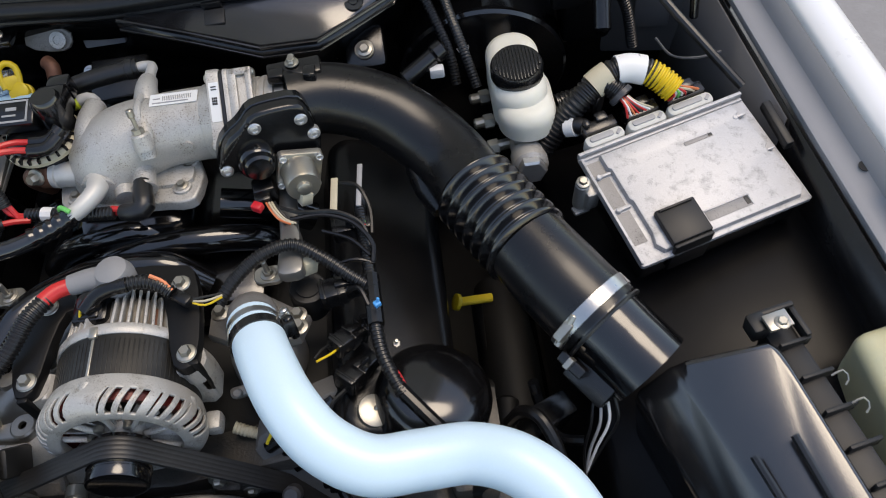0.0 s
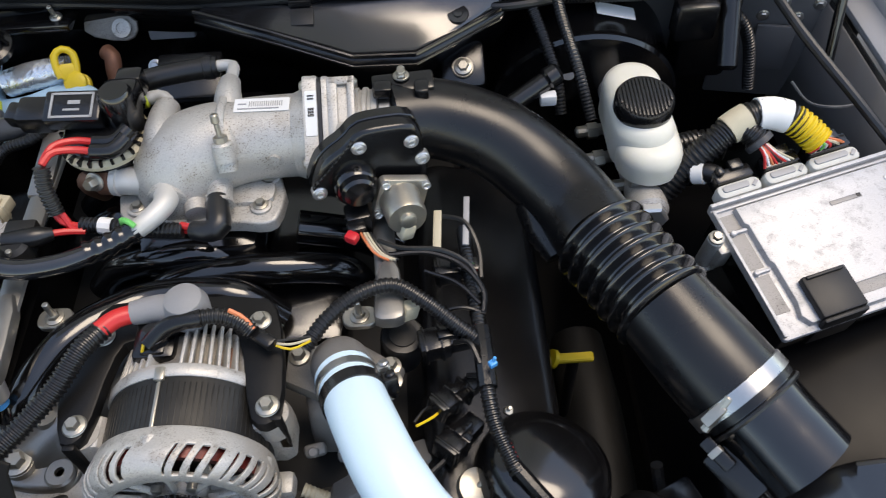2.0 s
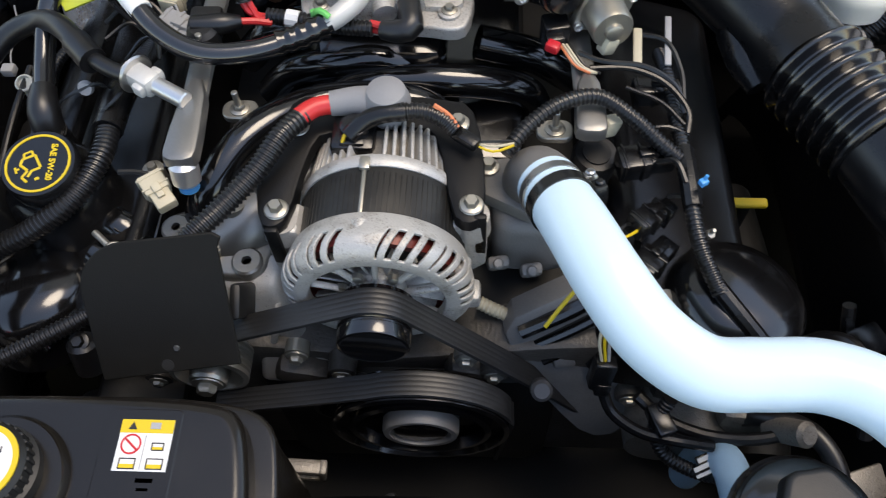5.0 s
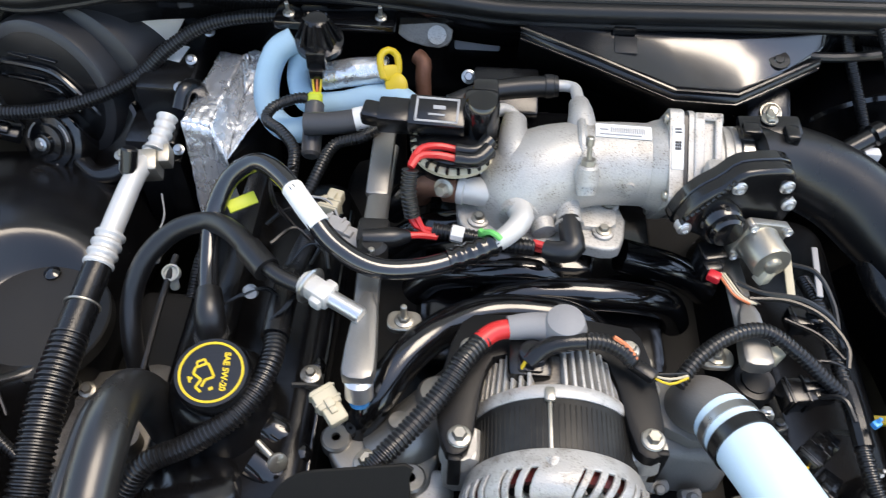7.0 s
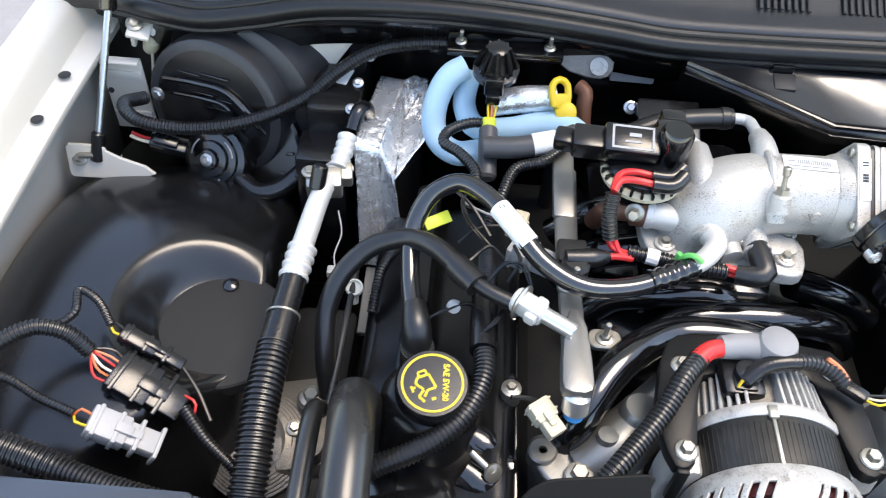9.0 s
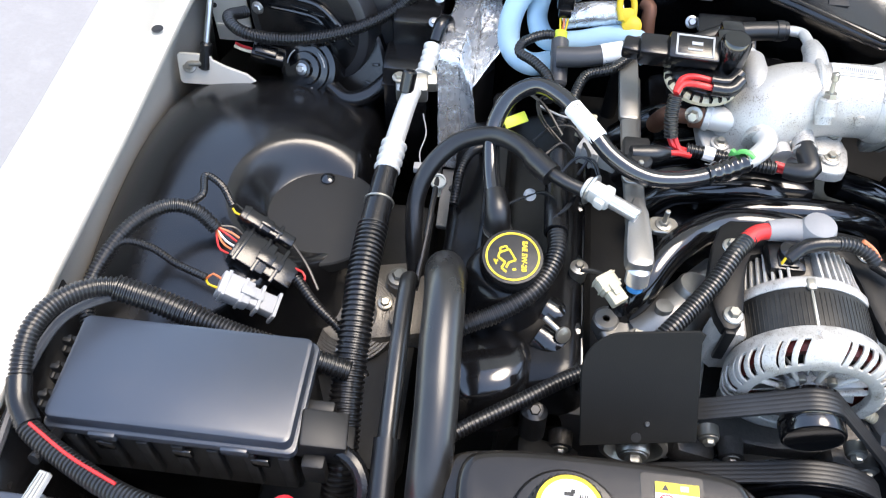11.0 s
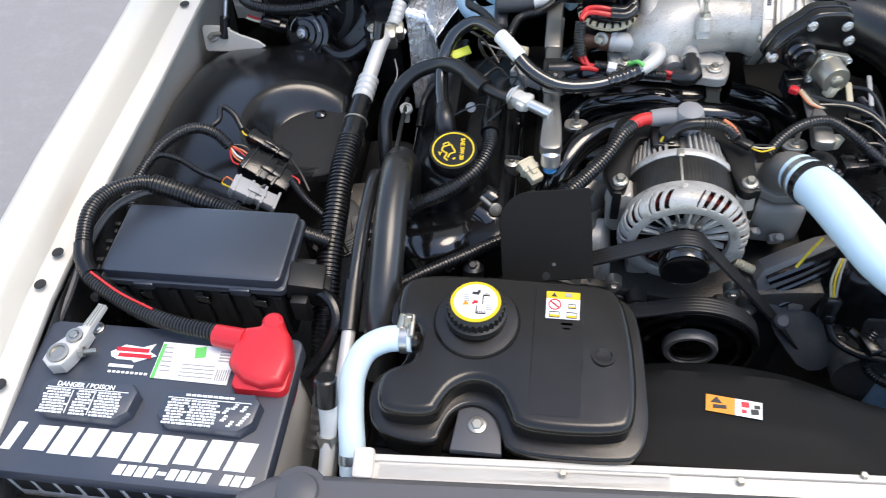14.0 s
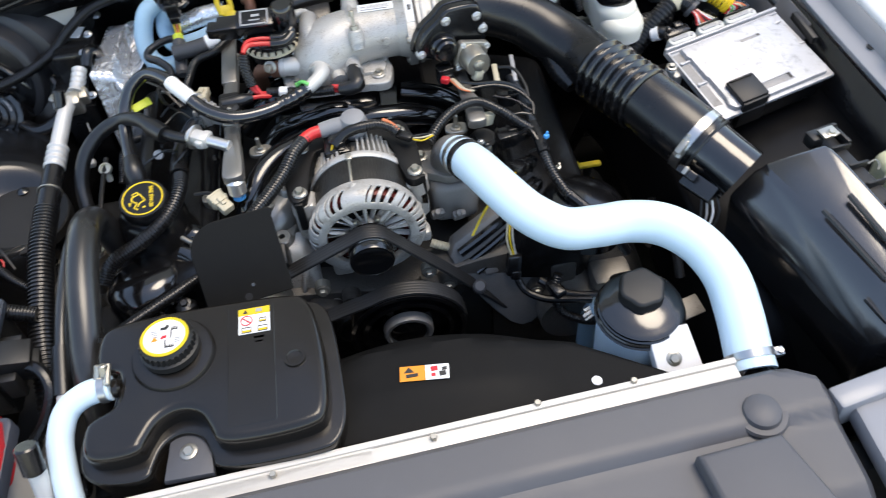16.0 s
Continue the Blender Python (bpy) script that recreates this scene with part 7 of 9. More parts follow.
part("flange", moulded(smooth([(-0.182, 0.402), (-0.172, 0.372), (-0.148, 0.352), (-0.108, 0.345), (-0.084, 0.350), (-0.078, 0.372), (-0.066, 0.42), (-0.10, 0.438), (-0.15, 0.418), (-0.176, 0.414)], 2), 0.770, 0.790, 0.005), RAIL, cc)
for tx, ty, hole in ((-0.169, 0.394, 0.004), (-0.099, 0.360, 0.0045)):
    part("tab", lathe([(0.014, -0.012), (0.014, 0.003), (0.012, 0.005), (hole, 0.005), (hole, 0.0)], 22, pose(tx, ty, 0.790)), RAIL, cc)
part("bolt", joined(lathe([(0.014, -0.004), (0.0135, 0.003), (0.010, 0.004)], 22, pose(-0.137, 0.370, 0.794)), hexbolt((-0.137, 0.370, 0.798), 0.0085, 0.009)), ZINC, cc)
# bosses and studs on the left cover
for pts in ([(-0.312, 0.342, 0.772), (-0.286, 0.316, 0.770), (-0.262, 0.292, 0.758)], [(-0.245, 0.412, 0.782), (-0.222, 0.401, 0.778), (-0.202, 0.393, 0.766)], [(-0.240, 0.372, 0.782), (-0.222, 0.362, 0.778), (-0.204, 0.352, 0.766)]):
    part("boss", sweep(pts, [0.017, 0.018, 0.014], 18), GLOSS, vl, "glossy moulded boss")
part("rib", box((0.006, 0.36, 0.02), (-0.192, 0.50, 0.77), 0.002, (0, -10, 0)), GLOSS, vl)
sb = thing("cover_stud", "zinc stud with round washer on the valve cover", "bolt", (-0.215, 0.36, 0.79))
part("stud", rod((-0.236, 0.380, 0.806), (-0.214, 0.362, 0.802), 0.0032, 10), ZINC, sb)
part("washer", lathe([(0.009, 0), (0.009, 0.003), (0.007, 0.004)], 22, along((-0.216, 0.364, 0.801), (-0.205, 0.350, 0.812))), ZINC, sb)
lone("rubber_stop", joined(lathe([(0.014, -0.03), (0.014, 0.0), (0.010, 0.004)], 20, pose(-0.238, 0.290, 0.768, -20, 0, 0)), hexbolt((-0.238, 0.288, 0.774), 0.006, 0.006, (0, -0.3, 0.95))), RUBBER, "rubber isolator with bolt at the cover front", "isolator")

for k, pts in enumerate(([(-0.245, 0.66, 0.862), (-0.262, 0.635, 0.872), (-0.255, 0.605, 0.868), (-0.232, 0.585, 0.858)], [(-0.262, 0.640, 0.858), (-0.235, 0.625, 0.862), (-0.205, 0.618, 0.858), (-0.190, 0.600, 0.852)], [(-0.290, 0.495, 0.840), (-0.270, 0.508, 0.846), (-0.250, 0.512, 0.850), (-0.236, 0.508, 0.850)], [(-0.232, 0.54, 0.850), (-0.214, 0.56, 0.862), (-0.198, 0.55, 0.868), (-0.19, 0.53, 0.866)], [(-0.236, 0.475, 0.853), (-0.222, 0.49, 0.860), (-0.214, 0.51, 0.862), (-0.222, 0.53, 0.858)])):
    hose("thin_wire", pts, 0.0013, TAPE, "thin twisted black wires over the valve cover", "wire", 6)
    hose("thin_wire", [(x + 0.002, y + 0.002 * (-1) ** i, z + 0.0015) for i, (x, y, z) in enumerate(pts)], 0.0013, (TAPE, GREYCON, TAPE, RUBBER, TAPE)[k], "thin twisted wires over the valve cover", "wire", 6)
lone("wire_clip", lathe([(0.006, -0.004), (0.0075, 0.0), (0.006, 0.004)], 16, pose(-0.262, 0.512, 0.846, 60, 20, 0)), GREYCON, "small grey wire clip on the valve cover", "clip")

# right bank
cl = thing("coil_loom", "corrugated loom arching over the thermostat housing", "cable", (0.2, 0.45, 0.86))
loom("conduit", [(0.125, 0.429, 0.862), (0.145, 0.452, 0.871), (0.173, 0.471, 0.878), (0.204, 0.479, 0.877), (0.232, 0.465, 0.868), (0.257, 0.448, 0.855), (0.282, 0.432, 0.842)], 0.0072, "", cl)
loom("conduit", [(0.272, 0.57, 0.835), (0.273, 0.530, 0.848), (0.276, 0.486, 0.846), (0.279, 0.441, 0.844), (0.280, 0.397, 0.842), (0.285, 0.358, 0.834), (0.300, 0.321, 0.820)], 0.0072, "", cl)
part("wrap", sweep([(0.279, 0.448, 0.845), (0.280, 0.42, 0.845), (0.281, 0.39, 0.842)], 0.0088, 10), TAPE, cl, "taped junction")
hose("taped_lead", [(0.297, 0.328, 0.822), (0.328, 0.293, 0.805), (0.350, 0.275, 0.785), (0.37, 0.265, 0.75)], 0.0075, TAPE, "taped lead towards the front of the engine", "cable", 10)
hose("red_wire", [(0.296, 0.348, 0.82), (0.302, 0.335, 0.81), (0.300, 0.318, 0.80)], 0.0015, REDWIRE, "thin red wire by the coil", "wire", 6)
connector("wire_connector", (0.247, 0.443, 0.835), (0.05, 0.024, 0.022), (0, 0, 10), SATIN, "black injector connector beside the coil loom", 2)
connector("wire_connector", (0.252, 0.396, 0.818), (0.055, 0.02, 0.018), (0, 20, 42), SATIN, "black coil connector with coloured wires", 3, (YELLOW, RUBBER))
connector("wire_connector", (0.262, 0.515, 0.845), (0.045, 0.02, 0.02), (0, 0, 5), SATIN, "black connector behind the loom", 2)
connector("wire_connector", (0.254, 0.365, 0.80), (0.05, 0.024, 0.02), (0, 15, 48), SATIN, "black connector beside the hose", 2)
for k, pts in enumerate(([(0.19, 0.535, 0.872), (0.21, 0.525, 0.872), (0.25, 0.52, 0.87), (0.275, 0.505, 0.862), (0.282, 0.48, 0.855)], [(0.25, 0.57, 0.86), (0.272, 0.56, 0.862), (0.284, 0.53, 0.855), (0.284, 0.50, 0.85)], [(0.255, 0.435, 0.845), (0.268, 0.428, 0.856), (0.276, 0.41, 0.85)], [(0.265, 0.41, 0.83), (0.28, 0.405, 0.842), (0.284, 0.42, 0.85)], [(0.24, 0.345, 0.80), (0.225, 0.33, 0.80), (0.222, 0.31, 0.79)])):
    hose("thin_wire", pts, 0.0024, RUBBER, "thin black wires on the valve cover", "wire", 6)
lone("wire_tag", box((0.008, 0.046, 0.003), (0.246, 0.552, 0.860), 0.001, (6, 0, -4)), BEIGE, "cream plastic strap beside the throttle motor", "strap")
lone("wire_tag", box((0.006, 0.056, 0.003), (0.2745, 0.562, 0.860), 0.001, (6, 0, -5)), GREYCON, "grey plastic strap beside the intake tube", "strap")
lone("blue_clip", joined(box((0.007, 0.006, 0.006), (0.286, 0.402, 0.862), 0.001, (0, 0, 30)), rod((0.286, 0.402, 0.862), (0.288, 0.404, 0.869), 0.0016)), BLUECLIP, "small blue clip on the loom", "clip")
coil = thing("ignition_coil", "round black rubber coil cap", "cap", (0.204, 0.463, 0.80))
part("cap", lathe([(0.020, -0.03), (0.021, 0.006), (0.019, 0.010), (0.001, 0.011)], 28, pose(0.207, 0.460, 0.815, 4, 6, 0)), RUBBER, coil)
part("disc", lathe([(0.013, 0.0108), (0.013, 0.0122)], 24, pose(0.207, 0.460, 0.815, 4, 6, 0)), MATT, coil)

dp = thing("engine_dipstick", "yellow engine oil dipstick handle", "dipstick", (0.382, 0.50, 0.66))
part("handle", joined(slab(rounded(-0.024, -0.0055, 0.020, 0.0055, 0.003), 0, 0.005, 0.0015, 1, pose(0.386, 0.5, 0.688)), lathe([(0.0105, -0.002), (0.0105, 0.003), (0.008, 0.004)], 18, pose(0.362, 0.50, 0.690, 0, -60, 0))), YELLOW, dp)
part("tube", rod((0.385, 0.506, 0.50), (0.385, 0.503, 0.688), 0.007), MATT, dp)

for k, (pts, r) in enumerate((([(0.200, 0.520, 0.868), (0.236, 0.520, 0.868), (0.266, 0.507, 0.864), (0.285, 0.480, 0.856), (0.283, 0.462, 0.850)], 0.0028), ([(0.232, 0.505, 0.86), (0.262, 0.490, 0.858), (0.281, 0.470, 0.852)], 0.0022), ([(0.247, 0.465, 0.852), (0.266, 0.466, 0.854), (0.284, 0.462, 0.848)], 0.0022))):
    hose("thin_wire", pts, r, TAPE, "glossy taped injector wires", "wire", 8)
for x, y, z in ((0.261, 0.448, 0.848), (0.271, 0.517, 0.852)):
    wt = thing("wire_end", "coloured wires at a connector", "wires", (x, y, z - 0.01))
    for k, mat in enumerate((REDWIRE, BLUECLIP, GREEN, WHITE)):
        part("wire", sweep([(x - 0.004, y - 0.004 + 0.0028 * k, z - 0.002), (x + 0.002, y - 0.004 + 0.0026 * k, z + 0.002 - 0.001 * (k % 2)), (x + 0.010, y - 0.008 + 0.002 * k, z - 0.002)], 0.0011, 5), mat, wt)
vs = thing("cover_stud", "small zinc stud on the valve cover", "bolt", (0.30, 0.375, 0.80))
part("stud", joined(hexbolt((0.297, 0.378, 0.820), 0.0045, 0.006, (0.2, -0.4, 0.9), False), rod((0.297, 0.378, 0.822), (0.299, 0.375, 0.832), 0.002)), ZINC, vs)

# thermostat housing and upper radiator hose
ho = thing("thermostat_housing", "cast aluminium thermostat housing", "housing", (0.155, 0.42, 0.80))
part("dome", sweep([(0.150, 0.438, 0.790), (0.150, 0.432, 0.822), (0.155, 0.420, 0.842), (0.163, 0.402, 0.855)], [0.0245, 0.0255, 0.0265, 0.0255], 32), NECK, ho, "sand-cast hose neck")
part("flange", joined(slab([(-0.05, -0.02), (0.0, -0.034), (0.05, -0.018), (0.055, 0.01), (0.0, 0.034), (-0.055, 0.012)], -0.008, 0.006, 0.004, 2, pose(0.152, 0.432, 0.812, 0, 0, -12))), NECK, ho)
part("body", hull([(0.112, 0.440, 0.805), (0.195, 0.432, 0.805), (0.188, 0.392, 0.800), (0.120, 0.394, 0.800), (0.118, 0.382, 0.745), (0.180, 0.378, 0.745), (0.190, 0.44, 0.72), (0.115, 0.44, 0.72)], 0.008, 3), NECK, ho, "cast housing body")
for tx, ty, tz in ((0.122, 0.376, 0.770), (0.152, 0.372, 0.765)):
    part("tab", joined(box((0.020, 0.012, 0.016), (tx, ty, tz), 0.004, (20, 0, 10)), rod((tx, ty - 0.004, tz + 0.004), (tx, ty - 0.008, tz + 0.014), 0.005, 12)), NECK, ho, "cast lug")
for bx, by in ((0.112, 0.447), (0.197, 0.415), (0.196, 0.43)):
    part("bolt", hexbolt((bx, by, 0.819), 0.0065, 0.009), ZINC, ho)
rh = thing("radiator_hose", "pale blue silicone upper radiator hose", "hose", (0.3, 0.25, 0.75))
part("hose", sweep([(0.160, 0.402, 0.857), (0.168, 0.380, 0.866), (0.180, 0.347, 0.877), (0.202, 0.298, 0.880), (0.230, 0.261, 0.869), (0.269, 0.241, 0.853), (0.313, 0.244, 0.842), (0.358, 0.245, 0.839), (0.396, 0.230, 0.840), (0.430, 0.199, 0.833), (0.450, 0.150, 0.822), (0.453, 0.103, 0.804), (0.450, 0.056, 0.785), (0.449, 0.035, 0.778)], [0.0262, 0.0268, 0.0272, 0.0275, 0.0278, 0.0282, 0.0285], 32), BLUE, rh)
band((0.164, 0.391, 0.861), (0.010, -0.03, 0.012), 0.0266, 0.009, STEEL, rh)
band((0.1695, 0.3765, 0.867), (0.012, -0.033, 0.011), 0.0272, 0.012, SATIN, rh)
band((0.450, 0.052, 0.784), (0, -0.03, -0.011), 0.0289, 0.010, STEEL, rh)
lone("hose_plug", sweep([(0.106, 0.353, 0.736), (0.120, 0.348, 0.732), (0.138, 0.343, 0.727)], 0.0068, 14, rib=0.0042), BEIGE, "cream tipped sensor plug behind the hose", "plug")
fbk = thing("front_bracket", "dusty dark grey cast bracket plate under the hose", "bracket", (0.23, 0.31, 0.69))
gb = pose(0.205, 0.318, 0.690, 66, 0, 6)
part("body", slab(smooth([(-0.078, 0.058), (-0.030, 0.082), (0.012, 0.100), (0.048, 0.098), (0.062, 0.060), (0.070, 0.010), (0.072, -0.050), (0.040, -0.098), (0.006, -0.100), (-0.030, -0.052), (-0.066, 0.010)], 1), -0.02, 0.008, 0.004, 2, gb), DUSTY, fbk)
part("side_panel", slab(smooth([(0.064, 0.080), (0.105, 0.066), (0.112, 0.010), (0.094, -0.035), (0.074, -0.030)], 1), -0.02, 0.003, 0.004, 2, gb), CAST_DARK, fbk, "paler grey cast panel")
for k, w in ((0, 0.0075), (1, 0.006), (2, 0.0045)):
    part("rib", sweep([tuple(gb @ Vector((-0.060 + 0.010 * k, 0.048 - 0.019 * k, 0.008))), tuple(gb @ Vector((-0.022 + 0.012 * k, 0.068 - 0.017 * k, 0.011))), tuple(gb @ Vector((0.022 + 0.008 * k, 0.090 - 0.017 * k, 0.008)))], w, 10), GLOSS, fbk, "glossy black moulded ridge")
part("ledge", box((0.020, 0.012, 0.006), tuple(gb @ Vector((-0.020, 0.010, 0.010))), 0.002, (66, 0, 6)), DUSTY, fbk)
pw = thing("pump_wiring", "pale wires and black connector in front of the cast bracket", "cable", (0.21, 0.28, 0.74))
for k in range(3):
    part("wire", sweep([(0.212 + 0.003 * k, 0.312, 0.806), (0.207 + 0.004 * k, 0.298, 0.780 + 0.002 * k), (0.211 + 0.003 * k, 0.288, 0.758)], 0.0014, 6), (BEIGE, YELLOW, GREYCON)[k], pw)
part("plug", joined(box((0.020, 0.016, 0.032), (0.213, 0.284, 0.742), 0.003, (-20, 10, 0)), box((0.014, 0.022, 0.014), (0.214, 0.281, 0.727), 0.002, (-20, 10, 0))), SATIN, pw, "black connector")
part("lead", sweep([(0.215, 0.279, 0.722), (0.225, 0.262, 0.706), (0.250, 0.246, 0.700), (0.280, 0.240, 0.698), (0.315, 0.238, 0.690)], 0.0055, 10), TAPE, pw)
part("knob", lathe([(0.010, 0), (0.010, 0.016), (0.007, 0.019)], 18, pose(0.163, 0.285, 0.700, 30, 0, 0)), RUBBER_GREY, fbk, "grey rubber end")
hose("yellow_wire", [(0.160, 0.300, 0.798), (0.173, 0.312, 0.814), (0.188, 0.326, 0.826)], 0.0018, YELLOW, "thin yellow wire on the timing cover", "wire", 6)
hose("crank_sensor_loom", [(0.275, 0.27, 0.72), (0.265, 0.255, 0.695), (0.275, 0.235, 0.675), (0.31, 0.22, 0.665), (0.36, 0.215, 0.67)], 0.007, LOOM, "corrugated loom low on the timing cover", "cable", 10, rib=0.004)
lone("sensor_plug", box((0.018, 0.03, 0.016), (0.268, 0.255, 0.705), 0.003, (0, 0, 20)), SATIN, "small black sensor plug", "plug")
lone("sensor_plug", box((0.03, 0.02, 0.003), (0.318, 0.228, 0.676), 0.001, (20, 0, 25)), SATIN, "flat black plug end", "plug")
lone("tie_label", bars([(0, 0, 0.035, 0.004), (0.004, 0.006, 0.03, 0.004), (-0.004, -0.006, 0.028, 0.003)], pose(0.315, 0.226, 0.6795, 20, 0, 25)), WHITE, "white printed marks on a black plug", "label")

# ---- behind the manifold ----
mod = thing("vacuum_module", "black solenoid module with red wires and pale ring", "solenoid", (-0.07, 0.69, 0.86))
part("disc", lathe([(0.036, -0.03), (0.038, -0.012), (0.038, 0.004), (0.034, 0.008), (0.02, 0.012)], 40, pose(-0.078, 0.662, 0.912, 0, 0, 0)), SATIN, mod)
part("ring", lathe([(0.036, -0.006), (0.043, -0.006), (0.044, -0.001), (0.040, 0.003), (0.036, 0.003)], 44, pose(-0.078, 0.662, 0.908, 0, 0, 0), True), BEIGE, mod, "dirty pale metal ring")
for k in range(16):
    a = math.pi * (0.9 + 1.2 * k / 15)
    part("notch", box((0.007, 0.003, 0.006), (-0.078 + 0.041 * math.cos(a), 0.662 + 0.041 * math.sin(a), 0.9105), 0.0005, (0, 0, math.degrees(a))), SATIN, mod)
part("cap_block", joined(box((0.036, 0.04, 0.036), (-0.054, 0.678, 0.935), 0.008), lathe([(0.017, 0), (0.017, 0.04), (0.014, 0.045)], 20, pose(-0.053, 0.668, 0.915)), box((0.026, 0.02, 0.026), (-0.05, 0.708, 0.935), 0.004)), GLOSS, mod, "black electrical head")
part("plug", joined(box((0.056, 0.034, 0.020), (-0.096, 0.668, 0.938), 0.003, (18, 0, -3)), box((0.036, 0.030, 0.024), (-0.137, 0.674, 0.930), 0.004, (10, 0, -3)), box((0.024, 0.022, 0.018), (-0.160, 0.682, 0.924), 0.004, (10, 0, -12))), SATIN, mod, "flat black plug")
pm2 = pose(-0.096, 0.668, 0.938, 18, 0, -3)
part("plug_label", bars([(0, 0.0125, 0.042, 0.0022), (0, -0.0125, 0.042, 0.0022), (0.020, 0, 0.0022, 0.027), (-0.020, 0, 0.0022, 0.027), (0.002, 0.003, 0.012, 0.004), (0.0, -0.005, 0.016, 0.002)], pm2 @ pose(0, 0, 0.0103)), GREYCON, mod, "pale printed frame on the plug")
for k in range(2):
    part("terminal", sweep([(-0.044, 0.646 - 0.012 * k, 0.930), (-0.056, 0.634 - 0.012 * k, 0.926), (-0.076, 0.634 - 0.012 * k, 0.926)], 0.0080, 12), SATIN, mod, "black terminal elbow")
    part("red_wire", sweep([(-0.072, 0.634 - 0.012 * k, 0.926), (-0.094, 0.634 - 0.012 * k, 0.930), (-0.110, 0.624 - 0.009 * k, 0.934), (-0.117, 0.606 - 0.003 * k, 0.931)], 0.0036, 8), REDWIRE, mod, "red wire")
rw = thing("red_wire_loom", "corrugated loom with red wire ends", "cable", (-0.1, 0.56, 0.87))
loom("conduit", [(-0.117, 0.601, 0.930), (-0.118, 0.590, 0.912), (-0.114, 0.579, 0.890)], 0.0080, "", rw)
for k in range(2):
    part("red_wire", sweep([(-0.116 + 0.005 * k, 0.580, 0.891), (-0.111 + 0.005 * k, 0.575, 0.882), (-0.101, 0.573 - 0.004 * k, 0.878), (-0.089, 0.573 - 0.004 * k, 0.876)], 0.0034, 8), REDWIRE, rw, "red wire")
part("red_wire", sweep([(-0.118, 0.560, 0.883), (-0.105, 0.564, 0.880), (-0.090, 0.567, 0.875)], 0.0034, 8), REDWIRE, rw, "red wire")
loom("conduit", [(-0.094, 0.574, 0.877), (-0.069, 0.571, 0.876), (-0.030, 0.566, 0.8725), (0.004, 0.563, 0.872)], 0.0078, "", rw)
part("tag", sweep([(-0.076, 0.572, 0.8766), (-0.064, 0.570, 0.8756)], 0.0083, 10), WHITE, rw, "white printed band")
for k in range(2):
    part("red_wire", sweep([(0.002, 0.566, 0.869 + 0.007 * k), (0.010, 0.5635, 0.869 + 0.007 * k), (0.018, 0.561, 0.870 + 0.006 * k)], 0.0035, 8), REDWIRE, rw, "red wire")
part("boot", sweep([(0.013, 0.562, 0.872), (0.030, 0.557, 0.875), (0.039, 0.560, 0.877), (0.038, 0.574, 0.880), (0.036, 0.592, 0.882)], [0.0088, 0.0105, 0.0122, 0.0112, 0.0105], 16), RUBBER, rw, "black rubber elbow boot")
part("stub", sweep([(-0.158, 0.551, 0.887), (-0.142, 0.553, 0.886), (-0.128, 0.556, 0.885), (-0.116, 0.561, 0.882)], [0.0085, 0.0095, 0.010, 0.006], 12), RUBBER, rw, "black rubber end boot")
lone("hidden_bar", box((0.024, 0.13, 0.010), (-0.154, 0.69, 0.868), 0.004, (4, 0, 0)), RAIL, "upper end of the grey fuel rail cover", "cover")

# heater hoses and valve
hv = thing("heater_valve", "black heater control valve with cone top", "valve", (-0.235, 0.84, 0.86))
part("cone", joined(lathe([(0.027, 0), (0.027, 0.007), (0.021, 0.010), (0.012, 0.038), (0.008, 0.040)], 30, pose(-0.235, 0.81, 0.908, 12, 0, 0))), SATIN, hv)
for k in range(8):
    a = 2 * math.pi * k / 8
    part("rib", sweep([(-0.235 + 0.024 * math.cos(a), 0.808 + 0.024 * math.sin(a), 0.917), (-0.235 + 0.0125 * math.cos(a), 0.803 + 0.0125 * math.sin(a), 0.945)], 0.0025, 6), SATIN, hv)
part("plate", box((0.14, 0.05, 0.012), (-0.225, 0.868, 0.905), 0.004), PAINT_BLACK, hv)
for sx in (-0.278, -0.172):
    part("stud", joined(hexbolt((sx, 0.858, 0.912), 0.0045, 0.005, (0, -0.3, 1)), rod((sx, 0.857, 0.915), (sx, 0.853, 0.93), 0.0025)), ZINC, hv)
part("plug", joined(box((0.022, 0.02, 0.024), (-0.236, 0.79, 0.905), 0.003), box((0.016, 0.016, 0.012), (-0.236, 0.782, 0.892), 0.002)), SATIN, hv)
for k in range(3):
    part("wire", sweep([(-0.241 + 0.005 * k, 0.780, 0.888), (-0.240 + 0.004 * k, 0.772, 0.877), (-0.238 + 0.002 * k, 0.766, 0.868)], 0.0014, 6), (YELLOW, ORANGEWIRE, YELLOW)[k], hv)
part("lime_tape", rod((-0.238, 0.770, 0.872), (-0.238, 0.758, 0.860), 0.0085), LIME, hv, "lime tape band")
h1 = thing("heater_hose", "pale blue heater hose bent at the firewall", "hose", (-0.29, 0.8, 0.8), "heater hoses")
part("hose", sweep([(-0.270, 0.835, 0.892), (-0.288, 0.826, 0.884), (-0.302, 0.812, 0.856), (-0.303, 0.795, 0.830), (-0.293, 0.780, 0.818), (-0.272, 0.766, 0.816), (-0.245, 0.768, 0.82)], 0.0150, 20), BLUE_SOFT, h1)
h2 = thing("heater_hose", "pale blue heater hose running behind the engine", "hose", (-0.2, 0.78, 0.82), "heater hoses")
part("hose", sweep([(-0.262, 0.850, 0.876), (-0.267, 0.838, 0.862), (-0.268, 0.820, 0.846), (-0.254, 0.795, 0.836), (-0.215, 0.788, 0.840), (-0.175, 0.789, 0.850), (-0.145, 0.780, 0.857), (-0.122, 0.762, 0.85)], [0.0138, 0.0138, 0.0140, 0.0150, 0.0165, 0.0170, 0.0165], 22), BLUE_SOFT, h2)
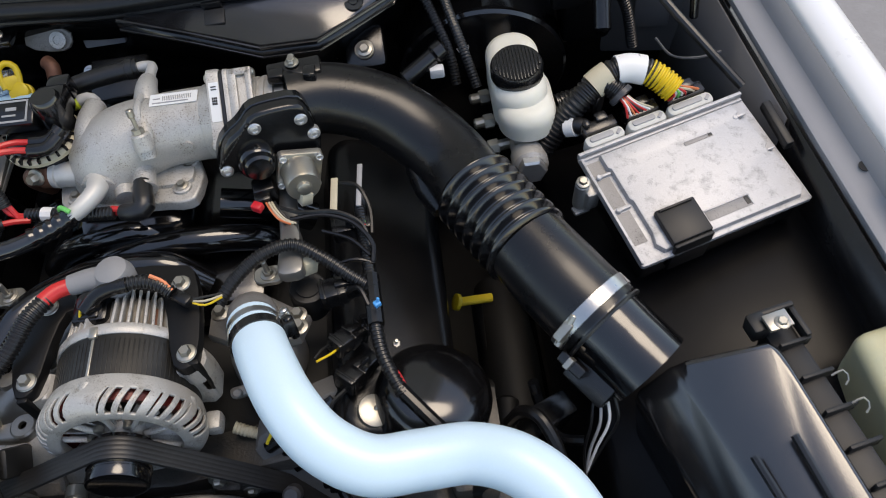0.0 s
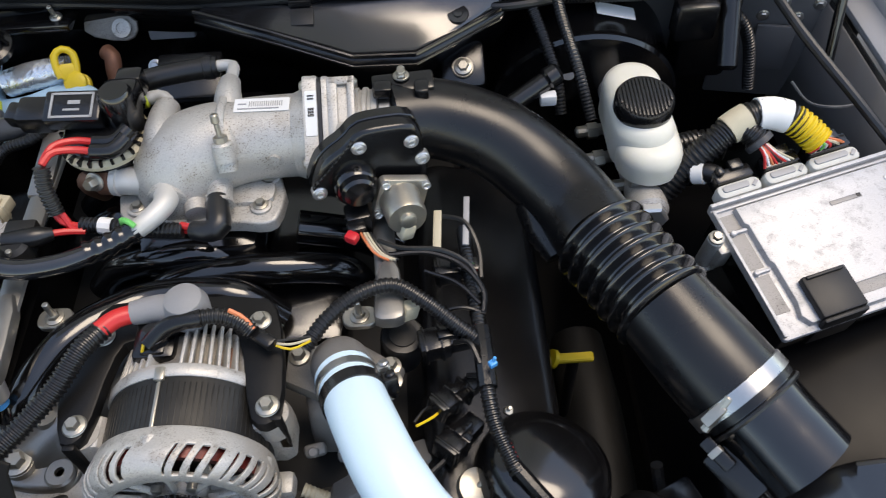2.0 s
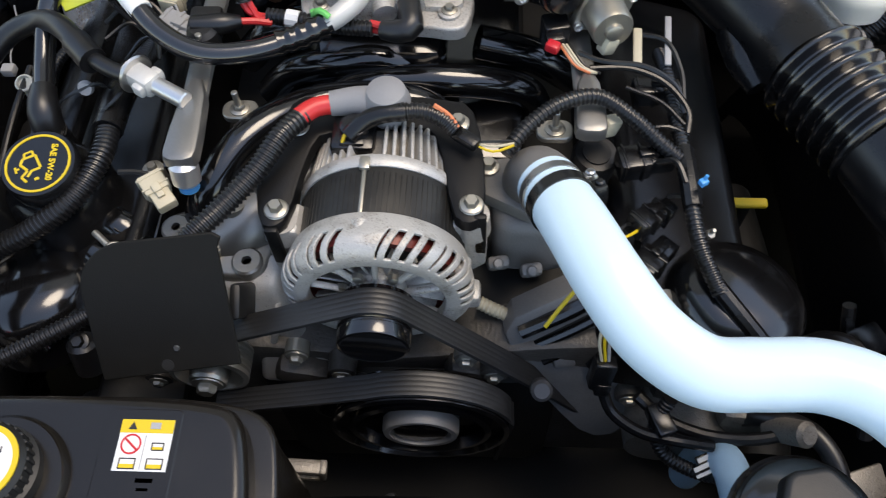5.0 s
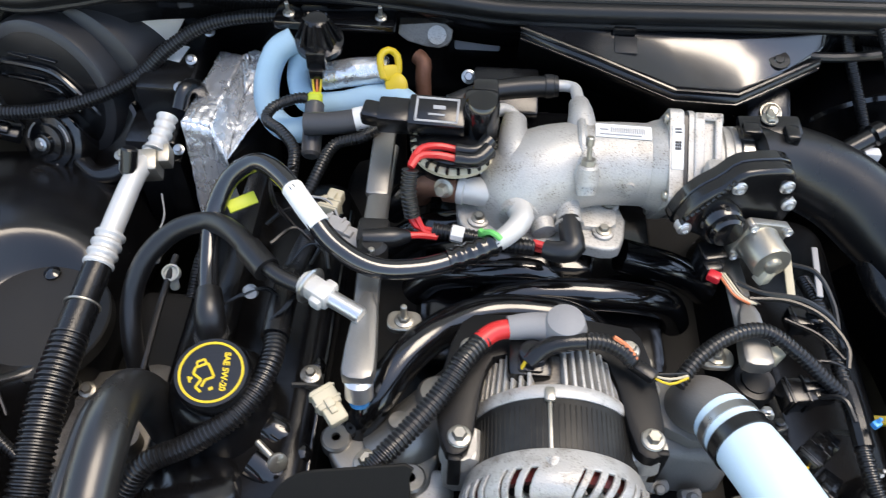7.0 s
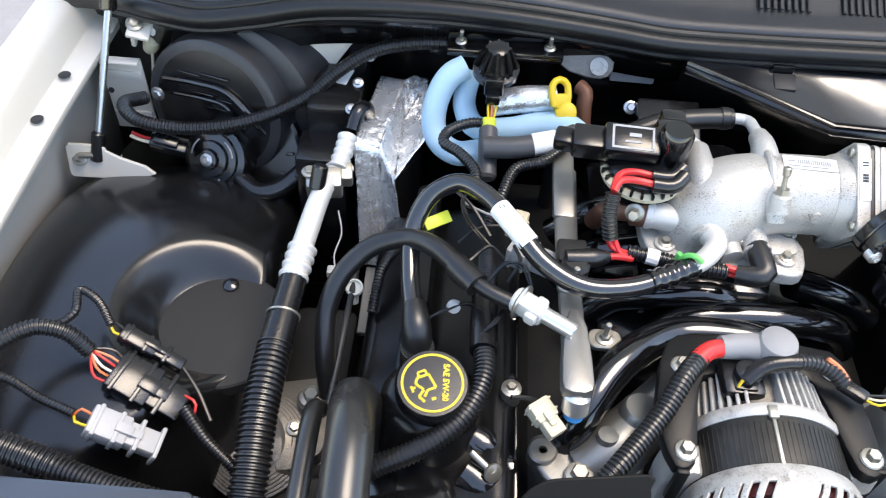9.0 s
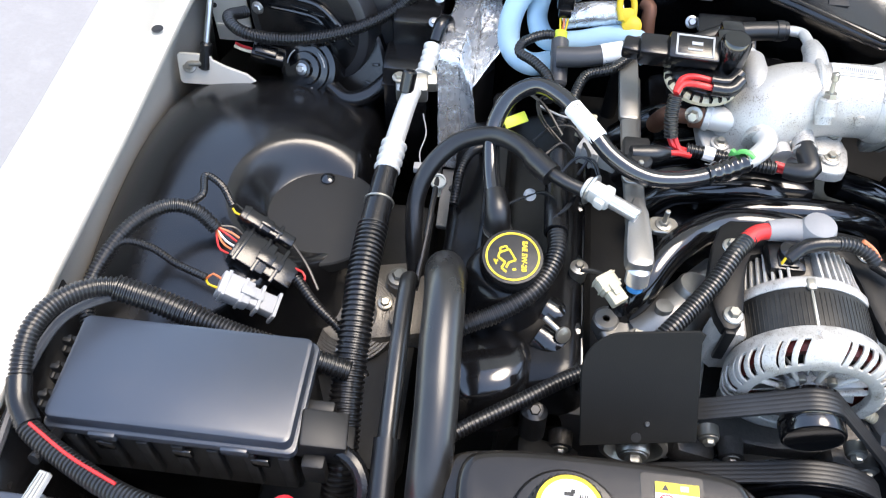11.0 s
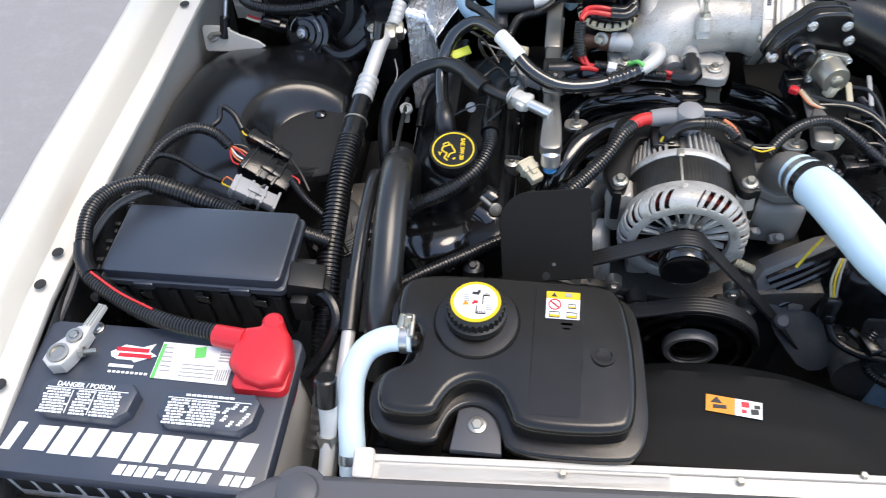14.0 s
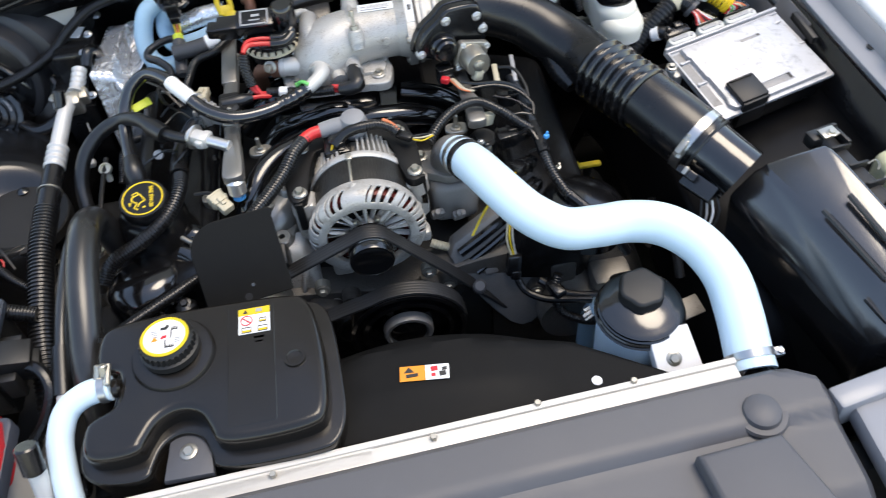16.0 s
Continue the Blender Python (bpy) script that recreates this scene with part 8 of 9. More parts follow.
tl = thing("taped_pipe", "grey taped pipe with white paper label", "pipe", (-0.2, 0.73, 0.86))
part("pipe", sweep([(-0.242, 0.722, 0.868), (-0.205, 0.722, 0.872), (-0.165, 0.73, 0.878), (-0.140, 0.74, 0.882)], 0.0125, 14), RUBBER_GREY, tl)
part("label", sweep([(-0.188, 0.725, 0.8745), (-0.162, 0.7305, 0.8785)], 0.0131, 14), LABEL, tl, "white printed label")
loom("conduit", [(-0.238, 0.765, 0.866), (-0.258, 0.765, 0.866), (-0.285, 0.750, 0.862), (-0.288, 0.735, 0.860), (-0.268, 0.715, 0.862), (-0.250, 0.690, 0.860), (-0.248, 0.66, 0.85)], 0.0065, "", tl)
part("stem", rod((-0.238, 0.762, 0.864), (-0.236, 0.70, 0.84), 0.011), RUBBER_GREY, tl)
fw = thing("foil_wrap", "crinkled foil wrapped pipe behind the hoses", "pipe wrap", (-0.2, 0.83, 0.84))
part("wrap", sweep([(-0.236, 0.808, 0.862), (-0.200, 0.810, 0.870), (-0.160, 0.812, 0.874)], [0.0155, 0.0165, 0.0155], 18), FOIL, fw)
td = thing("transmission_dipstick", "yellow transmission dipstick handle", "dipstick", (-0.155, 0.81, 0.86))
dm = pose(-0.157, 0.800, 0.887, 48, 10, 22) @ Matrix.Scale(0.82, 4)
part("handle", joined(sweep([tuple(dm @ Vector(p)) for p in ((-0.010, -0.014, 0), (-0.013, 0.004, 0), (-0.011, 0.018, 0), (0.0, 0.024, 0), (0.011, 0.018, 0), (0.013, 0.004, 0), (0.010, -0.014, 0))], 0.0042, 12), slab(smooth([(-0.012, -0.018), (0.012, -0.018), (0.014, 0.004), (-0.014, 0.004)], 1), -0.004, 0.004, 0.002, 2, dm)), YELLOW, td, "yellow finger loop")
part("plug", lathe([(0.011, -0.012), (0.0125, -0.008), (0.0125, -0.002), (0.0105, -0.001), (0.0105, 0.003), (0.0125, 0.004), (0.0125, 0.010), (0.009, 0.012), (0.001, 0.0125)], 24, pose(-0.149, 0.793, 0.868, 40, 0, 0)), YELLOW, td, "yellow ribbed plug")
part("tube", sweep([(-0.152, 0.788, 0.862), (-0.15, 0.79, 0.80), (-0.15, 0.80, 0.70)], 0.011, 12), RUBBER, td)
lone("copper_pipe", sweep([(-0.130, 0.85, 0.866), (-0.122, 0.842, 0.864), (-0.122, 0.832, 0.852), (-0.12, 0.82, 0.83)], 0.0095, 16), COPPER, "rusty brown heat-stained pipe at the firewall", "pipe")
fb = thing("firewall_bracket", "grey metal bracket with a round hole on the firewall", "bracket", (-0.12, 0.88, 0.87))
part("plate", slab(smooth([(-0.034, -0.010), (0.012, -0.018), (0.030, -0.010), (0.030, 0.012), (-0.006, 0.014), (-0.034, 0.010)], 1), -0.002, 0.002, 0.001, 1, pose(-0.120, 0.872, 0.884, 52, 0, -6)), CAST_DARK, fb)
part("boss", lathe([(0.011, 0), (0.011, 0.004), (0.006, 0.0045), (0.006, 0.002)], 20, along((-0.108, 0.868, 0.884), (-0.108, 0.80, 0.94))), CAST, fb)
part("strip", box((0.056, 0.012, 0.034), (-0.060, 0.892, 0.868), 0.003, (-12, 0, 0)), GREY_AND_SHADE, fb)
lone("screw", hexbolt((-0.068, 0.822, 0.862), 0.0055, 0.006, (0, -0.7, 0.7)), STEEL, "bolt on the firewall behind the module", "bolt")
for bx, by, bz in ((-0.03, 0.86, 0.85), (0.04, 0.89, 0.83), (-0.01, 0.9, 0.85), (0.10, 0.9, 0.82)):
    lone("screw", hexbolt((bx, 0.927, bz), 0.005, 0.005, (0, -1, 0)), STEEL, "small steel screw in the firewall", "screw", group="firewall screws")
lone("module_cover", box((0.075, 0.06, 0.014), (-0.025, 0.80, 0.86), 0.004, (20, 0, 0)), SATIN, "flat black cover on the firewall", "cover")

# foil heat shield
fs = thing("heat_shield", "crumpled silver foil heat shield on a dark board", "heat shield", (-0.35, 0.78, 0.7))
part("board", slab([(-0.385, 0.76), (-0.378, 0.872), (-0.325, 0.885), (-0.318, 0.80), (-0.345, 0.758)], 0.58, 0.775, 0.004), MATT, fs)
rnd = random.Random(5)


def crumple(pts_grid):
    bm = bmesh.new()
    rows = [[bm.verts.new(Vector(p) + Vector((rnd.uniform(-1, 1), rnd.uniform(-1, 1), rnd.uniform(-1, 1))) * 0.0009) for p in row] for row in pts_grid]
    for a, b in zip(rows, rows[1:]):
        for i in range(len(a) - 1):
            bm.faces.new((a[i], a[i + 1], b[i + 1], b[i]))
    return bm


def quad(a, b, c, d, n=9, m=9):
    a, b, c, d = (Vector(v) for v in (a, b, c, d))
    return [[a.lerp(b, i / n).lerp(d.lerp(c, i / n), j / m) for i in range(n + 1)] for j in range(m + 1)]


A, E, P, Q = (-0.378, 0.884, 0.832), (-0.396, 0.757, 0.830), (-0.366, 0.758, 0.822), (-0.346, 0.866, 0.842)
D, K, C, B = (-0.345, 0.735, 0.792), (-0.343, 0.835, 0.806), (-0.308, 0.787, 0.824), (-0.318, 0.892, 0.826)
for nm, corners in (("foil_flange", (A, E, P, Q)), ("foil_pocket", (Q, P, D, K)), ("foil_pocket", (K, D, C, B)), ("foil_pocket", (Q, K, B, (-0.335, 0.885, 0.836))), ("foil_front", (E, P, (-0.352, 0.705, 0.665), (-0.384, 0.702, 0.67))), ("foil_front", (P, D, (-0.322, 0.705, 0.66), (-0.352, 0.705, 0.665)))):
    thick(part(nm, crumple(quad(*corners, 14, 14)), FOIL, fs, "crumpled silver foil facet", soft=25), 0.001)
part("foil_leg", joined(slab([(-0.376, 0.60), (-0.340, 0.60), (-0.340, 0.705), (-0.378, 0.705)], 0.655, 0.662, 0.001, 1)), CAST_DARK, fs, "grey perforated lower strip")
part("rivet", lathe([(0.006, 0), (0.005, 0.003)], 14, pose(-0.360, 0.668, 0.662)), INK, fs)
loom("wiring_loom", [(-0.35, 0.56, 0.76), (-0.345, 0.60, 0.78), (-0.335, 0.63, 0.78), (-0.32, 0.66, 0.76)], 0.006, "loom beside the valve cover", rib=0.0036)

# ---- brake and control unit side ----
bo = thing("brake_booster", "large gloss black brake booster drum", "brake booster", (0.49, 0.86, 0.7))
part("drum", lathe([(0.118, 0), (0.1165, 0.012), (0.1165, 0.090), (0.119, 0.094), (0.119, 0.099), (0.115, 0.103), (0.098, 0.106), (0.070, 0.110), (0.05, 0.117), (0.03, 0.119)], 72, along((0.445, 0.945, 0.752), (0.442, 0.80, 0.735))), PAINT_BLACK, bo)
part("label", box((0.050, 0.020, 0.001), (0.476, 0.874, 0.8590), 0, (6.7, 16, 0)), LABEL, bo, "white printed label")
part("valve", lathe([(0.016, 0), (0.016, 0.014), (0.010, 0.018)], 20, along((0.420, 0.850, 0.800), (0.412, 0.79, 0.815))), SATIN, bo)
part("valve_face", lathe([(0.009, 0), (0.009, 0.003)], 16, along((0.4176, 0.8315, 0.8047), (0.412, 0.79, 0.815))), GREYCON, bo, "pale valve face")
mc = thing("master_cylinder", "aluminium brake master cylinder", "cylinder", (0.47, 0.65, 0.79))
part("body", joined(rod((0.475, 0.85, 0.780), (0.474, 0.625, 0.788), 0.020, 24), lathe([(0.022, 0), (0.022, 0.02), (0.018, 0.024)], 24, along((0.474, 0.635, 0.788), (0.4735, 0.55, 0.794))), box((0.034, 0.03, 0.03), (0.474, 0.655, 0.800), 0.006)), CAST, mc)
part("plug", lathe([(0.019, 0), (0.019, 0.01), (0.016, 0.012)], 6, along((0.4738, 0.613, 0.790), (0.473, 0.55, 0.795))), ALU, mc)
for k in range(3):
    part("fitting", joined(rod((0.462, 0.66 + 0.045 * k, 0.787), (0.415, 0.655 + 0.045 * k, 0.787), 0.007, 10), lathe([(0.010, 0), (0.010, 0.012)], 6, along((0.44, 0.657 + 0.045 * k, 0.787), (0.42, 0.655 + 0.045 * k, 0.787)))), ZINC, mc)
res = thing("brake_reservoir", "ivory brake fluid reservoir with black ribbed cap", "reservoir", (0.47, 0.68, 0.82))
part("tank", joined(slab(rounded(0.440, 0.652, 0.506, 0.782, 0.032, 8), 0.812, 0.866, 0.018, 7), slab(rounded(0.443, 0.630, 0.513, 0.735, 0.034, 8), 0.815, 0.850, 0.018, 7)), IVORY, res)
cp = part("cap", lathe([(0.030, 0), (0.0315, 0.003), (0.0315, 0.016), (0.029, 0.020), (0.001, 0.0205)], 44, pose(0.472, 0.697, 0.863, 6, 0, 0)), SATIN, res, "black ribbed screw cap")
for k in range(14):
    w = 2 * (0.027 ** 2 - (-0.026 + k * 0.004) ** 2) ** 0.5 if abs(-0.026 + k * 0.004) < 0.0265 else 0.01
    bm = box((0.0022, w, 0.0018), (-0.026 + k * 0.004, 0, 0.0208), 0.0004)
    bm.transform(pose(0.472, 0.697, 0.863, 6, 0, 0))
    part("grip_rib", bm, SATIN, cp)
hose("vacuum_hose", [(0.385, 0.90, 0.93), (0.392, 0.86, 0.925), (0.400, 0.81, 0.90), (0.412, 0.76, 0.872), (0.425, 0.72, 0.83)], 0.0065, LOOM, "thin corrugated vacuum hose by the booster", "hose", 10, rib=0.004)
sen = thing("pressure_switch", "black vacuum elbow with silver tag", "sensor", (0.36, 0.75, 0.84))
part("body", joined(rod((0.335, 0.735, 0.845), (0.378, 0.755, 0.862), 0.011, 16), rod((0.375, 0.754, 0.861), (0.392, 0.762, 0.867), 0.013, 16)), SATIN, sen)
part("tag", box((0.018, 0.012, 0.014), (0.378, 0.74, 0.848), 0.002), LABEL, sen, "small white tag")
fbo = thing("firewall_tab", "black firewall tab with washer bolt", "bracket", (0.288, 0.815, 0.82))
part("tab", box((0.055, 0.06, 0.02), (0.288, 0.828, 0.828), 0.01, (30, 0, 0)), SATIN, fbo)
part("bolt", joined(hexbolt((0.288, 0.815, 0.838), 0.007, 0.006, (0, -0.4, 0.9)), lathe([(0.0135, 0), (0.0125, 0.002)], 20, along((0.288, 0.817, 0.835), (0.288, 0.80, 0.87)))), ZINC, fbo)

hose("firewall_pipe", [(0.30, 0.872, 0.885), (0.329, 0.860, 0.886), (0.386, 0.860, 0.890), (0.42, 0.868, 0.892)], 0.006, RUBBER, "thin black pipe along the firewall", "pipe", 10)
loom("wiring_loom", [(0.365, 0.880, 0.905), (0.372, 0.860, 0.885), (0.385, 0.832, 0.856), (0.398, 0.80, 0.823), (0.402, 0.775, 0.79)], 0.007, "corrugated loom hanging at the firewall")

# engine control unit
pc = thing("control_unit", "raw cast aluminium engine control unit with three connectors", "control unit", (0.645, 0.54, 0.74))
O, U, V = Vector((0.566, 0.441, 0.803)), Vector((0.205, 0.058, 0.003)), Vector((-0.044, 0.143, 0.026))
ux, vy = U.normalized(), (V - U * (U.dot(V) / U.length_squared)).normalized()
wz = ux.cross(vy)
pm = Matrix.Translation(O) @ Matrix((ux, vy, wz)).transposed().to_4x4()
LW, LH = U.length, 0.1555


def onp(bm):
    bm.transform(pm)
    return bm


part("plate", onp(slab(rounded(0, 0, LW, LH, 0.004), -0.013, -0.0075, 0.0015)), PCM_ALU, pc)
part("field", onp(slab([(0.0235, 0.016), (0.030, 0.006), (0.200, 0.006), (0.2075, 0.014), (0.2045, 0.066), (0.199, 0.069), (0.199, 0.076), (0.203, 0.080), (0.200, 0.118), (0.192, 0.121), (0.192, 0.128), (0.196, 0.131), (0.194, 0.143), (0.0215, 0.143), (0.0215, 0.124), (0.0245, 0.121), (0.0245, 0.078), (0.0270, 0.074), (0.0270, 0.030)], -0.008, 0.0, 0.0016, 2, None, 0.0012)), PCM_ALU, pc, "raised flat field")
part("rear_rim", onp(joined(box((LW, 0.0045, 0.010), (LW / 2, LH - 0.003, -0.005), 0.0012), box((LW - 0.004, 0.003, 0.006), (LW / 2, LH - 0.009, -0.007), 0.001))), PCM_ALU, pc)
part("side_rim", onp(box((0.0035, LH - 0.01, 0.0055), (0.0022, LH / 2 - 0.002, -0.0065), 0.001)), PCM_ALU, pc)
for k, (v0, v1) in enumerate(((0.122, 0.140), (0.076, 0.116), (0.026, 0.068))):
    part("pocket", onp(box((0.0165, v1 - v0, 0.0008), (0.0125, (v0 + v1) / 2, -0.0073), 0)), PCM_DARK, pc, "rough pocket floor with its shade painted dark")
for v0 in (0.1185, 0.0715):
    part("web", onp(joined(box((0.017, 0.0035, 0.005), (0.0155, v0, -0.0055), 0.001), rod((0.009, v0, -0.008), (0.009, v0, -0.0025), 0.0032, 12))), PCM_ALU, pc)
# Slot and window are not cut in: dark patches and black ends paint their shade.
part("slot", onp(joined(box((0.036, 0.0050, 0.0012), (0.134, 0.1155, 0.0002), 0.0004))), PCM_DARK, pc, "dark strip painted as a narrow recess")
part("slot_end", onp(box((0.005, 0.0040, 0.0016), (0.149, 0.1157, 0.0003), 0.0004)), INK, pc, "shade painted at the slot end")
part("window", onp(joined(box((0.056, 0.0020, 0.0018), (0.118, 0.0305, 0.0004), 0.0006), box((0.0020, 0.014, 0.0018), (0.1455, 0.024, 0.0004), 0.0006))), PCM_ALU, pc, "raised foundry frame")
part("window_floor", onp(box((0.054, 0.0125, 0.0008), (0.118, 0.0232, 0.0001), 0.0002)), PCM_DARK, pc, "dark rough patch painted as the window floor")
part("shadow_end", onp(box((0.005, 0.010, 0.0012), (0.1415, 0.0240, 0.0003), 0.0002)), INK, pc, "shade painted at the window end")
part("post", onp(joined(rod((0.188, 0.1245, -0.008), (0.188, 0.1245, 0.001), 0.0032, 12), box((0.014, 0.004, 0.004), (0.196, 0.126, -0.003), 0.001))), PCM_ALU, pc)
part("rib", onp(box((0.010, 0.003, 0.004), (0.203, 0.0725, -0.003), 0.001)), PCM_ALU, pc)
part("case", onp(slab(rounded(0.006, 0.006, LW - 0.006, LH - 0.006, 0.006), -0.055, -0.0125, 0.001)), SATIN, pc, "black lower case")
part("bracket_arm", onp(joined(box((0.048, 0.044, 0.010), (0.062, 0.027, 0.005), 0.002), box((0.048, 0.005, 0.055), (0.062, 0.0025, -0.020), 0.002), box((0.040, 0.003, 0.003), (0.062, 0.046, 0.011), 0.001))), MATT, pc, "black retaining clip")
part("side_arm", onp(box((0.010, 0.062, 0.014), (LW + 0.012, 0.096, 0.000), 0.002, (0, 0, -6))), MATT, pc, "black side clip")
part("boss", onp(joined(rod((-0.0115, 0.118, -0.05), (-0.0115, 0.118, -0.001), 0.0085, 18), box((0.016, 0.026, 0.034), (-0.003, 0.116, -0.028), 0.003), box((0.020, 0.012, 0.006), (-0.012, 0.112, -0.052), 0.002))), CAST, pc)
part("bolt", onp(hexbolt((-0.0115, 0.118, -0.001), 0.0052, 0.006)), ZINC, pc)
for cx, w in ((0.041, 0.050), (0.096, 0.049), (0.1535, 0.059)):
    pg = part("plug", onp(slab(rounded(cx - w / 2, LH + 0.001, cx + w / 2, LH + 0.018, 0.007), -0.020, -0.003, 0.004)), PALECON, pc, "pale grey connector")
    part("plug_lid", onp(joined(slab(rounded(cx - w / 2 + 0.006, LH + 0.007, cx + w / 2 - 0.014, LH + 0.014, 0.003), -0.003, -0.0012, 0.0006), box((0.008, 0.004, 0.0016), (cx + w / 2 - 0.008, LH + 0.009, -0.0022), 0.0005, (0, 0, 40)))), GREYCON, pg, "grey moulded marks")
    part("plug_back", onp(joined(box((w * 0.86, 0.016, 0.020), (cx, LH + 0.026, -0.010), 0.003), box((w * 0.3, 0.012, 0.012), (cx + 0.006, LH + 0.034, -0.002), 0.002), box((0.007, 0.010, 0.010), (cx - w * 0.3, LH + 0.030, 0.002), 0.002))), SATIN, pg)
hn = thing("control_unit_harness", "black harness with white and yellow wrapped bands", "cable", (0.6, 0.68, 0.8))


def onpts(pts):
    return [tuple(pm @ Vector(p)) for p in pts]


part("trunk", sweep(onpts([(-0.02, 0.205, -0.05), (0.010, 0.214, -0.020), (0.035, 0.219, 0.004), (0.060, 0.2245, 0.018), (0.085, 0.2255, 0.026), (0.112, 0.2135, 0.025), (0.132, 0.190, 0.016)]), 0.0155, 18, rib=0.006), LOOM, hn)
part("white_band", sweep(onpts([(0.083, 0.2255, 0.0258), (0.098, 0.2215, 0.0266), (0.113, 0.2128, 0.0248)]), 0.0174, 20), LABEL, hn, "white taped band")
part("band_print", joined(*[sweep(onpts([(0.086 + 0.0045 * k, 0.2255 - 0.0013 * k - 0.006, 0.0415), (0.087 + 0.0045 * k, 0.2255 - 0.0013 * k + 0.006, 0.0415)]), 0.0008, 5) for k in range(6)]), GREYCON, hn, "grey printed lines")
part("tan_band", sweep(onpts([(0.052, 0.2230, 0.0145), (0.062, 0.2248, 0.0190), (0.074, 0.2262, 0.0230)]), 0.0168, 18), BEIGE, hn, "tan taped band")
part("yellow_band", sweep(onpts([(0.117, 0.2095, 0.0236), (0.127, 0.197, 0.0190), (0.137, 0.181, 0.0115)]), 0.0165, 20, rib=0.0052), YELLOW, hn, "yellow corrugated sleeve")
for k in range(8):
    part("wire", sweep(onpts([(0.134 + 0.001 * k, 0.184 + 0.002 * (k % 3), 0.012), (0.136 + 0.003 * k, 0.176 + 0.002 * (k % 2), 0.010), (0.130 + 0.006 * k, 0.178, -0.002)]), 0.0016, 6), (REDWIRE, WHITE, GREEN, WHITE, REDWIRE, RUBBER, BEIGE, ORANGEWIRE)[k], hn)
    part("wire", sweep(onpts([(0.074 + 0.0015 * k, 0.196, 0.012), (0.076 + 0.002 * k, 0.186, 0.010), (0.076 + 0.005 * k, 0.176, -0.002)]), 0.0015, 6), (REDWIRE, WHITE, ORANGEWIRE, REDWIRE, RUBBER, REDWIRE, WHITE, BEIGE)[k], hn)
part("branch", sweep(onpts([(0.060, 0.224, 0.018), (0.070, 0.214, 0.017), (0.078, 0.202, 0.012)]), 0.0135, 14, rib=0.005), LOOM, hn)
part("branch_ring", lathe([(0.0125, 0), (0.0155, 0.001), (0.0155, 0.007), (0.0125, 0.008)], 22, along(onpts([(0.076, 0.204, 0.013)])[0], onpts([(0.082, 0.190, 0.008)])[0]), True), RUBBER_GREY, hn, "grey open sleeve end")
part("stub", sweep(onpts([(0.010, 0.205, -0.02), (0.024, 0.194, -0.010), (0.034, 0.180, -0.010)]), [0.011, 0.0105, 0.009], 14), RUBBER, hn)
part("stub_end", sweep(onpts([(0.012, 0.203, -0.018), (0.020, 0.196, -0.012)]), 0.0120, 14), LABEL, hn, "white stub end")
loom("wiring_loom", [(0.52, 0.70, 0.80), (0.55, 0.705, 0.80), (0.575, 0.69, 0.80)], 0.014, "thick loom from the firewall to the control unit", rib=0.006)
hose("hood_cable", [(0.62, 0.90, 0.92), (0.635, 0.84, 0.91), (0.66, 0.77, 0.89), (0.70, 0.70, 0.86), (0.735, 0.655, 0.83)], 0.0055, RUBBER, "black cable along the fender", "cable", 10)
hose("thin_wire", [(0.655, 0.75, 0.84), (0.67, 0.725, 0.83), (0.70, 0.715, 0.83), (0.73, 0.72, 0.83)], 0.0018, RUBBER_GREY, "thin grey wire by the control unit", "wire", 6)
lone("firewall_module", joined(box((0.07, 0.05, 0.16), (0.595, 0.89, 0.83), 0.01), box((0.05, 0.03, 0.05), (0.565, 0.85, 0.86), 0.006), rod((0.61, 0.88, 0.90), (0.60, 0.80, 0.82), 0.012)), SATIN, "black module on the firewall", "module")
lone("relay_box", joined(box((0.05, 0.03, 0.07), (0.62, 0.90, 0.905), 0.006), box((0.034, 0.008, 0.012), (0.60, 0.882, 0.93), 0.002)), MATT, "small black relay box at the firewall", "box")
lone("corner_panel", joined(box((0.14, 0.02, 0.24), (0.70, 0.925, 0.79), 0.006, (0, 0, -12)), box((0.05, 0.006, 0.07), (0.70, 0.908, 0.76), 0.004, (0, 0, -12))), SHADED_BODY, "corner of the firewall with its shade painted dark grey", "panel")
lone("firewall_patch", box((0.10, 0.006, 0.19), (0.566, 0.926, 0.80), 0.002), SHADED_BODY, "bare patch of firewall with its shade painted dark grey", "panel")
for k in range(4):
    lone("screw", hexbolt((0.665 + 0.02 * k, 0.885 - 0.004 * k, 0.83 + 0.02 * (k % 2)), 0.005, 0.004, (-0.2, -1, 0)), STEEL, "small screw in the corner panel", "screw", group="corner screws")
loom("wiring_loom", [(0.385, 0.872, 0.886), (0.43, 0.872, 0.884), (0.49, 0.872, 0.882), (0.55, 0.872, 0.880), (0.59, 0.868, 0.868), (0.628, 0.862, 0.842), (0.645, 0.858, 0.810), (0.658, 0.850, 0.745)], 0.008, "corrugated loom over the brake booster")

# air cleaner box
ax = thing("air_cleaner", "satin black air cleaner box with clipped ribbed edge", "air cleaner", (0.64, 0.18, 0.6))

part("lid", hull([(0.558, 0.308, 0.836), (0.646, 0.302, 0.864), (0.712, 0.045, 0.828), (0.648, 0.040, 0.812), (0.523, 0.306, 0.787), (0.605, 0.042, 0.758), (0.530, 0.300, 0.70), (0.612, 0.05, 0.66), (0.710, 0.05, 0.68), (0.650, 0.315, 0.72)], 0.007, 4), LID, ax, "smooth shiny sloped lid")
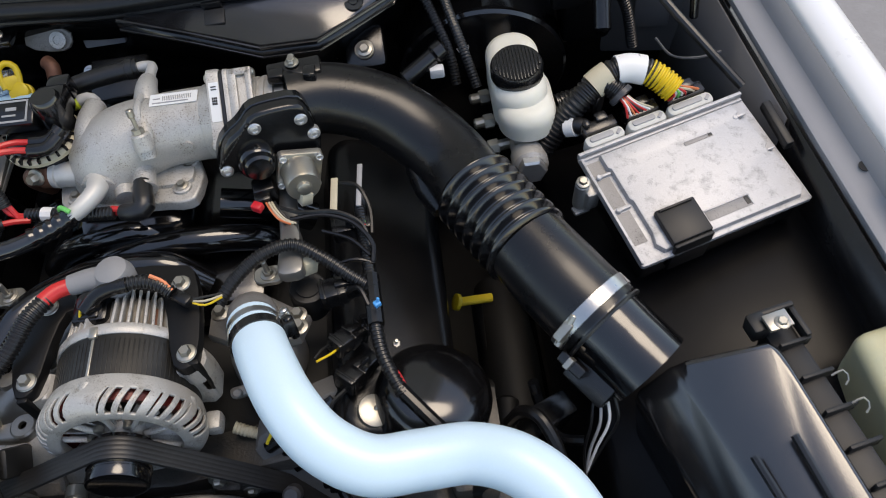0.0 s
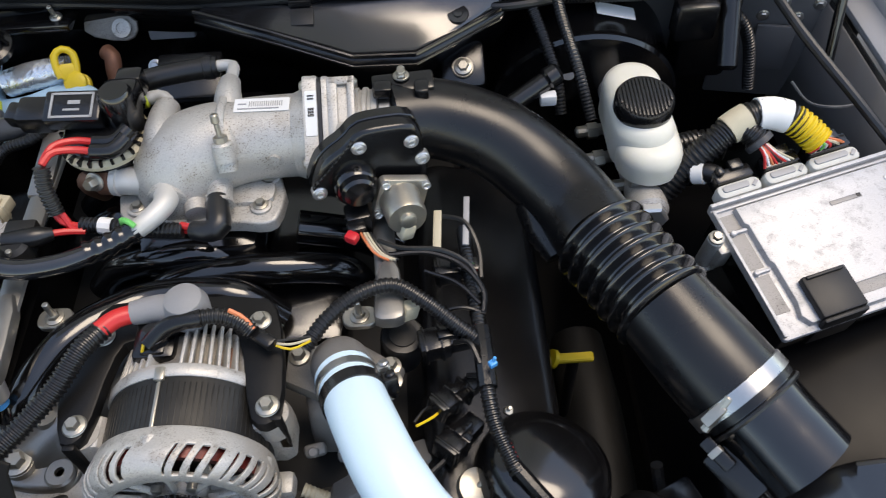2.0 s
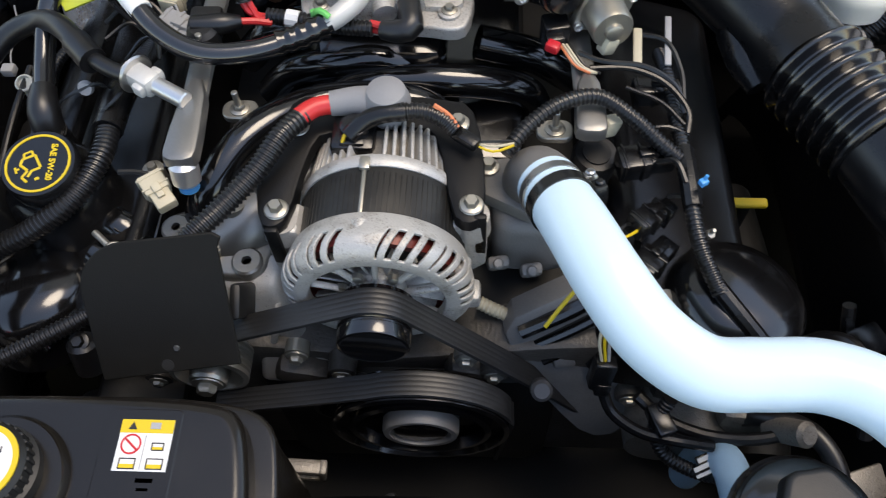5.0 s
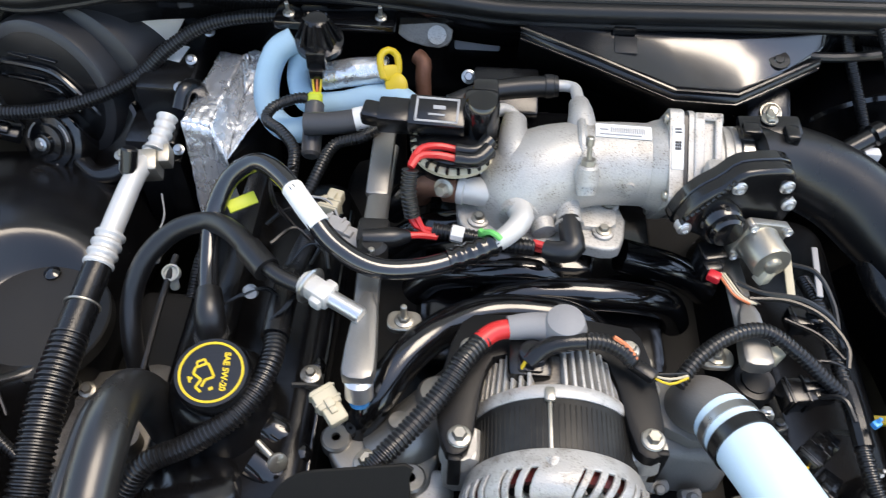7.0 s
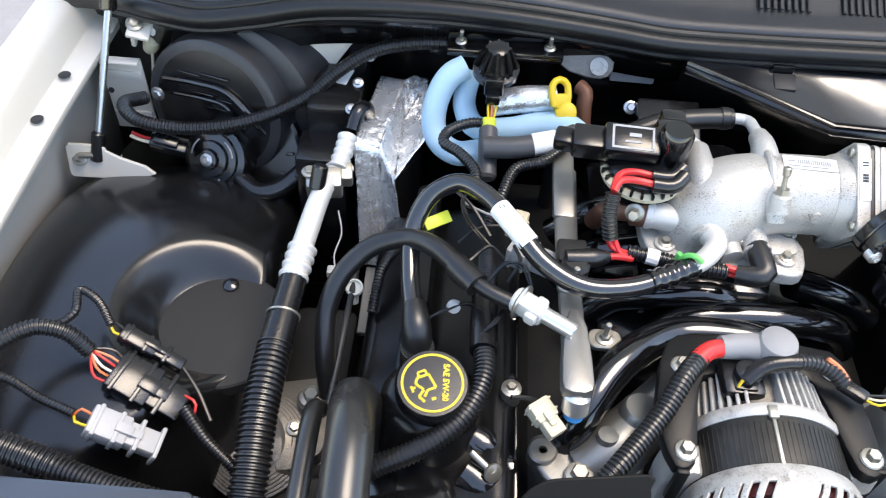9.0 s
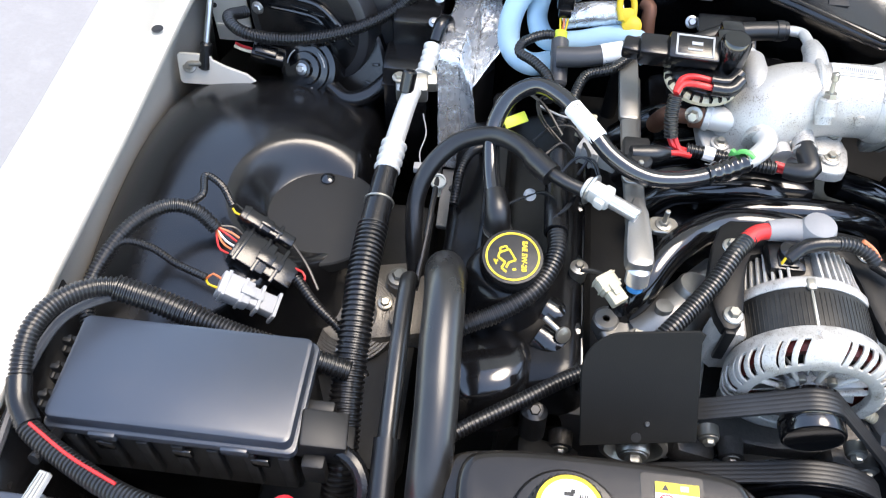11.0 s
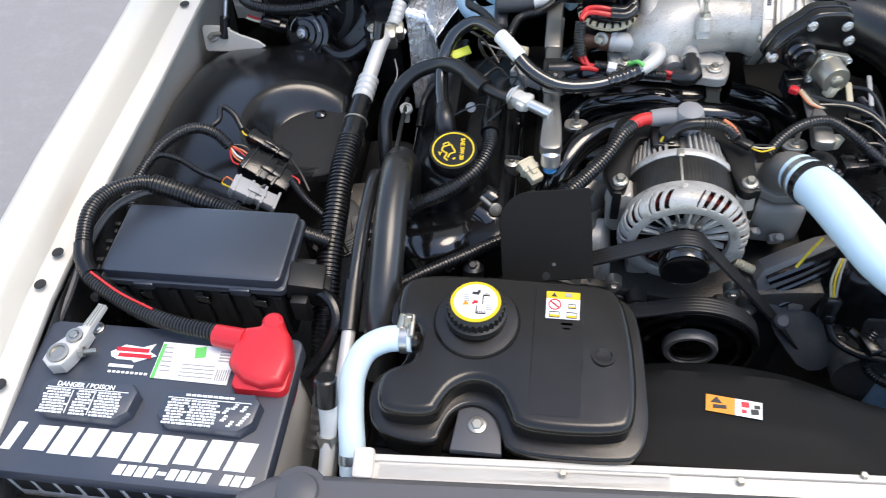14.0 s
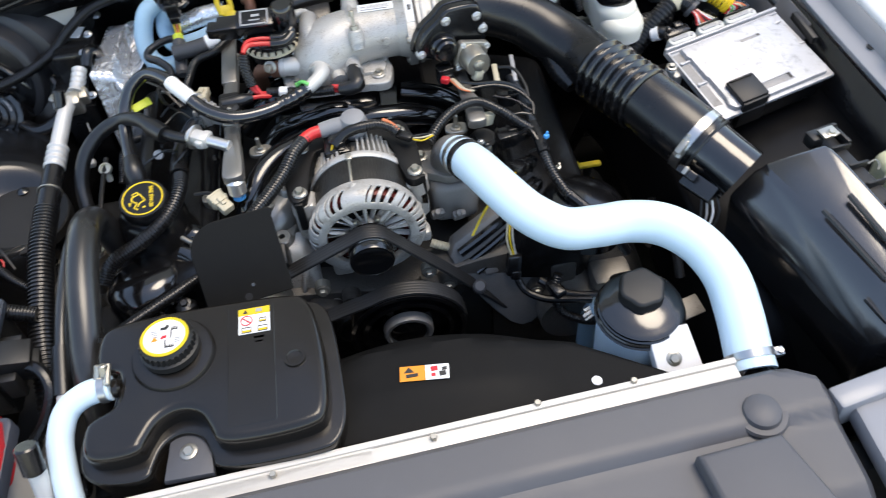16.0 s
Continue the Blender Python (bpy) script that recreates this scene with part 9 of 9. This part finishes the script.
for x0, y0, z0, x1, y1, z1 in ((0.598, 0.205, 0.8435, 0.630, 0.10, 0.828), (0.634, 0.215, 0.853, 0.662, 0.10, 0.835), (0.613, 0.095, 0.797, 0.626, 0.06, 0.788)):
    part("groove", sweep([(x0, y0, z0), (x1, y1, z1)], 0.004, 8), SATIN, ax, "raised rib")
part("edge_rail", hull([(0.645, 0.325, 0.842), (0.672, 0.335, 0.842), (0.735, 0.065, 0.825), (0.700, 0.058, 0.825), (0.645, 0.325, 0.80), (0.672, 0.335, 0.80), (0.735, 0.065, 0.78), (0.700, 0.058, 0.78)], 0.003, 2), MATT, ax, "matt black edge rail")
for k in range(8):
    f = k / 7
    x, y, z = 0.668 + 0.060 * f, 0.305 - 0.235 * f, 0.843 - 0.014 * f
    part("rail_web", box((0.034, 0.004, 0.012), (x, y, z), 0.001, (0, 10, 14)), MATT, ax)
part("latch", joined(box((0.048, 0.006, 0.016), (0.655, 0.338, 0.846), 0.002, (0, 0, 12)), box((0.006, 0.034, 0.014), (0.679, 0.325, 0.844), 0.002, (0, 0, 12)), box((0.018, 0.02, 0.02), (0.640, 0.326, 0.846), 0.003, (0, 0, 12))), MATT, ax)
part("latch_bolt", joined(box((0.024, 0.018, 0.004), (0.655, 0.322, 0.860), 0.001, (0, 0, 12)), hexbolt((0.658, 0.319, 0.861), 0.005, 0.005)), ZINC, ax)
for k in range(2):
    f = 0.16 + 0.12 * k
    x, y = 0.684 + 0.060 * f, 0.305 - 0.235 * f
    part("wire_clip", sweep([(x - 0.006, y, 0.846), (x + 0.004, y + 0.002, 0.850), (x + 0.008, y - 0.004, 0.846), (x + 0.004, y - 0.009, 0.842)], 0.0010, 6), ZINC, ax)
part("lower_box", hull([(0.55, 0.30, 0.74), (0.66, 0.32, 0.80), (0.73, 0.07, 0.78), (0.61, 0.06, 0.66), (0.56, 0.29, 0.52), (0.70, 0.30, 0.52), (0.72, 0.08, 0.52), (0.61, 0.07, 0.52)], 0.006, 2), MATT, ax)
lone("washer_bottle", hull([(0.745, 0.33, 0.80), (0.80, 0.34, 0.80), (0.81, 0.10, 0.79), (0.757, 0.10, 0.79), (0.745, 0.33, 0.55), (0.80, 0.34, 0.55), (0.81, 0.10, 0.55), (0.757, 0.10, 0.55)], 0.015, 3), WASHER, "yellowed translucent fluid bottle behind the air cleaner", "bottle")
hs = thing("horn_bracket", "black wiring and pale steel bracket under the air pipe", "bracket", (0.46, 0.27, 0.6))
part("plate", box((0.045, 0.030, 0.005), (0.455, 0.215, 0.66), 0.002, (20, 10, 20)), CAST_DARK, hs, "dull steel plate")
part("clip", joined(box((0.05, 0.03, 0.05), (0.44, 0.32, 0.72), 0.006, (10, 20, 30)), sweep([(0.43, 0.345, 0.76), (0.435, 0.33, 0.735), (0.45, 0.30, 0.715), (0.475, 0.29, 0.72)], 0.006, 8)), SATIN, hs)
hose("lower_cable", [(0.40, 0.33, 0.70), (0.415, 0.325, 0.735), (0.43, 0.31, 0.75), (0.445, 0.28, 0.73), (0.45, 0.25, 0.69)], 0.007, RUBBER, "black cable looping below the air pipe", "cable", 10)
lone("exhaust_shield", joined(sweep([(0.41, 0.28, 0.52), (0.415, 0.38, 0.535), (0.42, 0.50, 0.53), (0.42, 0.62, 0.52)], [0.035, 0.042, 0.04, 0.035], 18), rod((0.395, 0.30, 0.57), (0.405, 0.42, 0.57), 0.018, 14), rod((0.40, 0.44, 0.54), (0.36, 0.44, 0.56), 0.022, 14)), DEEP, "dark dirty castings below the air pipe", "casting")

# ---- front: radiator, tanks, covers ----
FT = 4.0


def turned(bm):
    """The front end lies slightly askew to the engine."""
    bm.transform(Matrix.Rotation(radians(FT), 4, "Z"))
    return bm


def tiltx(bm):
    for v in bm.verts:
        v.co.z -= (v.co.x + 0.05) * 0.035
    return bm


ra = thing("radiator", "radiator with pale metal top rail and small bolts", "radiator", (0.05, 0.0, 0.45))
part("core", box((0.74, 0.05, 0.42), (0.05, 0.005, 0.58), 0.006), DEEP, ra)
part("top_rail", tiltx(turned(joined(box((0.735, 0.020, 0.014), (0.055, -0.004, 0.815), 0.003), box((0.74, 0.008, 0.02), (0.055, 0.010, 0.814), 0.002), box((0.30, 0.026, 0.012), (-0.155, -0.006, 0.816), 0.003)))), CREAM, ra, "pale painted top rail")
part("end_cap", tiltx(turned(box((0.022, 0.035, 0.03), (-0.318, 0.002, 0.815), 0.005))), CREAM, ra)
for bx in (-0.115, 0.062, 0.185, 0.30):
    part("bolt", tiltx(turned(joined(hexbolt((bx, 0.0 if bx < 0.1 else 0.012, 0.823), 0.0042, 0.005, flange=False)))), ZINC, ra)
part("side_tank", box((0.06, 0.06, 0.42), (0.44, 0.03, 0.57), 0.012), SATIN, ra)
part("neck", rod((0.446, 0.05, 0.76), (0.446, 0.02, 0.785), 0.026, 24), SATIN, ra)
part("side_fitting", joined(box((0.03, 0.03, 0.03), (-0.345, 0.03, 0.80), 0.005), rod((-0.345, 0.03, 0.80), (-0.325, 0.03, 0.80), 0.012)), SATIN, ra)

rc = thing("radiator_cover", "grey textured plastic radiator cover with round push pins", "cover", (0.05, -0.15, 0.7))


def cover_z(x, y):
    z = 0.833 - (x + 0.05) * 0.035
    d = -y - 0.018 + x * math.tan(radians(FT))
    if d > 0.055:
        z -= 0.010 * min(1, (d - 0.055) / 0.012)
    if d > 0.14:
        z -= (d - 0.14) * 0.45
    if d < 0.004:
        z -= (0.004 - d) * 1.2
    return z


def cover_shape():
    bm = bmesh.new()
    nx, ny = 70, 40
    rows = []
    for j in range(ny + 1):
        row = []
        for i in range(nx + 1):
            u = -0.445 + 0.955 * i / nx
            d = 0.30 * j / ny
            x = u
            edge = min(u + 0.445, 0.51 - u)
            cut = max(0.0, 0.05 - edge) * (0.6 if d < 0.3 else 0)
            y = -0.016 + x * math.tan(radians(FT)) - d - cut * (1 - j / ny)
            z = cover_z(x, y) - max(0, 0.012 - edge) * 1.5
            row.append(bm.verts.new((x, y, z)))
        rows.append(row)
    for a, b in zip(rows, rows[1:]):
        for i in range(nx):
            bm.faces.new((a[i], b[i], b[i + 1], a[i + 1]))
    return bm


thick(part("panel", cover_shape(), COVER, rc, soft=30), 0.004)
for px, py in ((-0.375, -0.062), (0.42, -0.035)):
    part("push_pin", lathe([(0.030, -0.003), (0.028, 0.0005), (0.022, 0.001), (0.020, 0.006), (0.014, 0.009), (0.001, 0.0095)], 32, pose(px, py, cover_z(px, py))), COVER, rc, "round domed push pin")
step = slab([(0.330, -0.075), (0.425, -0.068), (0.50, -0.30), (0.36, -0.30)], 0.80, 0.832, 0.006, 3)
part("raised_step", step, COVER, rc, "raised moulded step")
for sx, px, py, tw in ((0.30, 0.68, -0.20, 4), (0.30, -0.62, -0.26, -4)):
    lone("front_lamp_panel", box((sx, 0.35, 0.03), (px, py, 0.77), 0.01, (0, tw, 0)), GREY_AND_SHADE, "grey painted panel beside the radiator cover", "panel", group="lamp panels")
lone("radiator_bracket", box((0.10, 0.03, 0.05), (0.56, -0.02, 0.78), 0.006, (0, 0, 10)), GREY_AND_SHADE, "grey painted bracket at the end of the radiator", "bracket")
lone("front_bumper", box((1.7, 0.12, 0.30), (0.02, -0.45, 0.62), 0.04), WHITE_PAINT, "white front bumper below the radiator cover", "bumper")

sh = thing("fan_shroud", "black plastic fan shroud with warning label", "shroud", (0.1, 0.09, 0.5))
def shroud_z(x, y):
    return 0.803 - (x + 0.05) * 0.03 - 0.10 * max(0, abs(x - 0.06) - 0.17) ** 1.1 - max(0, y - 0.10 - 0.036 * math.exp(-((x - 0.06) / 0.16) ** 2)) * 1.2 + 0.012 * max(0.0, 1 - ((x - 0.07) / 0.14) ** 2) * min(1, max(0, (y - 0.03) / 0.04))


top = sheet(-0.32, 0.42, 0.018, 0.165, 60, 14, lambda x, y: 0)
for v in top.verts:
    back = 0.162 - max(0.0, v.co.x - 0.15) * 0.55
    v.co.y = 0.018 + (v.co.y - 0.018) * (back - 0.018) / 0.147
    v.co.z = shroud_z(v.co.x, v.co.y)
thick(part("top", top, SHROUD, sh), 0.004)
part("warning_label", box((0.030, 0.020, 0.0008), (0.050, 0.0925, 0.8152), 0, (0, 0, -6)), ORANGE, sh, "orange half of the warning label")
part("warning_label", box((0.028, 0.020, 0.0008), (0.079, 0.0895, 0.8152), 0, (0, 0, -6)), LABEL, sh, "white half of the warning label")
part("label_print", joined(slab([(0.040, 0.0945), (0.052, 0.0935), (0.0465, 0.1015)], 0.8155, 0.8161, 0), bars([(0.049, 0.0895, 0.014, 0.004), (0.085, 0.086, 0.008, 0.006), (0.088, 0.092, 0.006, 0.004)], pose(0, 0, 0.8158))), INK, sh)
for rct in ((0.076, 0.094, 0.008, 0.006), (0.074, 0.086, 0.005, 0.004)):
    part("label_print", bars([rct], pose(0, 0, 0.8158)), RED, sh)
part("paint_spot", lathe([(0.0065, 0), (0.006, 0.001)], 18, pose(0.262, 0.052, shroud_z(0.262, 0.052) + 0.0025)), WHITE, sh, "white paint spot")
fan = thing("cooling_fan", "black cooling fan behind the radiator", "fan", (0.05, 0.2, 0.45))
part("hub", lathe([(0.05, 0), (0.05, 0.04), (0.04, 0.045)], 28, along((0.05, 0.19, 0.55), (0.05, 0.1, 0.55))), MATT, fan)
for k in range(7):
    a = k * 2 * math.pi / 7
    part("blade", box((0.12, 0.02, 0.05), (0.05 + 0.09 * math.cos(a), 0.17, 0.55 + 0.09 * math.sin(a)), 0.005, (25, -math.degrees(a), 0)), MATT, fan)

# coolant tank
dt = thing("coolant_tank", "black moulded coolant expansion tank", "tank", (-0.175, 0.12, 0.66))
OUTER = smooth([(-0.310, 0.016), (-0.246, 0.008), (-0.240, 0.030), (-0.232, 0.050), (-0.212, 0.060), (-0.190, 0.052), (-0.180, 0.030), (-0.172, 0.006), (-0.058, 0.008), (-0.040, 0.018), (-0.030, 0.048), (-0.032, 0.10), (-0.036, 0.158), (-0.046, 0.205), (-0.10, 0.216), (-0.200, 0.216), (-0.300, 0.212), (-0.318, 0.198), (-0.317, 0.145), (-0.292, 0.138), (-0.290, 0.098), (-0.320, 0.085), (-0.324, 0.052)], 2)
part("lower_half", slab(OUTER, 0.66, 0.828, 0.002), TANK, dt)
part("seam", moulded([(x + (x + 0.175) * 0.018, y + (y - 0.12) * 0.022) for x, y in OUTER], 0.826, 0.836, 0.004, 4), TANK, dt, "rounded seam flange")
INNER = smooth([(-0.300, 0.026), (-0.250, 0.027), (-0.242, 0.046), (-0.232, 0.064), (-0.211, 0.074), (-0.186, 0.066), (-0.174, 0.042), (-0.166, 0.023), (-0.115, 0.020), (-0.058, 0.025), (-0.045, 0.040), (-0.043, 0.089), (-0.047, 0.144), (-0.058, 0.195), (-0.080, 0.208), (-0.200, 0.210), (-0.290, 0.206), (-0.309, 0.190), (-0.308, 0.142), (-0.284, 0.138), (-0.279, 0.128), (-0.279, 0.098), (-0.284, 0.088), (-0.306, 0.079), (-0.313, 0.066), (-0.312, 0.040)], 2)
part("upper_half", moulded(INNER, 0.832, 0.864, 0.010, 8), TANK, dt)
part("moulded_band", slab(rounded(-0.154, 0.036, -0.100, 0.198, 0.004), 0.860, 0.8646, 0.0006, 1), TANK, dt, "slightly raised moulded band")
part("dimple", lathe([(0.013, 0), (0.0125, 0.003), (0.009, 0.003), (0.008, 0.0015), (0.001, 0.0012)], 26, pose(-0.078, 0.111, 0.8635)), TANK, dt, "round moulded mark")
part("mount_tab", joined(slab([(-0.232, 0.006), (-0.178, 0.006), (-0.182, 0.050), (-0.190, 0.068), (-0.206, 0.073), (-0.220, 0.068), (-0.228, 0.050)], 0.820, 0.829, 0.002)), COVER, dt, "grey metal mounting tab")
part("mount_bolt", hexbolt((-0.206, 0.036, 0.829), 0.0065, 0.005), ZINC, dt)
part("neck", lathe([(0.048, -0.02), (0.048, 0.003), (0.045, 0.008), (0.034, 0.009)], 44, pose(-0.216, 0.142, 0.863, 4, 0, 0)), TANK, dt)
cm = pose(-0.217, 0.146, 0.870, -3, 0, 0) @ Matrix.Scale(0.84, 4)
cap = part("cap", lathe([(0.038, 0), (0.040, 0.002), (0.040, 0.012), (0.036, 0.014), (0.036, 0.026), (0.033, 0.030), (0.001, 0.031)], 48, cm), MATT, dt, "black ribbed screw cap")
for k in range(30):
    a = 2 * math.pi * k / 30
    bm = box((0.003, 0.0034, 0.012), (0.0362, 0, 0.020), 0.0008)
    bm.transform(cm @ Matrix.Rotation(a, 4, "Z"))
    part("grip", bm, MATT, cap)
part("cap_ring", lathe([(0.0325, 0.0305), (0.0325, 0.0318), (0.028, 0.0318), (0.028, 0.0305)], 48, cm, True), YELLOW, cap, "yellow warning ring")
part("cap_disc", lathe([(0.0282, 0.0306), (0.028, 0.0320), (0.001, 0.0320)], 48, cm), LABEL, cap, "white warning disc")
part("cap_print", bars([(-0.001, 0.013, 0.009, 0.004), (0.003, 0.016, 0.004, 0.004), (0.009, 0.003, 0.0014, 0.014), (0.013, 0.010, 0.009, 0.0014), (0.002, -0.013, 0.0014, 0.012), (0.008, -0.019, 0.012, 0.0014)] + [(0.010 + 0.0022 * k, 0.0125, 0.0008, 0.003) for k in range(4)] + [(0.004 + 0.0024 * k, -0.0165, 0.0008, 0.003) for k in range(5)], cm @ pose(0, 0, 0.0322)), INK, cap, "black pictogram bars")
part("cap_print", joined(bars([(0.000, -0.001, 0.006, 0.004), (-0.003, -0.003, 0.003, 0.003)], cm @ pose(0, 0, 0.0322))), RED, cap, "red pictogram bars")
part("cap_print", bars([(-0.015 + 0.001 * k, 0.010 - 0.0032 * k, 0.008, 0.0010) for k in range(4)] + [(0.018, -0.006 - 0.003 * k, 0.008, 0.0008) for k in range(3)], cm @ pose(0, 0, 0.0322)), GREYCON, cap, "grey printed lines")
part("cap_mark", slab([(-0.017, -0.007), (-0.008, -0.006), (-0.013, 0.001)], 0.0318, 0.0326, 0, 1, cm), ORANGE, cap, "orange warning triangle")
st = part("sticker", box((0.037, 0.036, 0.0008), (-0.123, 0.172, 0.8650), 0, (0, 0, 0)), LABEL, dt, "white and yellow warning sticker")
part("sticker_band", box((0.037, 0.0095, 0.0008), (-0.123, 0.18525, 0.8655), 0), YELLOW, st, "yellow heading band")
part("sticker_mark", slab([(-0.136, 0.1828), (-0.130, 0.1828), (-0.133, 0.1882)], 0.8655, 0.8663, 0), INK, st, "black warning triangle")
part("sticker_print", bars([(-0.117, 0.1855, 0.007, 0.0045)], pose(0, 0, 0.8660)), GREYCON, st)
part("sticker_line", bars([(-0.1225, 0.167, 0.0004, 0.024)], pose(0, 0, 0.8656)), GREYCON, st, "thin dividing line")
part("sticker_sign", lathe([(0.0072, 0), (0.0072, 0.0006), (0.0060, 0.0006), (0.0060, 0)], 24, pose(-0.132, 0.1725, 0.8654), True), RED, st, "red prohibition ring")
part("sticker_sign", bars([(0, 0, 0.012, 0.0014)], pose(-0.132, 0.1725, 0.8658, 0, 0, -40)), RED, st, "red bar")
for bx, by, bw, bh in ((-0.132, 0.159, 0.011, 0.007), (-0.113, 0.159, 0.011, 0.007), (-0.113, 0.171, 0.008, 0.005)):
    part("sticker_box", bars([(bx, by + bh / 2, bw, 0.0006), (bx, by - bh / 2, bw, 0.0006), (bx - bw / 2, by, 0.0006, bh), (bx + bw / 2, by, 0.0006, bh)], pose(0, 0, 0.8656)), INK, st, "thin black outline")
    part("sticker_fill", bars([(bx, by - bh / 4, bw - 0.001, bh / 2 - 0.0008)], pose(0, 0, 0.8656)), YELLOW, st, "yellow filling")
part("mark", bars([(-0.118, 0.148, 0.012, 0.003), (-0.118, 0.142, 0.008, 0.002)], pose(0, 0, 0.8640)), GREYCON, dt, "faint moulded mark")
part("outlet", rod((-0.276, 0.116, 0.858), (-0.300, 0.115, 0.860), 0.011), TANK, dt)
dh = thing("overflow_hose", "whitish blue coolant hose on the expansion tank", "hose", (-0.33, 0.07, 0.75))
part("hose", sweep([(-0.285, 0.114, 0.864), (-0.312, 0.112, 0.863), (-0.335, 0.100, 0.856), (-0.346, 0.075, 0.842), (-0.344, 0.04, 0.825), (-0.338, 0.005, 0.806), (-0.336, -0.015, 0.79)], 0.0145, 20), BLUE_PALE, dh)
band((-0.293, 0.1135, 0.864), (1, 0.05, 0), 0.0148, 0.009, STEEL, dh, screw=False)
part("clamp_spring", joined(rod((-0.290, 0.122, 0.874), (-0.288, 0.130, 0.888), 0.005, 10), rod((-0.298, 0.120, 0.874), (-0.294, 0.132, 0.886), 0.004, 10), rod((-0.284, 0.108, 0.878), (-0.285, 0.135, 0.880), 0.0035, 8)), ZINC, dh, "spring clamp ears")
part("end_clamp", joined(lathe([(0.0155, 0), (0.0155, 0.01)], 20, along((-0.3375, 0.002, 0.804), (-0.336, -0.015, 0.79))), rod((-0.325, -0.003, 0.808), (-0.31, -0.004, 0.812), 0.003, 8)), STEEL, dh)

# power steering reservoir
ps = thing("steering_reservoir", "pale blue power steering reservoir with black cap and white bracket", "reservoir", (0.345, 0.14, 0.6))
part("tank", lathe([(0.045, 0), (0.050, 0.02), (0.052, 0.15), (0.048, 0.165)], 40, pose(0.344, 0.142, 0.615, 0, 0, 0)), BLUE_PALE, ps)
part("collar", lathe([(0.050, 0), (0.0550, 0.003), (0.0555, 0.007), (0.0538, 0.009), (0.0538, 0.012), (0.0518, 0.0135), (0.0516, 0.0165), (0.046, 0.0195), (0.040, 0.0205), (0.034, 0.024)], 48, pose(0.345, 0.145, 0.780, 4, 0, 0)), GLOSS, ps, "black cap collar")
part("collar_ridge", lathe([(0.055, 0), (0.0575, 0.002), (0.055, 0.004)], 44, pose(0.345, 0.145, 0.780, 4, 0, 0)), SATIN, ps)
outl = []
for k in range(36):
    a = 2 * math.pi * k / 36
    r = 0.0285 + 0.0014 * math.cos(6 * a)
    outl.append((r * math.cos(a), r * math.sin(a)))
part("cap", slab(outl, 0.0, 0.026, 0.005, 3, pose(0.347, 0.156, 0.796, 4, 0, 10)), MATT, ps, "black lobed twist cap")
part("bracket", slab([(-0.024, -0.045), (0.036, -0.045), (0.030, 0.026), (-0.022, 0.030)], -0.01, 0.006, 0.003, 2, pose(0.364, 0.085, 0.775, 34, 0, 6)), WHITE_PAINT, ps, "white painted bracket")
part("bracket_bolt", hexbolt((0.366, 0.074, 0.774), 0.0065, 0.006, (0, -0.56, 0.83)), ZINC, ps)
hose("steering_hose", [(0.338, 0.175, 0.66), (0.334, 0.200, 0.68), (0.328, 0.228, 0.68), (0.322, 0.245, 0.64), (0.32, 0.25, 0.56)], 0.016, BLUE_SOFT, "pale blue return hose of the steering reservoir", "hose", 18)
hose("pressure_hose", [(0.40, 0.18, 0.66), (0.42, 0.21, 0.69), (0.40, 0.25, 0.70), (0.36, 0.27, 0.68), (0.34, 0.28, 0.62)], 0.009, RUBBER, "black steering pressure hose", "hose", 12)
lone("steering_pump", joined(lathe([(0.05, 0), (0.055, 0.01), (0.05, 0.06)], 32, along((0.30, 0.32, 0.62), (0.30, 0.2, 0.62))), box((0.06, 0.05, 0.05), (0.36, 0.29, 0.66), 0.01), rod((0.37, 0.26, 0.68), (0.39, 0.24, 0.72), 0.012)), CAST_DARK, "weathered cast steering pump", "pump")
lone("lower_pump", joined(lathe([(0.055, 0), (0.06, 0.012), (0.05, 0.07)], 32, along((-0.26, 0.30, 0.58), (-0.26, 0.2, 0.58))), box((0.08, 0.06, 0.05), (-0.22, 0.27, 0.66), 0.01, (0, 20, 0)), rod((-0.20, 0.24, 0.69), (-0.18, 0.24, 0.71), 0.012)), DEEP, "weathered casting below the shield", "casting")
